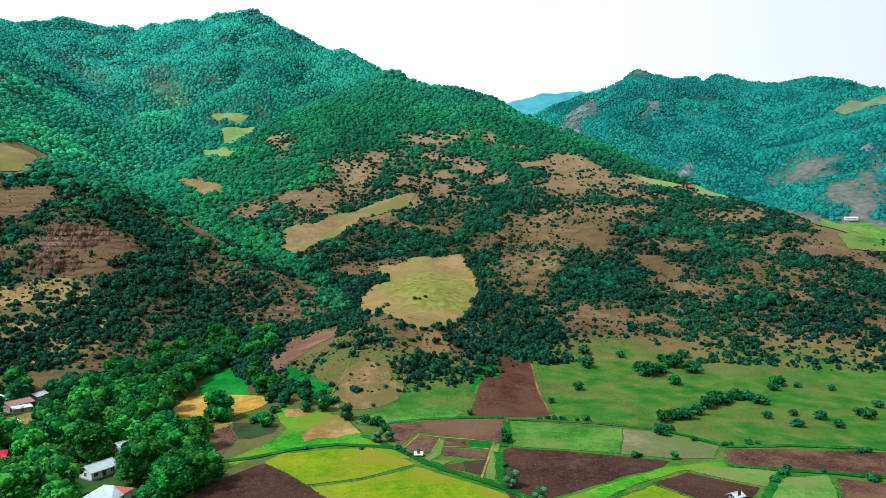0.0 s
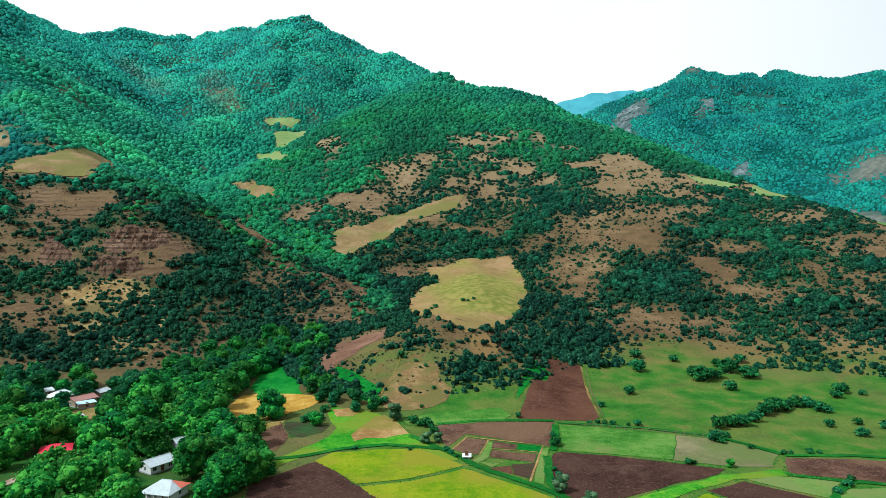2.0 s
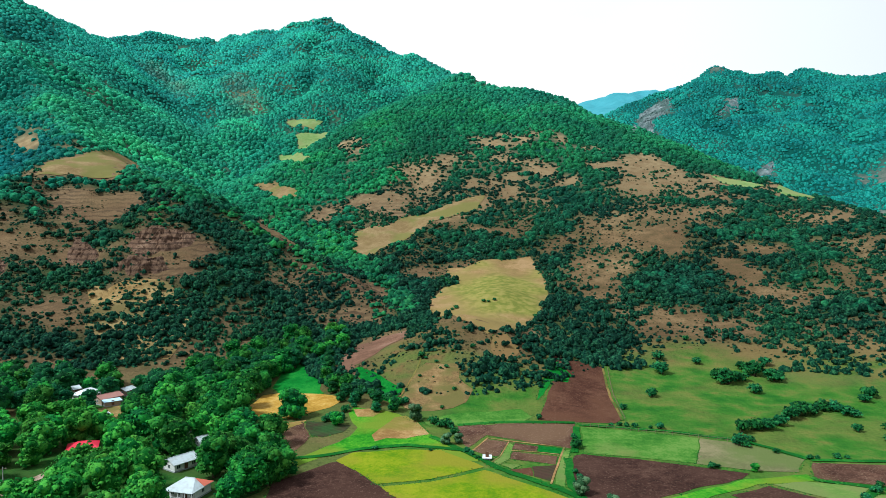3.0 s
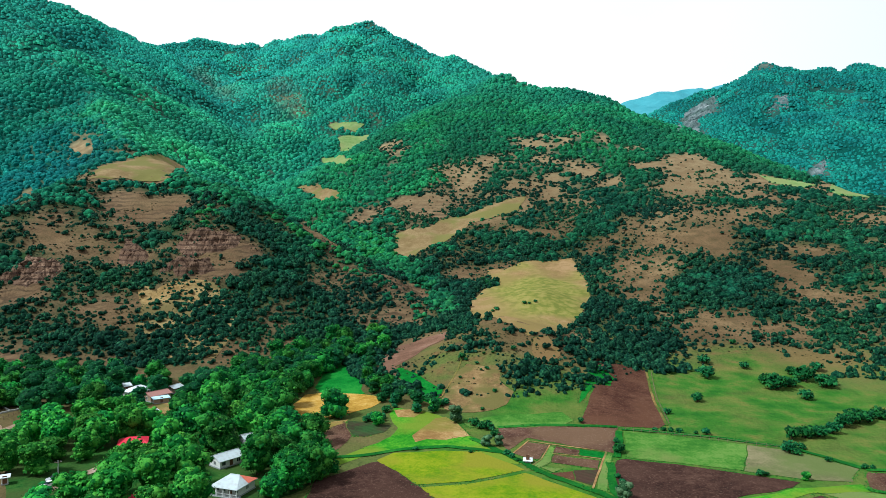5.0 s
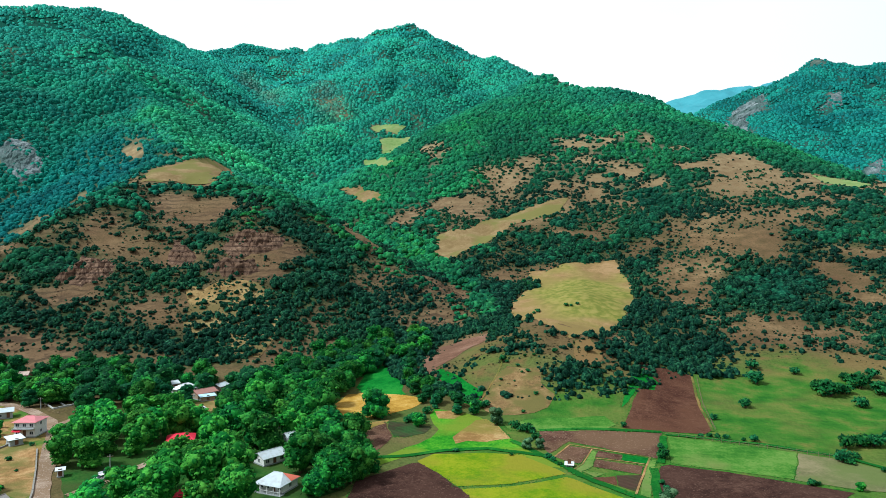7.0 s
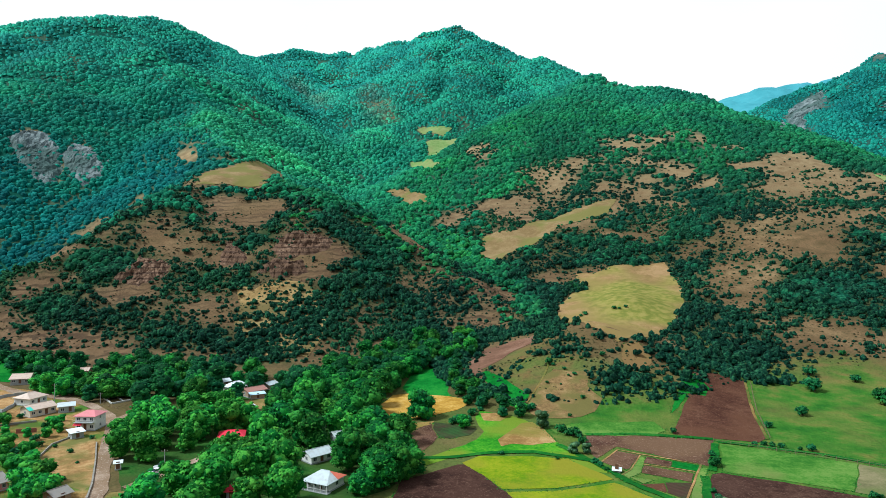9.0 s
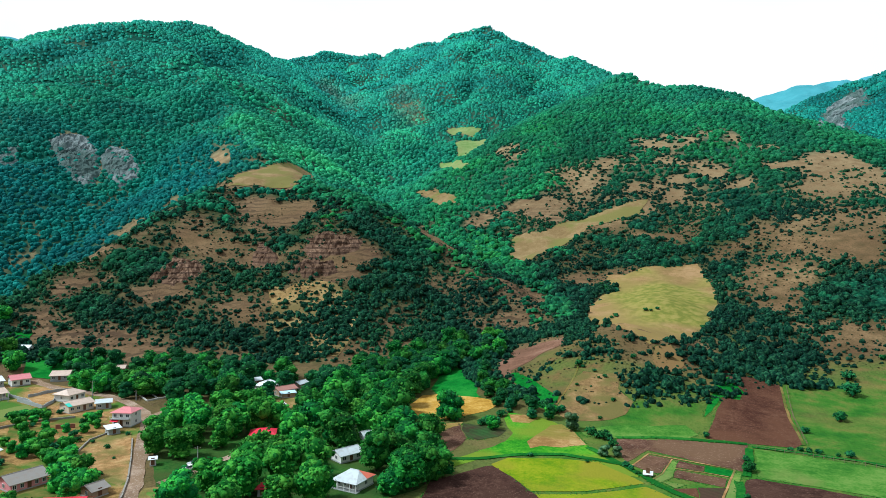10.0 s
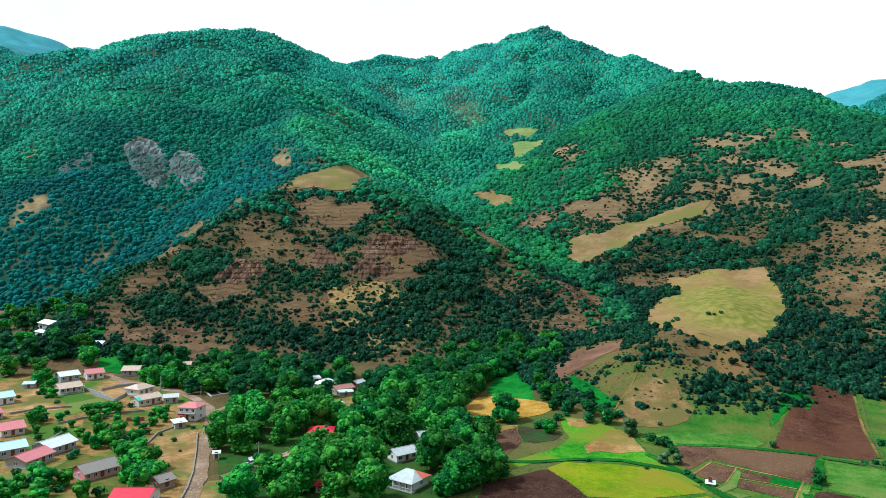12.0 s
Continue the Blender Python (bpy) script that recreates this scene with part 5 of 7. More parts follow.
crag([(708.2, 1140.3), (739.2, 1158.8), (743.9, 1143.2), (711.9, 1123)], 10, ROCK, "pale knob of rock on a far slope")
crag([(426.2, 1219.6), (471.3, 1271.9), (463.5, 1233.5), (428.4, 1182.5)], 5, ROCK, "small grey outcrop among trees")

# ---- helpers for things with parts ----
def part(name, bm, mat, parent, label="", smooth=False):
    me = bpy.data.meshes.new(name)
    bm.to_mesh(me)
    bm.free()
    me.materials.append(mat)
    if smooth:
        me.polygons.foreach_set("use_smooth", np.ones(len(me.polygons), bool))
    ob = new(name, me)
    ob.parent = parent
    return tagged(ob, label)


def share(name, me, parent, m):
    ob = new(name, me)
    ob.parent = parent
    ob.matrix_basis = m
    return ob


def tube(bm, a, b, r0, r1, sides=7):
    a, b = Vector(a), Vector(b)
    q = (b - a).to_track_quat("Z", "Y")
    rings = []
    for p, r in ((a, r0), (b, r1)):
        rings.append([bm.verts.new(p + q @ Vector((r * math.cos(k * 6.2832 / sides), r * math.sin(k * 6.2832 / sides), 0))) for k in range(sides)])
    for k in range(sides):
        bm.faces.new((rings[0][k], rings[0][(k + 1) % sides], rings[1][(k + 1) % sides], rings[1][k]))
    bm.faces.new(rings[0][::-1])
    bm.faces.new(rings[1])


def box(bm, x0, y0, z0, x1, y1, z1):
    v = [bm.verts.new(c) for c in ((x0, y0, z0), (x1, y0, z0), (x1, y1, z0), (x0, y1, z0), (x0, y0, z1), (x1, y0, z1), (x1, y1, z1), (x0, y1, z1))]
    for f in ((3, 2, 1, 0), (4, 5, 6, 7), (0, 1, 5, 4), (1, 2, 6, 5), (2, 3, 7, 6), (3, 0, 4, 7)):
        bm.faces.new([v[k] for k in f])


def bark_material():
    m, n, l, b = material("bark", 0.95)
    f = noise_node(n, l, 6, 5, position(n))
    l.new(ramp_node(n, l, f, [(0.3, (.05, .035, .025)), (0.7, (.14, .10, .075))]), b.inputs["Base Color"])
    bump_node(n, l, b, f, .8, .05)
    return m


def leaf_material(name, dark, mid, light):
    """Leaves: tone by clump and by tree, with a fine dapple."""
    m, n, l, b = material(name, 0.6)
    geo, info = n.new("ShaderNodeNewGeometry"), n.new("ShaderNodeObjectInfo")
    fine = noise_node(n, l, 1.5, 5, geo.outputs["Position"])
    a = ramp_node(n, l, mix_node(n, l, .35, fine, geo.outputs["Random Per Island"]), [(0.36, dark), (0.5, mid), (0.66, light)])
    v = n.new("ShaderNodeHueSaturation")
    for src, key, lo, hi in (("Random", "Value", .75, 1.25), ("Random", "Hue", .485, .515)):
        r = n.new("ShaderNodeMapRange")
        r.inputs["To Min"].default_value, r.inputs["To Max"].default_value = lo, hi
        l.new(info.outputs[src], r.inputs["Value"])
        l.new(r.outputs["Result"], v.inputs[key])
    l.new(a, v.inputs["Color"])
    l.new(v.outputs["Color"], b.inputs["Base Color"])
    bump_node(n, l, b, fine, .8, .3)
    return m


def core_template():
    """The leafy mass inside a lobe of a crown."""
    rnd = random.Random(5)
    bm = bmesh.new()
    bmesh.ops.create_icosphere(bm, subdivisions=2, radius=1.0)
    vs = np.array([tuple(v.co * rnd.uniform(.76, 1.1)) for v in bm.verts])
    bm.verts.index_update()
    fs = np.array([[v.index for v in f.verts] for f in bm.faces])
    bm.free()
    return vs, fs


CORE = core_template()
BARK = bark_material()
LEAF = leaf_material("walnut_leaves", (.008, .085, .011), (.031, .19, .022), (.088, .335, .040))
LEAF_DEEP = leaf_material("deep_walnut_leaves", (.004, .052, .009), (.018, .124, .017), (.055, .235, .032))
LEAF_DARK = leaf_material("alder_leaves", (.004, .038, .013), (.013, .092, .026), (.036, .168, .042))
LEAF_GREY = leaf_material("willow_leaves", (.022, .065, .026), (.05, .115, .05), (.10, .18, .085))


def leaf_crown(bm, rnd, lobes, clumps, clump_r, sprays=0, spray=.3):
    """Leaf clumps inside several uneven lobes (centre, radius), and sprays of leaves all over them, leaving gaps."""
    def place(k, lo, hi):
        c, r = lobes[k % len(lobes)]
        while True:
            d = Vector((rnd.gauss(0, 1), rnd.gauss(0, 1), rnd.gauss(0, 1)))
            if d.length > .1:
                d.normalize()
                if d.z > -.75:
                    return Vector(c) + Vector((d.x * r, d.y * r, d.z * r * .85)) * rnd.uniform(lo, hi), d
    for k in range(len(lobes) + clumps):
        core = k < len(lobes)
        at, d = (Vector(lobes[k][0]), None) if core else place(k, .7, .98)
        vs, fs = CORE if core and len(lobes) > 5 else LEAF_CLUMPS[rnd.randrange(len(LEAF_CLUMPS))]
        s = lobes[k][1] * .86 if core else clump_r * rnd.uniform(.6, 1.35)
        turn = Euler((rnd.uniform(-.5, .5), rnd.uniform(-.5, .5), rnd.uniform(0, 6.28))).to_matrix()
        made = [bm.verts.new(at + turn @ Vector((v[0] * s, v[1] * s, v[2] * s * .75))) for v in vs]
        for f in fs:
            bm.faces.new([made[i] for i in f])
    for k in range(sprays):
        at, d = place(k, .82, 1.12)
        n = (d + Vector((rnd.gauss(0, .36), rnd.gauss(0, .36), rnd.gauss(.15, .36)))).normalized()
        q = n.to_track_quat("Z", "Y")
        s, t = spray * rnd.uniform(.6, 1.3), rnd.uniform(0, 6.28)
        corners = [Vector((s * math.cos(t + a) * w, s * math.sin(t + a) * w, 0)) for a, w in ((0, 1), (1.4, .6), (3.0, 1.1), (4.6, .6))]
        corners[1].z = corners[3].z = -.25 * s
        bm.faces.new([bm.verts.new(at + q @ c) for c in corners])


def make_tree(seed, leaves, radius=5.0, tall=10.0, clumps=80, sprays=1200, label="", name="tree"):
    """A broadleaf tree, its foot at the origin: trunk, limbs, uneven leafy crown."""
    rnd = random.Random(seed)
    tree = new(name)
    bm = bmesh.new()
    fork = tall * .2
    tube(bm, (0, 0, -.6), (.1, .05, fork), radius * .075, radius * .055)
    part("trunk", bm, BARK, tree, smooth=True)
    lobes = [((0, 0, tall * .62), radius * .66), ((0, 0, tall * .4), radius * .7), ((0, 0, tall * .25), radius * .66)]
    bm = bmesh.new()
    for k in range(7):
        a = k * .9 + rnd.uniform(-.3, .3)
        out, up = radius * rnd.uniform(.34, .54), tall * rnd.uniform(.2, .74)
        tip = (out * math.cos(a), out * math.sin(a), up)
        tube(bm, (.1, .05, fork * .95), tip, radius * .04, radius * .012, 5)
        lobes.append((tip, radius * rnd.uniform(.42, .56)))
    part("branchwork", bm, BARK, tree)
    bm = bmesh.new()
    leaf_crown(bm, rnd, lobes, clumps, radius * .12, sprays, .058 * radius)
    part("crown", bm, leaves, tree, smooth=True)
    return tagged(tree, label, "tree", "village trees")


def make_bush(seed, leaves, clumps=34):
    """A bush of unit radius."""
    rnd = random.Random(seed)
    bush = new("bush")
    lobes = [((rnd.uniform(-.4, .4), rnd.uniform(-.4, .4), rnd.uniform(.3, .7)), rnd.uniform(.4, .65)) for _ in range(5)]
    bm = bmesh.new()
    for c, _ in lobes:
        tube(bm, (0, 0, -.1), c, .06, .02, 4)
    part("stems", bm, BARK, bush)
    bm = bmesh.new()
    leaf_crown(bm, rnd, lobes, clumps, .2, 150, .12)
    part("crown", bm, leaves, bush, smooth=True)
    return tagged(bush, "rounded dark green bush in open pasture", "bush", "pasture bushes")


TREES = [make_tree(s, LEAF, 5, 9.5 + s % 3, 150, 720, "full-crowned green walnut tree in the village") for s in range(4)]
DARK_TREES = [make_tree(10 + s, LEAF_DARK, 4.6, 9.5 + s, 100, 480, "dark green riverside tree with a dense crown", "riverside_tree") for s in range(3)]
DEEP_TREES = [make_tree(40 + s, LEAF_DEEP, 5, 10 + s, 150, 720, "broad deep green walnut tree among farmhouses") for s in range(3)]
SAPLINGS = [make_tree(20 + s, LEAF, 2.4, 4.6, 60, 340, "young fruit tree with a light green crown", "fruit_tree") for s in range(2)]
WILLOW = make_tree(30, LEAF_GREY, 3, 6.5, 80, 420, "grey green willow beside the fields", "willow")
BUSHES = [make_bush(s, LEAF_DARK) for s in range(3)]
SPARE = [*TREES, *DEEP_TREES, *DARK_TREES, *SAPLINGS, WILLOW, *BUSHES]
FOOTPRINTS = []      # (x, y, radius) kept free of trees


def plant(kind, x, y, size, rnd):
    m = Matrix.Translation((x, y, float(ground_z(x, y)))) @ Euler((0, 0, rnd.uniform(0, 6.28))).to_matrix().to_4x4()
    ob = copy_thing(kind, m)
    ob.scale = (size, size, size * rnd.uniform(.88, 1.12))
    return ob


def grove(kinds, outline, spacing, sizes, seed):
    rnd = random.Random(seed)
    xs, ys = [p[0] for p in outline], [p[1] for p in outline]
    placed = []
    tries = int((max(xs) - min(xs)) * (max(ys) - min(ys)) / spacing ** 2 * 14)
    for _ in range(tries):
        x, y = rnd.uniform(min(xs), max(xs)), rnd.uniform(min(ys), max(ys))
        if not inside(np.array([x]), np.array([y]), outline)[0]:
            continue
        if any((x - a) ** 2 + (y - b) ** 2 < spacing ** 2 for a, b in placed):
            continue
        if any((x - a) ** 2 + (y - b) ** 2 < r * r for a, b, r in FOOTPRINTS):
            continue
        placed.append((x, y))
        plant(rnd.choice(kinds), x, y, rnd.uniform(*sizes), rnd)


def bushes(spots, label="", kinds=None):
    rnd = random.Random(len(spots))
    for x, y, r in spots:
        ob = plant(rnd.choice(kinds or BUSHES), x, y, r, rnd)
        tagged(ob, label)

# ---- houses ----
def sheet_material(name, col, rough=.45, metal=.0, dirt=.35):
    """Corrugated metal sheet with streaks of dirt and rust."""
    m, n, l, b = material(name, rough, metal)
    b.inputs["Specular IOR Level"].default_value = .4
    tc = n.new("ShaderNodeTexCoord").outputs["Object"]
    w = n.new("ShaderNodeTexWave")
    w.inputs["Scale"].default_value = 1.6
    l.new(tc, w.inputs["Vector"])
    f = noise_node(n, l, .9, 5, tc)
    c = mix_node(n, l, ramp_node(n, l, f, [(.45, (0, 0, 0)), (.75, (dirt, dirt, dirt))]), col, (.25, .17, .11))
    l.new(c, b.inputs["Base Color"])
    bump_node(n, l, b, w.outputs["Fac"], .5, .04)
    return m


def plaster_material(name, col):
    m, n, l, b = material(name, .9)
    tc = n.new("ShaderNodeTexCoord").outputs["Object"]
    f = noise_node(n, l, 1.2, 6, tc)
    c = mix_node(n, l, ramp_node(n, l, f, [(.45, (0, 0, 0)), (.8, (.5, .5, .5))]), col, tuple(x * .55 for x in col))
    l.new(c, b.inputs["Base Color"])
    bump_node(n, l, b, f, .4, .03)
    return m


def plain_material(name, col, rough=.6):
    m, n, l, b = material(name, rough)
    f = noise_node(n, l, 3, 4, position(n))
    l.new(mix_node(n, l, ramp_node(n, l, f, [(.4, (0, 0, 0)), (.8, (.4, .4, .4))]), col, tuple(x * .6 for x in col)), b.inputs["Base Color"])
    return m


R_GREY, R_WHITE = sheet_material("zinc_sheet", (.52, .58, .60)), sheet_material("white_sheet", (.72, .78, .80), dirt=.2)
R_RED, R_PINK = sheet_material("red_sheet", (.72, .02, .06), dirt=.1), sheet_material("faded_red_sheet", (.62, .20, .22), dirt=.3)
R_TAN, R_RUST = sheet_material("tan_sheet", (.55, .42, .34)), sheet_material("rusty_sheet", (.36, .16, .13), dirt=.5)
R_ORANGE, R_BLUE = sheet_material("orange_sheet", (.72, .17, .10), dirt=.15), sheet_material("pale_blue_sheet", (.50, .72, .82), dirt=.1)
R_TEAL = sheet_material("teal_sheet", (.05, .55, .42), dirt=.1)
R_DARK = sheet_material("weathered_sheet", (.25, .23, .21))
W_WHITE, W_CREAM = plaster_material("whitewash", (.74, .73, .70)), plaster_material("cream_plaster", (.62, .53, .41))
W_PINK, W_GREY = plaster_material("pink_plaster", (.68, .28, .30)), plaster_material("cement_block", (.36, .38, .38))
W_MUD = plaster_material("mud_plaster", (.38, .28, .20))
GLASS = plain_material("dark_glass", (.03, .04, .05), .15)
FRAME, DOOR_MAT = plain_material("white_paint", (.7, .7, .68)), plain_material("brown_door_paint", (.16, .08, .05))
TIMBER, STONE = plain_material("weathered_timber", (.20, .14, .10), .9), plain_material("field_stone", (.28, .26, .23), .95)
CONCRETE = plain_material("concrete_block", (.34, .36, .36), .95)


def slab(bm, a, b, c, d, thick):
    """A roof slope from four corners (eave, eave, ridge, ridge), given a thickness."""
    top = [Vector(p) for p in (a, b, c, d)]
    if (top[3] - top[2]).length < .01:
        top = top[:3]
    low = [p - Vector((0, 0, thick)) for p in top]
    t, u = [bm.verts.new(p) for p in top], [bm.verts.new(p) for p in low]
    k = len(t)
    bm.faces.new(t)
    bm.faces.new(u[::-1])
    for i in range(k):
        bm.faces.new((t[(i + 1) % k], t[i], u[i], u[(i + 1) % k]))


def window(parent, x, y, z, w, h, side):
    """A framed pane on the front (side 0) or an end wall (side 1)."""
    bm = bmesh.new()
    for x0, z0, x1, z1 in ((-w / 2, -h / 2, -w / 2 + .1, h / 2), (w / 2 - .1, -h / 2, w / 2, h / 2), (-w / 2 + .1, h / 2 - .1, w / 2 - .1, h / 2),
                           (-w / 2 + .1, -h / 2, w / 2 - .1, -h / 2 + .1), (-.04, -h / 2 + .1, .04, h / 2 - .1)):
        box(bm, x0, -.07, z0, x1, .02, z1)
    f = part("window", bm, FRAME, parent)
    f.matrix_basis = pose(x, y, z, 0, 0, side * 90)
    bm = bmesh.new()
    box(bm, -w / 2 + .1, -.03, -h / 2 + .1, w / 2 - .1, .01, h / 2 - .1)
    part("pane", bm, GLASS, f)


def house(name, label, x, y, turn, length, depth, high, rise, roof, roof_mat, wall_mat, windows=3, porch=False, over=.6, extra=None):
    """A house whose front looks along -y before it is turned; x, y is the middle of its front wall."""
    ca, sa = math.cos(radians(turn)), math.sin(radians(turn))
    corners = [(x + ca * a - sa * b, y + sa * a + ca * b) for a in (-length / 2, length / 2) for b in (0, depth)]
    zs = [float(ground_z(*c)) for c in corners]
    base = new(name)
    base.matrix_basis = pose(x, y, max(zs) * .5 + min(zs) * .5 + .1, 0, 0, turn)
    for k in range(3):
        FOOTPRINTS.append((x - sa * (depth / 2) + ca * (k - 1) * length / 3, y + ca * (depth / 2) + sa * (k - 1) * length / 3, length * .33 + 2.6))
    d = math.hypot(x, y)
    for k in (1, 2):
        FOOTPRINTS.append((x - x / d * 4.0 * k, y - y / d * 4.0 * k, length * .30 + 3.0))
    L, D = length / 2, depth
    bm = bmesh.new()
    box(bm, -L - .15, -.15, -1.2, L + .15, D + .15, .25)
    part("plinth", bm, CONCRETE, base)
    bm = bmesh.new()
    box(bm, -L, 0, .25, L, D, high)
    if roof == "gable":
        for xe in (-L, L - .2):
            v = [bm.verts.new((xx, yy, zz)) for xx in (xe, xe + .2) for yy, zz in ((0.0, high), (D, high), (D / 2, high + rise))]
            for f in ((2, 1, 0), (3, 4, 5), (0, 1, 4, 3), (1, 2, 5, 4), (2, 0, 3, 5)):
                bm.faces.new([v[i] for i in f])
    part("wall", bm, wall_mat, base)
    bm = bmesh.new()
    front, e = (-1.9 if porch else -over), over
    drop = high - rise * over / (D / 2)
    fz = high - rise * (-front) / (D / 2) * (.35 if porch else 1)
    if roof == "gable":
        slab(bm, (-L - e, front, fz + .12), (L + e, front, fz + .12), (L + e, D / 2, high + rise + .12), (-L - e, D / 2, high + rise + .12), .1)
        slab(bm, (L + e, D + over, drop + .12), (-L - e, D + over, drop + .12), (-L - e, D / 2, high + rise + .12), (L + e, D / 2, high + rise + .12), .1)
    elif roof == "hip":
        h = min(D / 2, L * .6)
        slab(bm, (-L - e, front, fz + .12), (L + e, front, fz + .12), (L - h, D / 2, high + rise + .12), (-L + h, D / 2, high + rise + .12), .1)
        slab(bm, (L + e, D + over, drop + .12), (-L - e, D + over, drop + .12), (-L + h, D / 2, high + rise + .12), (L - h, D / 2, high + rise + .12), .1)
        slab(bm, (L + e, front, fz + .12), (L + e, D + over, drop + .12), (L - h, D / 2, high + rise + .12), (L - h, D / 2, high + rise + .12), .1)
        slab(bm, (-L - e, D + over, drop + .12), (-L - e, front, fz + .12), (-L + h, D / 2, high + rise + .12), (-L + h, D / 2, high + rise + .12), .1)
    else:
        slab(bm, (-L - e, -over, high + .15), (L + e, -over, high + .15), (L + e, D + over, high + rise + .15), (-L - e, D + over, high + rise + .15), .12)
    r = part("roof", bm, roof_mat, base)
    if roof != "shed":
        bm = bmesh.new()
        h = min(D / 2, L * .6) if roof == "hip" else -e
        tube(bm, (-L + h, D / 2, high + rise + .13), (L - h, D / 2, high + rise + .13), .12, .12, 6)
        part("ridge_cap", bm, roof_mat, r)
    if extra:
        bm = bmesh.new()
        h = min(D / 2, L * .6)
        slab(bm, (L + e, D + over, drop + .19), (0, D + over, drop + .19), (0, D / 2, high + rise + .19), (L - h, D / 2, high + rise + .19), .05)
        slab(bm, (L + e, D * .45, drop + .3), (L + e, D + over, drop + .19), (L - h, D / 2, high + rise + .19), (L - h, D / 2, high + rise + .19), .05)
        part("roof_patch", bm, extra, r, "newer coloured sheets on one roof slope")
    storeys = 2 if high > 4.5 else 1
    for s in range(storeys):
        zc = high * (s + .55) / storeys
        for k in range(windows):
            xx = -L + (k + .5) * length / windows
            if s == 0 and k == windows // 2:
                bm = bmesh.new()
                box(bm, xx - .5, -.06, .25, xx + .5, .02, 2.3)
                part("door", bm, DOOR_MAT, base)
            else:
                window(base, xx, 0, zc, min(1.3, length / windows * .55), 1.15, 0)
        for side in (-1, 1):
            window(base, side * L, D / 2, zc, 1.1, 1.1, side)
    if porch:
        for k in range(5):
            xx = -L - e + .3 + k * (length + 2 * e - .6) / 4
            bm = bmesh.new()
            box(bm, xx - .09, -1.75, .1, xx + .09, -1.57, fz + .05)
            part("porch_post", bm, FRAME, base)
        bm = bmesh.new()
        box(bm, -L - e, -1.9, -.9, L + e, -.16, .12)
        part("porch_floor", bm, CONCRETE, base)
        bm = bmesh.new()
        box(bm, -L - e + .2, -1.72, .85, L + e - .2, -1.62, .95)
        for k in range(24):
            xx = -L - e + .3 + k * (length + 2 * e - .6) / 23
            box(bm, xx - .02, -1.7, .12, xx + .02, -1.64, .85)
        part("railing", bm, FRAME, base)
    return tagged(base, label, "house" if name == "house" else name.replace("_", " "), "village houses" if name == "house" else "")

# ---- the village ----
house("house", "farmhouse with grey hipped sheet roof and a white porch", -81.3, 156.3, -10, 7.4, 6.4, 2.5, 1.5, "hip", R_GREY, W_WHITE, 4, True, extra=R_ORANGE)
house("house", "small house with a grey gable roof and white walls", -90.6, 176.6, 61, 7.2, 5.2, 2.3, 1.1, "gable", R_GREY, W_WHITE, 3)
house("house", "house under a bright red roof among trees", -127.3, 184.8, 30, 7.6, 6.6, 1.9, 1.15, "hip", R_RED, W_WHITE, 3)
house("house", "white house with pale hipped roof", -164.5, 246.7, 76, 8.3, 7, 2.9, 1.6, "hip", R_WHITE, W_WHITE, 2)
house("barn", "long low barn with a rusty red roof", -155.0, 243.5, 63, 8.4, 6, 2.4, 1.0, "gable", R_RUST, W_MUD, 2)
house("lean_to", "open lean-to with pale blue sheets", -152.2, 239.6, 47, 5.4, 2.5, 1.8, 0.4, "shed", R_BLUE, W_MUD, 1)
house("shed", "weathered plank shed beside a barn", -155.4, 256.8, 79, 5.2, 4, 2.2, 0.8, "gable", R_GREY, W_MUD, 1)
house("shed", "small grey-roofed shed under trees", -177.7, 254.7, 62, 3.4, 4, 2.2, 0.8, "gable", R_WHITE, W_MUD, 1)
house("shed", "low shed covered with white sheeting", -142.4, 218.1, 77, 6.7, 4, 2.0, 0.8, "gable", R_WHITE, W_WHITE, 1)
house("shed", "small metal-roofed shed hidden by trees", -106.0, 210.2, 77, 4.4, 4, 2.2, 0.9, "gable", R_WHITE, W_GREY, 1)
house("shed", "patched metal shed hidden by trees", -93.2, 196.0, 53, 5.0, 4, 2.2, 0.9, "gable", R_GREY, W_GREY, 1)
house("shed", "tiny shed with a red sheet roof", -99.3, 144.3, 25, 2.3, 2.5, 1.8, 0.5, "shed", R_RED, W_GREY, 1)
house("house", "far house with white gable roof", -379.7, 263.9, -13, 16.0, 7.5, 2.4, 1.6, "gable", R_WHITE, W_GREY, 3)
house("shed", "white shed beside a far meadow", -367.8, 252.7, -14, 11.0, 5, 2.0, 0.8, "gable", R_WHITE, W_WHITE, 1)
house("shed", "white sheeted shed at a meadow's edge", -316.3, 250.3, 14, 4.8, 4, 2.0, 1.0, "gable", R_WHITE, W_WHITE, 1)
house("house", "house with white sheet roof and grey walls", -283.8, 210.2, 71, 7.9, 8, 2.8, 1.4, "gable", R_WHITE, W_GREY, 3)
house("house", "white house with a pink-red gable roof", -276.9, 217.9, 64, 7.2, 7, 3.0, 1.5, "gable", R_PINK, W_WHITE, 3)
house("house", "small grey house with tan gable roof", -267.8, 229.6, 31, 7.5, 7.5, 2.4, 1.5, "gable", R_TAN, W_GREY, 3)
house("house", "cream house with tan roof and garden", -262.9, 195.0, 72, 8.7, 7, 2.8, 1.3, "gable", R_TAN, W_CREAM, 4, True)
house("shed", "small shed with a pale blue roof", -287.0, 192.5, 42, 3.9, 5, 2.2, 0.6, "gable", R_BLUE, W_GREY, 1)
house("house", "white house with pale blue roof", -268.0, 170.1, 71, 6.6, 8, 3.0, 1.5, "gable", R_BLUE, W_WHITE, 3)
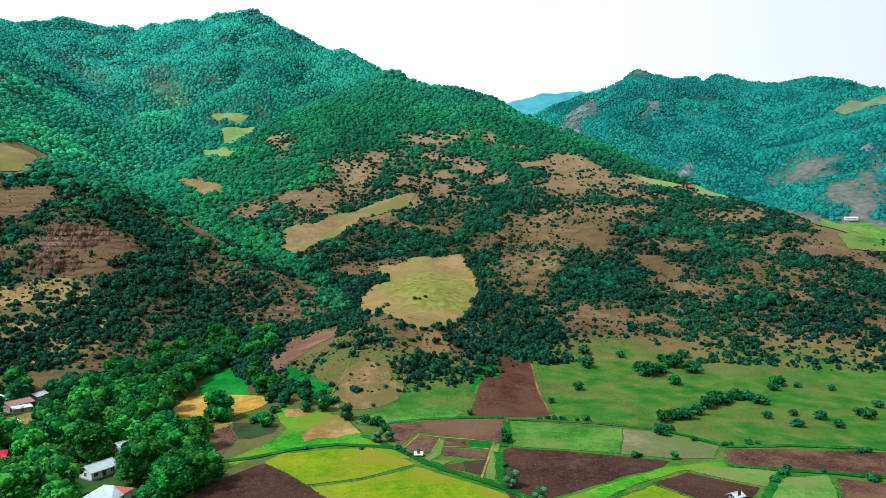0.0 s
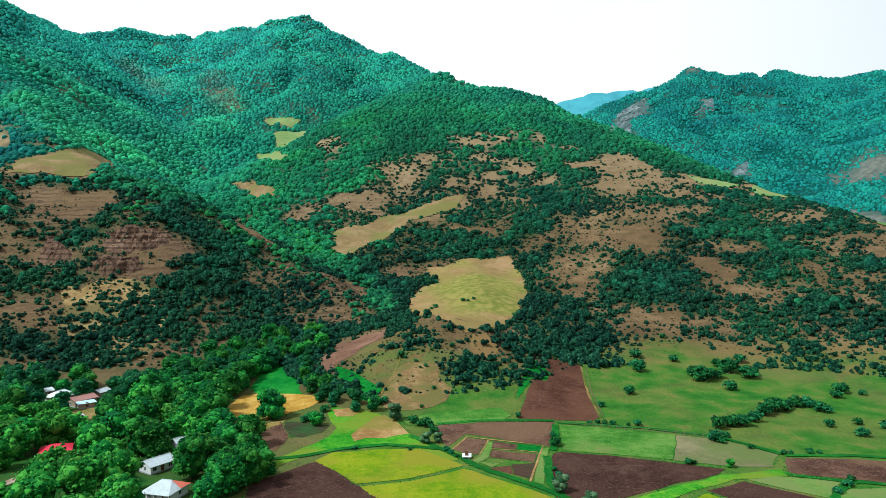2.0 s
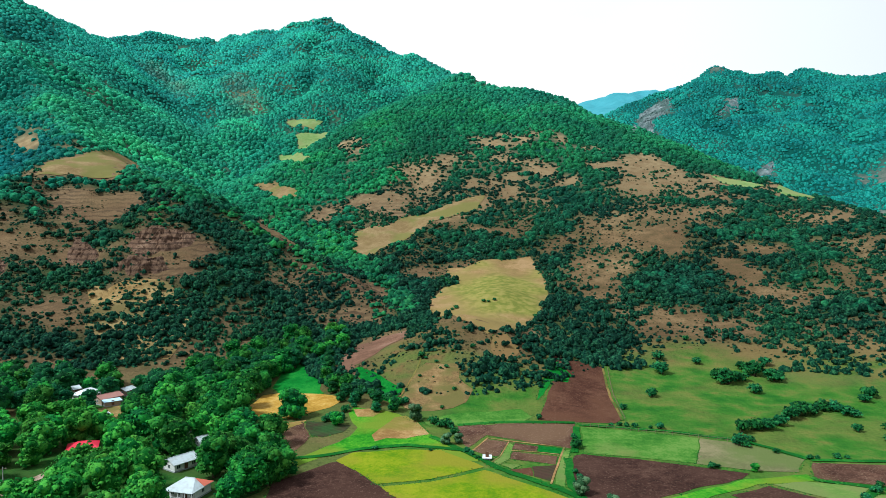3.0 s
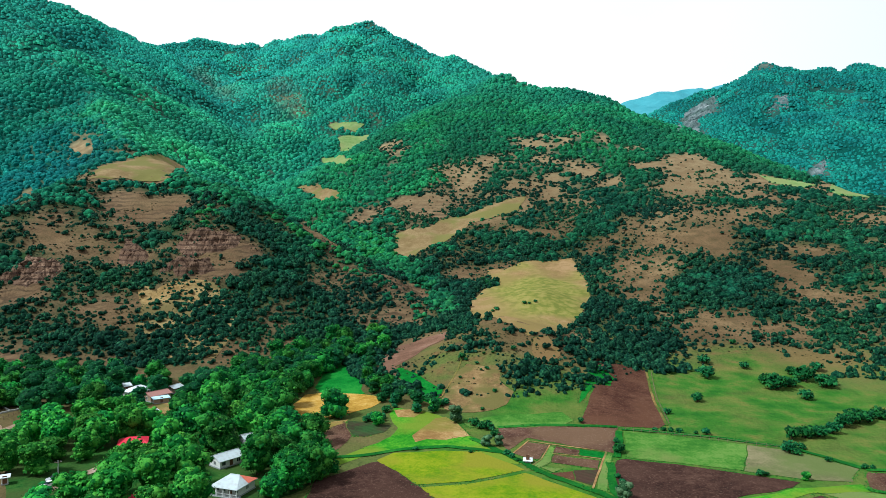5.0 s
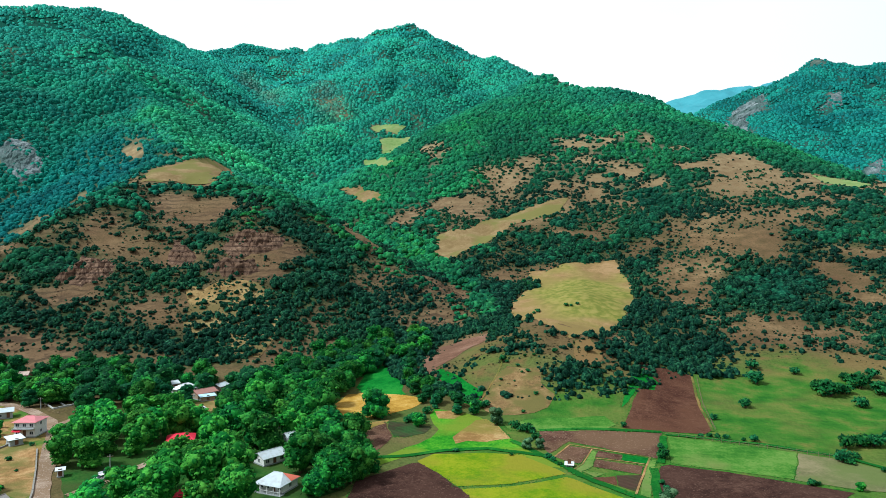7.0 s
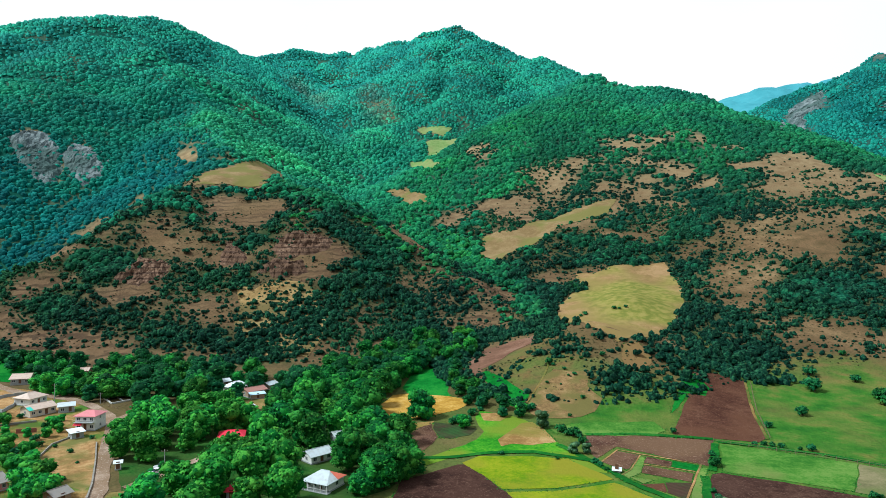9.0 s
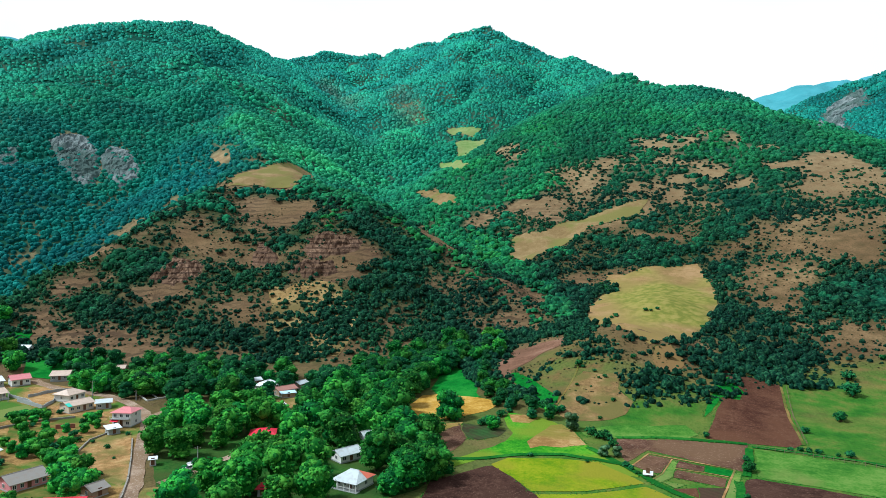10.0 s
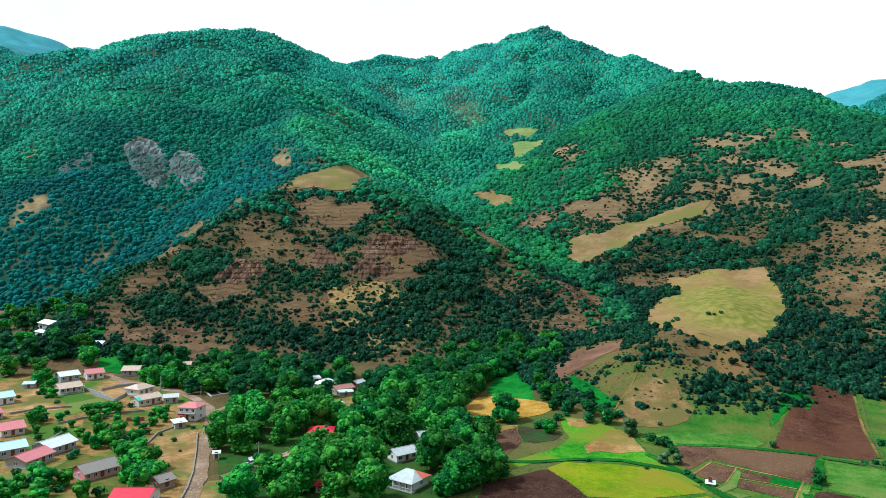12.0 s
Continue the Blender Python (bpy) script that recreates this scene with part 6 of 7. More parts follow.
house("house", "white house with a tan hipped roof", -230.9, 206.3, 91, 7.8, 8, 3.0, 1.5, "hip", R_TAN, W_WHITE, 3)
cream_house = house("house", "long cream house with a pale tan roof and one teal corner", -214.6, 193.7, 76, 9.3, 7, 2.8, 1.2, "gable", R_TAN, W_CREAM, 4)
bm = bmesh.new()
slab(bm, (-5.25, -.62, 2.72), (-3.6, -.62, 2.72), (-3.6, 1.9, 3.62), (-5.25, 1.9, 3.62), .04)
part("roof_patch", bm, R_TEAL, cream_house, "bright teal sheet on a roof corner")
house("shed", "flat grey shed beside the road", -209.3, 199.0, 45, 5.1, 5, 2.3, 0.4, "shed", R_GREY, W_GREY, 2)
two_storey = house("house", "two-storey white house with a faded pink roof", -182.9, 181.6, 14, 6.8, 6.8, 5.0, 1.1, "hip", R_PINK, W_WHITE, 3)
bm = bmesh.new()
slab(bm, (-3.3, -1.9, 2.2), (-.5, -1.9, 2.2), (-.5, -.06, 2.8), (-3.3, -.06, 2.8), .08)
part("awning", bm, R_RED, two_storey, "crimson sheet awning over the entrance")
bm = bmesh.new()
box(bm, -3.4, -1.5, 2.85, 3.4, -.02, 3.0)
balcony = part("balcony", bm, CONCRETE, two_storey)
bm = bmesh.new()
box(bm, -3.4, -1.5, 3.8, 3.4, -1.44, 3.87)
for k in range(18):
    box(bm, -3.4 + k * .4 - .02 * (k == 17), -1.49, 3.0, -3.36 + k * .4 - .02 * (k == 17), -1.45, 3.8)
part("railing", bm, FRAME, balcony)
house("shed", "small grey shed below the tall house", -177.9, 173.7, 61, 3.6, 4, 1.9, 0.4, "shed", R_WHITE, W_GREY, 1)
house("house", "house with faded pink roof", -247.4, 152.5, 86, 7.3, 7.5, 2.4, 1.5, "gable", R_PINK, W_CREAM, 3)
house("house", "tan house with a faded pink gable roof", -221.6, 143.5, 69, 6.7, 8.5, 2.4, 1.6, "gable", R_PINK, W_CREAM, 3)
house("house", "long grey house with pale blue-white roof", -199.4, 127.7, 68, 9.4, 7, 2.7, 1.3, "gable", R_BLUE, W_GREY, 4)
house("house", "grey block house with pale sheet roof", -190.4, 138.8, 94, 9.1, 7.5, 2.4, 1.5, "gable", R_WHITE, W_GREY, 4)
house("house", "low house with a pink-red sheet roof", -185.4, 128.0, 99, 9.4, 7.5, 2.3, 1.3, "gable", R_PINK, W_GREY, 4)
house("house", "long pink-walled house with weathered grey roof", -159.6, 128.0, 77, 9.1, 7.5, 2.3, 1.5, "gable", R_DARK, W_PINK, 5)
house("house", "house under a bright crimson roof", -134.1, 114.4, 25, 8.9, 8.5, 2.4, 1.6, "gable", R_RED, W_WHITE, 4)
house("hut", "dark timber hut with patched white roof", -137.6, 129.9, 79, 4.1, 5, 2.0, 1.0, "gable", R_DARK, W_MUD, 1)
house("shed", "tan-roofed hut among riverside trees", -251.4, 247.5, 31, 5.4, 5, 2.2, 1.0, "gable", R_TAN, W_MUD, 1)
house("house", "far farmhouse on green fields behind a ridge", 557.0, 907.6, -12, 16.0, 7.5, 2.4, 1.7, "gable", R_WHITE, W_WHITE, 2)
house("shed", "shabby field hut patched with sheeting", -7.1, 191.6, 0, 1.5, 1.6, .8, 0.3, "gable", R_WHITE, W_MUD, 1)
house("shed", "low farm shed behind a stand of trees", -120.1, 271.7, -6, 7.8, 4, 2.0, 0.6, "shed", R_RUST, W_MUD, 1)
house("stack", "small white sheeted stack beside a field", 72.6, 161.6, 26, 2.4, 2, 0.8, 0.5, "gable", R_GREY, W_GREY, 1)
house("shed", "small white sheet shed beside the road", -142.5, 153.1, 40, 1.4, 1.6, 1.8, 0.2, "shed", R_WHITE, W_WHITE, 1)
FOOTPRINTS += [(-154 + 2.9 * k, 240 - 4.2 * k, 6.5) for k in (1, 2, 3)]      # kept open between the barns and the camera
FOOTPRINTS.append((-130.1, 153.8, 6))
FOOTPRINTS.append((-126.3, 147.6, 7))
FOOTPRINTS.append((-131.8, 158.1, 5))
FOOTPRINTS.append((-128.7, 155.6, 5))
FOOTPRINTS.append((-125.5, 144.5, 7))
FOOTPRINTS.append((-125.7, 162.1, 5))
FOOTPRINTS.append((-227.5, 210.6, 4))
FOOTPRINTS.append((-122.9, 150.8, 7))
FOOTPRINTS.append((-202.1, 218.5, 7))
FOOTPRINTS.append((-194.5, 208.7, 7))
FOOTPRINTS.append((-143.8, 153.6, 4))
FOOTPRINTS.append((-122.1, 142.7, 7))
FOOTPRINTS.append((-121.3, 145.5, 6))
FOOTPRINTS.append((-121.8, 139.1, 6))
FOOTPRINTS += [(-147, 226, 6), (-141, 219, 6), (-134, 212, 5.5), (-126, 172, 6), (-121.5, 160, 6.5), (-117, 152, 6), (-133, 148, 4), (-120, 147, 5), (-125, 180, 7), (-119, 175, 6)]      # yard and grass among the groves, and sight lines from the camera

# ---- groves, hedges and single trees ----
grove(TREES, [(-167, 186), (-172, 206), (-158, 226), (-138, 204), (-126, 176), (-133, 166), (-132, 151), (-128, 138), (-152, 163)], 8.2, (0.8, 1.2), 1)
grove(DEEP_TREES + TREES[:1], [(-146, 209), (-141, 234), (-112, 258), (-88, 222), (-87, 201), (-72, 188), (-61, 174), (-63, 161), (-71, 162), (-100, 182), (-108, 178)], 8.6, (0.75, 1.25), 2)
grove(TREES, [(-118, 145), (-118, 168), (-105, 174), (-88, 164), (-86, 154), (-76, 142), (-113, 124), (-118, 136)], 8.4, (0.8, 1.2), 3)
grove(DARK_TREES + DEEP_TREES[:1], [(-307, 251), (-257, 254), (-188, 268), (-160, 270), (-125, 289), (-116, 267), (-145, 240), (-162, 232), (-191, 210), (-230, 218), (-255, 229)], 7.0, (0.75, 1.15), 4)
grove(TREES, [(-251, 223), (-230, 218), (-223, 221), (-189, 208), (-207, 228), (-240, 237)], 6.0, (0.8, 1.1), 5)
grove(DARK_TREES + TREES[:2], [(-416, 255), (-376, 255), (-312, 250), (-296, 232), (-308, 209), (-326, 200)], 12, (0.8, 1.2), 6)
grove(DARK_TREES + TREES[:2], [(-589, 361), (-580, 393), (-354, 274), (-346, 264), (-383, 259), (-480, 295)], 15, (0.8, 1.2), 7)
grove(TREES, [(-304, 206), (-299, 213), (-275, 198), (-279, 190)], 6.5, (0.5, 0.7), 8)
grove(TREES, [(-105, 252), (-105, 269), (-105, 297), (-104, 312), (-108, 318), (-112, 297), (-111, 262)], 5.2, (0.62, 0.85), 9)
grove(DARK_TREES, [(-146, 292), (-127, 306), (-102, 327), (-96, 309), (-112, 271), (-138, 277)], 7, (0.8, 1.1), 10)
grove(DARK_TREES, [(-75, 254), (-80, 279), (-80, 290), (-71, 264), (-59, 246), (-42, 236), (-42, 230), (-63, 241)], 6, (0.45, 0.7), 11)
grove(DEEP_TREES, [(-130, 240), (-111, 262), (-95, 228), (-78, 209), (-62, 174), (-79, 170), (-93, 196), (-90, 212)], 8.6, (0.75, 1.2), 12)
grove(SAPLINGS, [(-196, 153), (-195, 163), (-170, 152), (-158, 140), (-170, 139), (-181, 143)], 5, (0.9, 1.5), 13)
grove(SAPLINGS, [(-226, 172), (-223, 186), (-213, 180), (-216, 168)], 4, (0.8, 1.2), 14)
grove(TREES, [(-153, 129), (-154, 138), (-144, 133), (-138, 122)], 6, (0.7, 0.9), 15)
grove(SAPLINGS, [(-176, 109), (-172, 118), (-158, 113), (-152, 106), (-163, 100)], 4.5, (0.8, 1.4), 16)
grove(SAPLINGS, [(-166, 118), (-165, 126), (-151, 121), (-145, 111)], 6, (0.7, 1.3), 17)
grove(TREES, [(-234, 157), (-232, 163), (-225, 158), (-228, 153)], 5, (0.55, 0.7), 18)
grove(TREES, [(-127, 136), (-127, 142), (-123, 138), (-122, 132)], 5, (0.6, 0.8), 19)
grove(SAPLINGS, [(-203, 182), (-201, 190), (-188, 178), (-188, 171)], 5, (0.7, 1), 20)
grove(DEEP_TREES, [(-106, 254), (-102, 255), (-103, 308), (-110, 314), (-113, 295), (-112, 268)], 5.4, (0.75, 1), 21)
grove(DEEP_TREES + DARK_TREES[:1], [(-140, 279), (-124, 287), (-118, 307), (-109, 325), (-91, 306), (-92, 316), (-114, 341), (-125, 326), (-135, 306), (-147, 293)], 6.4, (0.85, 1.1), 22)
grove(DEEP_TREES + DARK_TREES, [(-88, 294), (-85, 300), (-70, 266), (-61, 251), (-54, 239), (-63, 246), (-75, 261)], 5.6, (0.5, 0.75), 23)
grove(DARK_TREES + TREES[:1], [(-89, 302), (-78, 302), (-87, 344), (-97, 354), (-96, 332)], 6, (0.6, 0.9), 24)
grove(DARK_TREES + DEEP_TREES[:1], [(-246, 262), (-222, 272), (-193, 276), (-181, 265), (-206, 252), (-232, 247)], 7, (0.8, 1.1), 25)
grove(SAPLINGS, [(-228, 163), (-203, 176), (-191, 167), (-191, 146), (-204, 146)], 8, (0.6, 1.1), 26)
grove(SAPLINGS, [(-233, 144), (-230, 156), (-216, 148), (-209, 131)], 9, (0.6, 1.1), 27)
grove(SAPLINGS, [(-285, 193), (-266, 190), (-251, 184), (-273, 187)], 5, (0.7, 1.1), 28)
plant(DEEP_TREES[0], -68.7, 156.3, 0.85, random.Random(700))
plant(DEEP_TREES[1], -66.0, 161.9, 0.92, random.Random(701))
plant(DEEP_TREES[2], -63.4, 166.7, 0.99, random.Random(702))
plant(DEEP_TREES[0], -62.1, 172.8, 1.06, random.Random(703))
plant(DEEP_TREES[1], -71.5, 168.6, 0.85, random.Random(704))
plant(DEEP_TREES[2], -68.9, 175.7, 0.92, random.Random(705))
plant(DEEP_TREES[0], -67.1, 181.7, 0.99, random.Random(706))
plant(DEEP_TREES[0], -77.4, 228.6, 1.2, random.Random(392))
plant(WILLOW, -33.2, 226.7, 1.0, random.Random(613))
plant(WILLOW, -20.4, 204.9, 0.7, random.Random(668))
plant(WILLOW, -16.6, 206.0, 0.6, random.Random(690))
plant(WILLOW, 17.5, 168.5, 0.8, random.Random(905))
plant(WILLOW, 23.3, 158.6, 0.7, random.Random(955))
plant(TREES[0], -42.2, 235.5, 0.5, random.Random(575))
plant(TREES[2], -59.1, 219.4, 0.55, random.Random(470))
plant(SAPLINGS[0], 66.8, 190.6, 0.6, random.Random(1192))
plant(DARK_TREES[0], -61.2, 223.6, 0.5, random.Random(465))
bushes([(91.6, 293.8, 5.8), (97.2, 297.8, 4.2), (90, 302.2, 4), (106.2, 305.6, 5.4), (115.1, 319.5, 3.8), (112, 298.6, 4.8), (115.4, 300.8, 3.5), (97.6, 280.6, 3.5), (103.1, 313.9, 3.5)],
       "dark green bush in open pasture")
bushes([(76, 229.5, 3.5), (80.6, 231.6, 4), (85.1, 233, 3.7), (91, 237.9, 3.2), (97.8, 245.9, 3.8), (102.9, 251.2, 4.2), (108.8, 253.4, 3.5), (114.5, 258.9, 4.2), (118.4, 258.8, 3.8), (119.5, 253.1, 3.5), (121.6, 250.7, 2.6), (70.1, 214.5, 2.9), (72.1, 213.3, 2.1), (75.5, 219.5, 1.9)],
       "dark hedge bush along a pasture slope")
bushes([(55.9, 271.9, 3.2), (67, 305.7, 4.8), (69.1, 325.6, 3.5), (85.6, 320.8, 2.6), (89, 351.5, 2.1), (78.5, 207.5, 1.3), (114.4, 232.5, 2.4), (119.4, 222.3, 2.6), (124.5, 235.7, 2.1), (134.5, 270.2, 2.9), (140.5, 276.2, 3.8), (146.5, 273.3, 2.1), (157.7, 268.4, 2.2), (132.6, 222.1, 2.6), (131.7, 230.7, 2.6), (149.3, 231.9, 3.2), (148.5, 235.3, 2.4), (161.4, 245.8, 2.4)],
       "lone dark bush on green pasture")
bushes([(33.8, 230.6, 1.2), (36.4, 230.7, 1.4), (38.8, 230.8, 1.5), (41.1, 230.2, 1.5), (50, 229.7, 1.8), (46.5, 229.6, 1.1), (41.4, 252.8, 1.8), (19.6, 205.5, 2.2), (19.6, 215.5, 1.5), (9.3, 235, 1.5), (55.8, 192.4, 1.6), (57.2, 192.4, 1.1), (86.5, 203.1, 1.5), (88.8, 203.6, 1.2), (95, 204.7, 1.5), (97.7, 204.7, 1.1), (124.2, 196.6, 1.8), (126.8, 196.6, 1.5), (91.9, 178.1, 2), (87.2, 173.2, 1.6), (94.9, 182.4, 1.5), (103.9, 180.2, 1.2), (113, 174, 2), (114.2, 174, 1.5)],
       "low hedge bush along a field edge")
bushes([(-38.4, 279.8, 2.2), (-36.5, 278.3, 1.2), (-31.6, 275.7, 1.1), (-25.7, 284.8, 1), (-29.5, 283.4, 1), (-37, 264.7, 0.9), (-22, 255.2, 1.2), (-29.2, 271.1, 0.9), (-31.4, 264.2, 0.7), (-25.4, 239.8, 1.1), (-26.9, 272.1, 1.2), (-17.5, 290.7, 1.6), (-31.1, 373.3, 2), (-33.5, 371.6, 1.6)],
       "small bush on the knoll's dry slope")
bushes([(-15.8, 378.6, 1.7), (-13.6, 378.6, 1.3), (-10.4, 380.8, 1.5), (-44.3, 447.5, 2.8), (-48.4, 457.3, 2.4), (-41.2, 442.8, 2), (-8.1, 497.8, 1.2), (12.8, 366.7, 1.6)],
       "bush in the terrace meadow")
bushes([(-237.5, 160.7, 2.4), (-233.1, 161, 2.6), (-230.3, 160.6, 2), (-231.5, 169.8, 1.6), (-231, 176.6, 2), (-228.8, 178.6, 2.2), (-226.2, 180.7, 2.4), (-224.1, 183.6, 2), (-223.2, 185.9, 1.8), (-219.1, 187.7, 1.6), (-251, 180.5, 1.6), (-272.6, 187, 1.6), (-263.5, 184.5, 1.5), (-212.8, 171.9, 1.4), (-198.7, 179.8, 1.8), (-198.1, 184.5, 1.6), (-189.1, 167.4, 2), (-182.3, 163, 1.6), (-182.3, 135.5, 2), (-183.7, 138.5, 1.6), (-182.9, 119, 1.8), (-170.3, 115.3, 2.2), (-176.3, 112.4, 2), (-160.7, 116.3, 1.8), (-148.7, 117.6, 2.2), (-165.5, 143.4, 2.4)],
       "leafy garden bush between village houses")
bushes([(-168.1, 161.1, 1.2), (-176.8, 164.1, 1), (-158, 154.1, 0.8), (-150.8, 142.4, 1), (-173.1, 174.8, 1), (-175, 153.8, 2.2), (-182.2, 154.5, 2.4), (-181.3, 149.6, 2), (-191.3, 154.5, 1.8), (-174.8, 146.2, 2.2), (-184.7, 146.7, 1.6), (-283.3, 181.9, 1.4), (-274.1, 179.5, 1.2), (-199.3, 141.4, 1.8), (-209.4, 143.6, 1.6), (-210.6, 154.1, 1.4), (-161.2, 143.7, 2.4), (-157.3, 137.2, 2.2), (-160.6, 145.7, 1.6)],
       "ragged bush beside a dry plot")
bushes([(-24.5, 198, 0.9), (-11.6, 195.5, 1.2), (-13.4, 198.1, 1.4), (-9.8, 193, 1), (-41.5, 198, 1.2), (-58.7, 225.1, 1.6), (-64.1, 223.8, 1.8), (17.9, 179.4, 1.3), (17.5, 183.8, 1.1), (16.4, 175.2, 1)],
       "dark bush on the sloping stream bank")
bushes([(-57.4, 253.2, 1.9), (-54.1, 250.8, 1.6), (-52.5, 248.2, 1.8), (-49.7, 246.2, 2.0), (-46.7, 246.5, 2.2), (-45.4, 244.4, 2.5), (-42.6, 242.9, 2.2), (-41.1, 241.3, 2.2), (-39.0, 242.2, 2.5), (-26.8, 224.2, 2.5), (-24.2, 221.9, 1.9), (-22.1, 221.6, 2.5), (-20.0, 220.9, 1.6), (-18.5, 215.9, 2.0), (-64.9, 266.6, 2.1), (-61.7, 261.0, 2.1), (-57.6, 254.6, 2.3), (-53.8, 250.1, 2.6), (-62.4, 224.6, 2.4), (-59.9, 227.2, 2.1), (-59.6, 234.6, 2.4), (-58.1, 239.0, 1.6)],
       "leafy streamside bush between the fields")
for ob in SPARE:
    for o in (*ob.children_recursive, ob):
        bpy.data.objects.remove(o)

# ---- walls, fences, poles and cars ----
FOUNDATION = plain_material("raw_concrete", (.50, .50, .47), .95)
BRICK_RED = plain_material("raw_brick", (.26, .11, .08), .95)
CAR_WHITE, CAR_SILVER = plain_material("white_car_paint", (.78, .78, .78), .3), plain_material("silver_car_paint", (.45, .46, .48), .3)
RUBBER, CHROME = plain_material("tyre_rubber", (.02, .02, .02), .9), plain_material("wheel_metal", (.5, .5, .5), .35)
LAMP_GLASS, LAMP_RED = plain_material("headlight_glass", (.7, .7, .7), .1), plain_material("tail_light_glass", (.4, .02, .02), .2)


def wall_line(name, label, line, tall, thick, mat):
    """A wall along a line, stepped and uneven, of separate rough blocks."""
    rnd = random.Random(len(line) * 7 + int(line[0][0]))
    wall = new(name)
    bm = bmesh.new()
    top = bmesh.new()
    for (x0, y0), (x1, y1) in zip(line, line[1:]):
        d = math.hypot(x1 - x0, y1 - y0)
        k = max(1, int(d / 1.6))
        turn = Euler((0, 0, math.atan2(y1 - y0, x1 - x0))).to_matrix()
        for i in range(k):
            s = (i + .5) / k
            x, y = x0 + (x1 - x0) * s, y0 + (y1 - y0) * s
            z, h = float(ground_z(x, y)), tall * rnd.uniform(.85, 1.1)
            for b, z0, z1, w, n in ((bm, -.5, h, thick, d / k), (top, h, h + .12, thick * 1.15, d / k * .96)):
                first = len(b.verts)
                box(b, -n / 2, -w / 2, z0, n / 2, w / 2, z1)
                b.verts.ensure_lookup_table()
                for v in b.verts[first:]:
                    v.co = turn @ v.co + Vector((x + rnd.uniform(-.03, .03), y + rnd.uniform(-.03, .03), z))
    part("masonry", bm, mat, wall)
    part("coping", top, mat, wall)
    return tagged(wall, label, "wall")


def fence(label, line):
    base = new("fence")
    post = bmesh.new()
    tube(post, (0, 0, -.4), (0, 0, 1.3), .07, .05, 6)
    me = bpy.data.meshes.new("post")
    post.to_mesh(me)
    post.free()
    me.materials.append(TIMBER)
    rails = bmesh.new()
    for (x0, y0), (x1, y1) in zip(line, line[1:]):
        k = max(1, int(math.hypot(x1 - x0, y1 - y0) / 2.6))
        pts = [(x0 + (x1 - x0) * i / k, y0 + (y1 - y0) * i / k) for i in range(k + 1)]
        pts = [Vector((x, y, float(ground_z(x, y)))) for x, y in pts]
        for p in pts[:-1]:
            share("post", me, base, Matrix.Translation(p))
        for a, b in zip(pts, pts[1:]):
            for h in (.55, 1.05):
                tube(rails, a + Vector((0, 0, h)), b + Vector((0, 0, h)), .035, .035, 4)
    part("rails", rails, TIMBER, base)
    return tagged(base, label, "fence")


def utility_pole(x, y, tall):
    base = new("utility_pole")
    base.matrix_basis = pose(x, y, float(ground_z(x, y)), 0, 0, 35)
    bm = bmesh.new()
    tube(bm, (0, 0, -.6), (0, 0, tall), .16, .10, 8)
    part("pole", bm, CONCRETE, base)
    bm = bmesh.new()
    box(bm, -.8, -.06, tall - .6, .8, .06, tall - .48)
    arm = part("crossarm", bm, TIMBER, base)
    for k in (-.7, 0, .7):
        bm = bmesh.new()
        tube(bm, (k, 0, tall - .48), (k, 0, tall - .28), .05, .035, 6)
        part("insulator", bm, FRAME, arm)
    return tagged(base, "grey concrete utility pole with a crossarm", "pole", "utility poles")


def car(x, y, turn, paint, label):
    base = new("car")
    base.matrix_basis = pose(x, y, float(ground_z(x, y)) + .05, 0, 0, turn)
    profile = [(-2.1, .35), (-2.1, .75), (-1.95, .88), (-1.1, .95), (1.7, .98), (2.1, .9), (2.15, .55), (2.1, .35)]
    cabin = [(-1.05, .95), (-.45, 1.42), (.85, 1.45), (1.55, .98)]
    for name, prof, w0, w1, mat in (("body", profile, .84, .82, paint), ("cabin", cabin, .76, .66, GLASS)):
        bm = bmesh.new()
        lo = [bm.verts.new((px_, -w0 if i < 1 or i == len(prof) - 1 else -w1, pz)) for i, (px_, pz) in enumerate(prof)]
        hi = [bm.verts.new((px_, w0 if i < 1 or i == len(prof) - 1 else w1, pz)) for i, (px_, pz) in enumerate(prof)]
        bm.faces.new(lo)
        bm.faces.new(hi[::-1])
        for i in range(len(prof)):
            j = (i + 1) % len(prof)
            bm.faces.new((lo[j], lo[i], hi[i], hi[j]))
        bmesh.ops.recalc_face_normals(bm, faces=bm.faces[:])
        bmesh.ops.bevel(bm, geom=bm.edges[:], offset=.05, segments=2, affect="EDGES")
        part(name, bm, mat, base, smooth=False)
    bm = bmesh.new()
    box(bm, -.42, -.64, 1.43, .83, .64, 1.49)
    part("roof", bm, paint, base)
    for wx in (-1.3, 1.3):
        for wy in (-.8, .8):
            bm = bmesh.new()
            tube(bm, (wx, wy - .1, .31), (wx, wy + .1, .31), .31, .31, 14)
            wheel = part("wheel", bm, RUBBER, base)
            bm = bmesh.new()
            tube(bm, (wx, wy - .11, .31), (wx, wy + .11, .31), .17, .17, 10)
            part("rim", bm, CHROME, wheel)
    for wy in (-.6, .6):
        bm = bmesh.new()
        box(bm, -2.14, wy - .18, .6, -2.05, wy + .18, .74)
        part("headlight", bm, LAMP_GLASS, base)
        bm = bmesh.new()
        box(bm, 2.08, wy - .15, .68, 2.17, wy + .15, .84)
        part("tail_light", bm, LAMP_RED, base)
    return tagged(base, label, "car", "parked cars")

# ---- walls, fences, poles, cars ----
wall_line("stone_wall", "rough stone wall along the village road", [(-167.8, 171.2), (-153.5, 156.2), (-139.9, 141.2), (-132.2, 131.5), (-126.9, 123.8)], 0.5, 0.35, STONE)
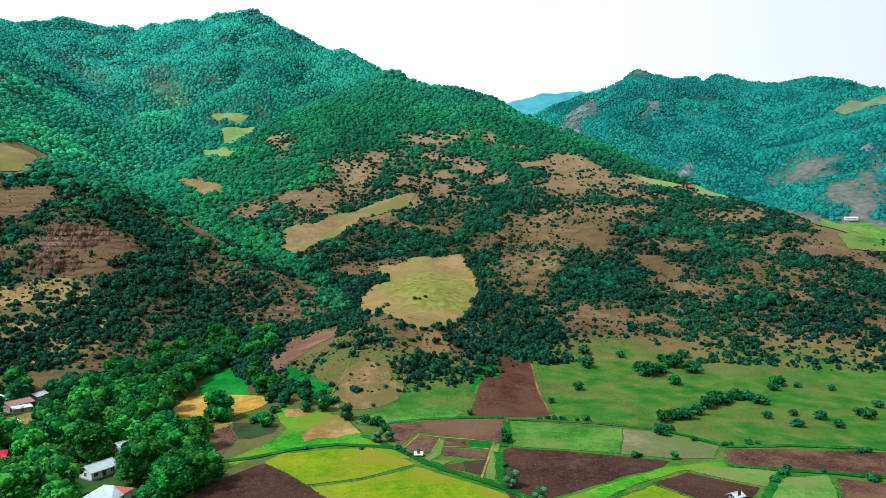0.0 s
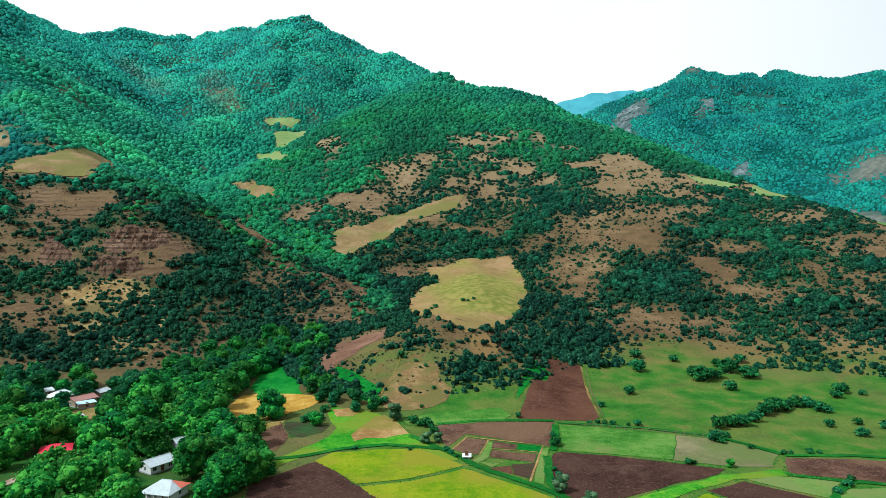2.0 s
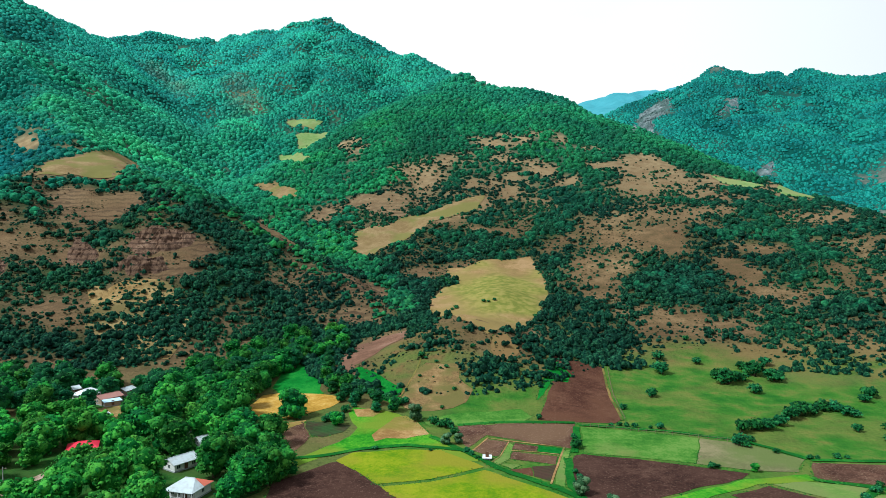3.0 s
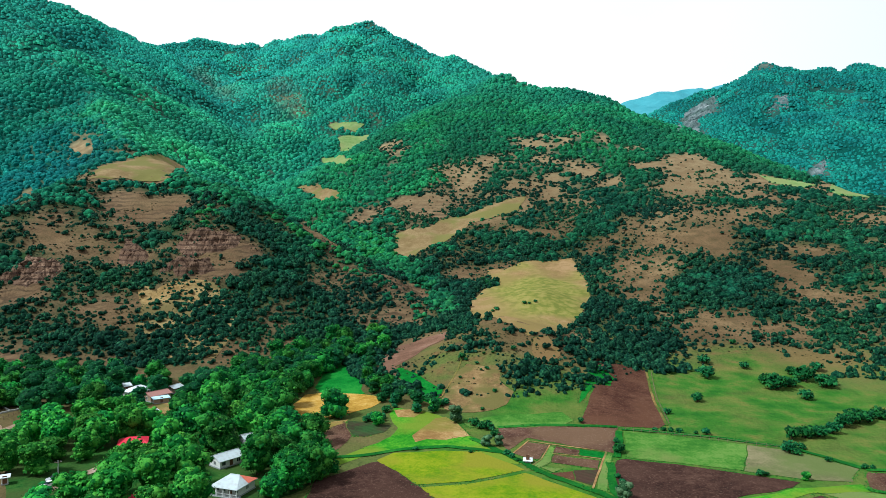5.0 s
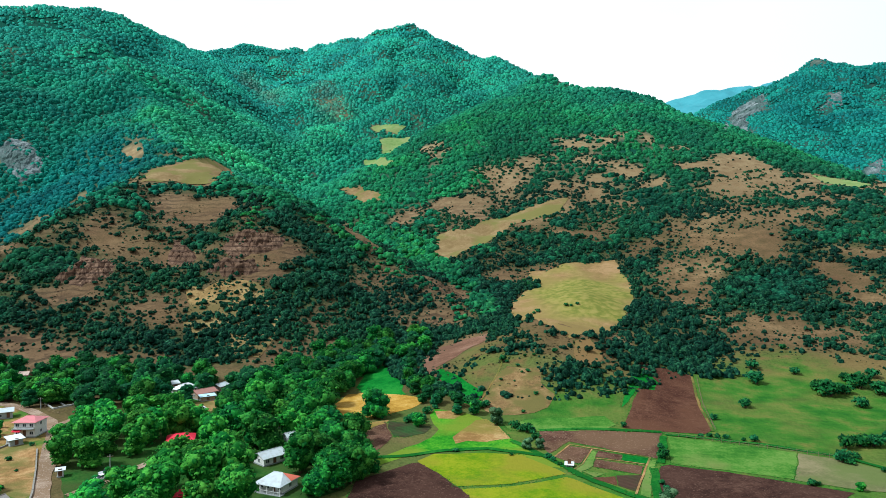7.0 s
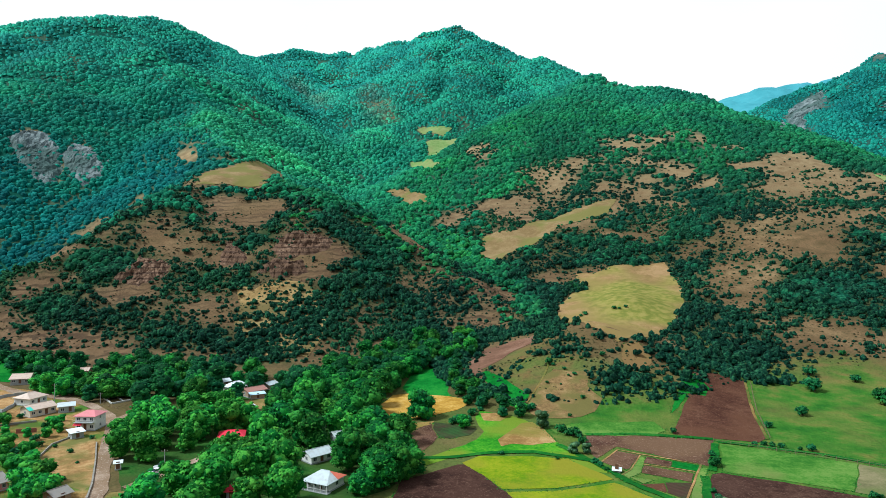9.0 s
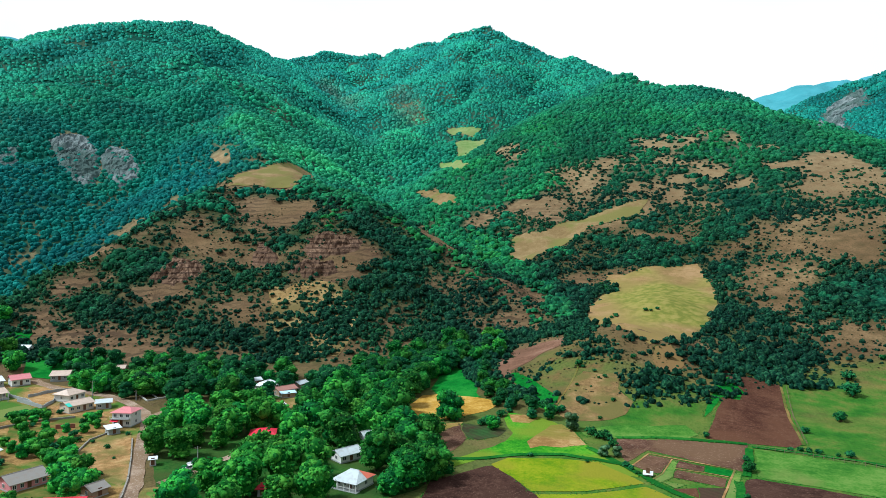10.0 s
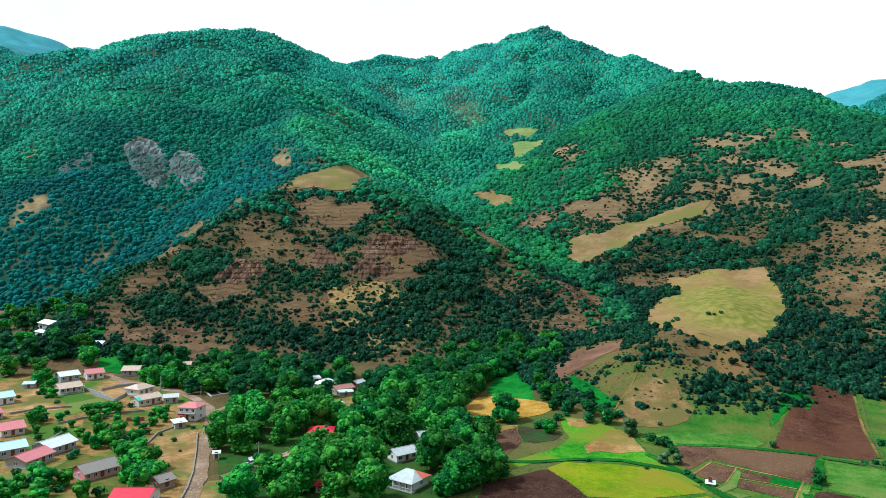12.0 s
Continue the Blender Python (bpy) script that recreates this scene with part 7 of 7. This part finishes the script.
wall_line("stone_wall", "low dark stone wall round a dry plot", [(-173.1, 154.7), (-179.9, 165.6), (-180.6, 173.6)], 0.5, 0.35, STONE)
wall_line("stone_wall", "long dark field wall behind gardens", [(-221.7, 159.4), (-220.5, 168.5), (-216.6, 177.4), (-208.6, 185.5)], 0.7, 0.35, STONE)
wall_line("concrete_wall", "grey block enclosure wall", [(-252.8, 197.2), (-232.6, 191.9), (-236.6, 199.9), (-241.4, 205.7), (-241.8, 215)], 1.3, 0.25, CONCRETE)
wall_line("concrete_wall", "grey block yard wall", [(-254.6, 203.4), (-253.7, 212.3), (-249.7, 218.9)], 1.2, 0.25, CONCRETE)
wall_line("concrete_wall", "grey block yard wall beside a garden", [(-264.8, 202.4), (-248.1, 198.2), (-240.9, 194.6)], 1.1, 0.25, CONCRETE)
wall_line("brick_wall", "unfinished reddish brick wall", [(-202.4, 172.1), (-197.1, 175.3)], 1.4, 0.3, BRICK_RED)
wall_line("stone_wall", "stone wall across a dry garden", [(-250.6, 160.9), (-248.8, 168.5), (-239.9, 178.4)], 0.8, 0.4, STONE)
wall_line("stone_wall", "stone wall at a plot's end", [(-205.1, 138.8), (-203.3, 142.3), (-208.8, 151.1)], 0.8, 0.4, STONE)
wall_line("foundation", "pale concrete foundation of an unbuilt house", [(-212.4, 220.7), (-208.9, 229.6), (-199.3, 223.2), (-202.8, 214.6), (-212.4, 220.7)], 0.5, 0.3, FOUNDATION)
wall_line("foundation", "pale concrete cross wall of an unbuilt house", [(-210.7, 225.1), (-201.1, 218.9)], 0.45, 0.3, FOUNDATION)
fence("timber fence along a garden track", [(-128.9, 140.4), (-127.7, 147), (-126.4, 153.9), (-124.8, 160.8)])
fence("post fence round a grass pen", [(-205.2, 212.6), (-211.6, 221.2), (-204.8, 226.7), (-197.3, 220.7), (-194.5, 208.7), (-202.8, 211.4)])
fence("wire and post fence beside a ploughed field", [(21.5, 230.1), (41.8, 225.5), (59.8, 220.6), (73.5, 216.4)])
fence("post fence along a hillside field", [(42.6, 303.8), (40.2, 269.9), (39.6, 237.9)])
utility_pole(-227.5, 210.6, 7.5)
utility_pole(-128.7, 155.6, 6.5)
utility_pole(-166.4, 114.4, 7)
utility_pole(-207.6, 213.7, 4.5)
utility_pole(-255.1, 195.0, 6)
car(-130.1, 153.8, 75, CAR_WHITE, "white parked saloon car on a grass track")
car(-131.8, 158.1, 60, CAR_SILVER, "silver parked car beside a garden fence")

# ---- rank grass and weeds along the field edges ----
def verge_growth():
    rng = np.random.default_rng(8)
    xs, ys = [], []
    for outline in EDGES:
        for (x0, y0), (x1, y1) in zip(outline, outline[1:] + outline[:1]):
            k = int(math.hypot(x1 - x0, y1 - y0) / .22)
            s = rng.random(k)
            xs.append(x0 + (x1 - x0) * s + rng.normal(0, .45, k))
            ys.append(y0 + (y1 - y0) * s + rng.normal(0, .45, k))
    xs, ys = np.concatenate(xs), np.concatenate(ys)
    keep = fractal(xs, ys, 12, 83, 2) > .0
    xs, ys = xs[keep], ys[keep]
    tufts = scatter("grass_verge", xs, ys, rng.uniform(.1, .28, len(xs)), MAT_VERGE, "rank dark grass and weeds along field edges", .5, 6, LEAF_CLUMPS, True)
    tagged(tufts, category="grass")


MAT_VERGE = foliage_material("rank_grass", (.012, .07, .010), (.028, .13, .016), (.06, .18, .025), 1.2)
verge_growth()
BANK = surface_material("bank_grass", [(.008, .075, .010), (.016, .125, .014), (.04, .17, .022)], (.012, .09, .012))


def hedge(line):
    """A low hedge bank of rank growth along a line."""
    rng = np.random.default_rng(int(abs(line[0][0]) * 10))
    xs, ys = [], []
    for (x0, y0), (x1, y1) in zip(line, line[1:]):
        k = int(math.hypot(x1 - x0, y1 - y0) / .2)
        s = rng.random(k)
        xs.append(x0 + (x1 - x0) * s + rng.normal(0, .5, k))
        ys.append(y0 + (y1 - y0) * s + rng.normal(0, .5, k))
    left, right = [], []
    for k, (x, y) in enumerate(line):
        (x0, y0), (x1, y1) = line[max(k - 1, 0)], line[min(k + 1, len(line) - 1)]
        d = math.hypot(x1 - x0, y1 - y0)
        left.append((x - (y1 - y0) / d * 1.1, y + (x1 - x0) / d * 1.1))
        right.append((x + (y1 - y0) / d * 1.1, y - (x1 - x0) / d * 1.1))
    me = drape("grass_bank", wavy_outline(left + right[::-1], 1.6, .9), 3, .24)
    me.materials.append(BANK)
    tagged(new("grass_bank", me), "lush green grass bank between fields", "grass bank", kind="structure")
    xs, ys = np.concatenate(xs), np.concatenate(ys)
    size = rng.uniform(.15, .42, len(xs)) * (1 + np.clip(fractal(xs, ys, 9, 87, 3), -.5, .9))
    ob = scatter("hedge", xs, ys, size, MAT_VERGE, "low green hedge bank between fields", .7, 9, LEAF_CLUMPS, True)
    tagged(ob, category="hedge")

# ---- hedge banks between the fields ----
hedge([(22.9, 230.2), (34.6, 229.3), (51.8, 227), (74.1, 218.3), (85.6, 203.1)])
hedge([(86, 202), (107.3, 203), (139.1, 198.6)])
hedge([(21.9, 228.2), (18.6, 201.1)])
hedge([(16.1, 195.8), (15.2, 173.2), (20.1, 160.2)])
hedge([(-64.1, 187.2), (-51.9, 192.7), (-44.9, 198), (-32, 202.6), (-14.4, 199.6), (-3.8, 185), (11.3, 172.3), (24, 158.6)])
hedge([(80, 186), (92.9, 181.5), (107, 179), (122.6, 174.9)])
hedge([(73.7, 154.1), (83.8, 169.2), (92.4, 178.9)])
hedge([(-18.1, 224.1), (-4.7, 229.1), (21.8, 232.8)])
hedge([(-26.1, 211.3), (-16.2, 200.7), (-12.2, 197.6)])
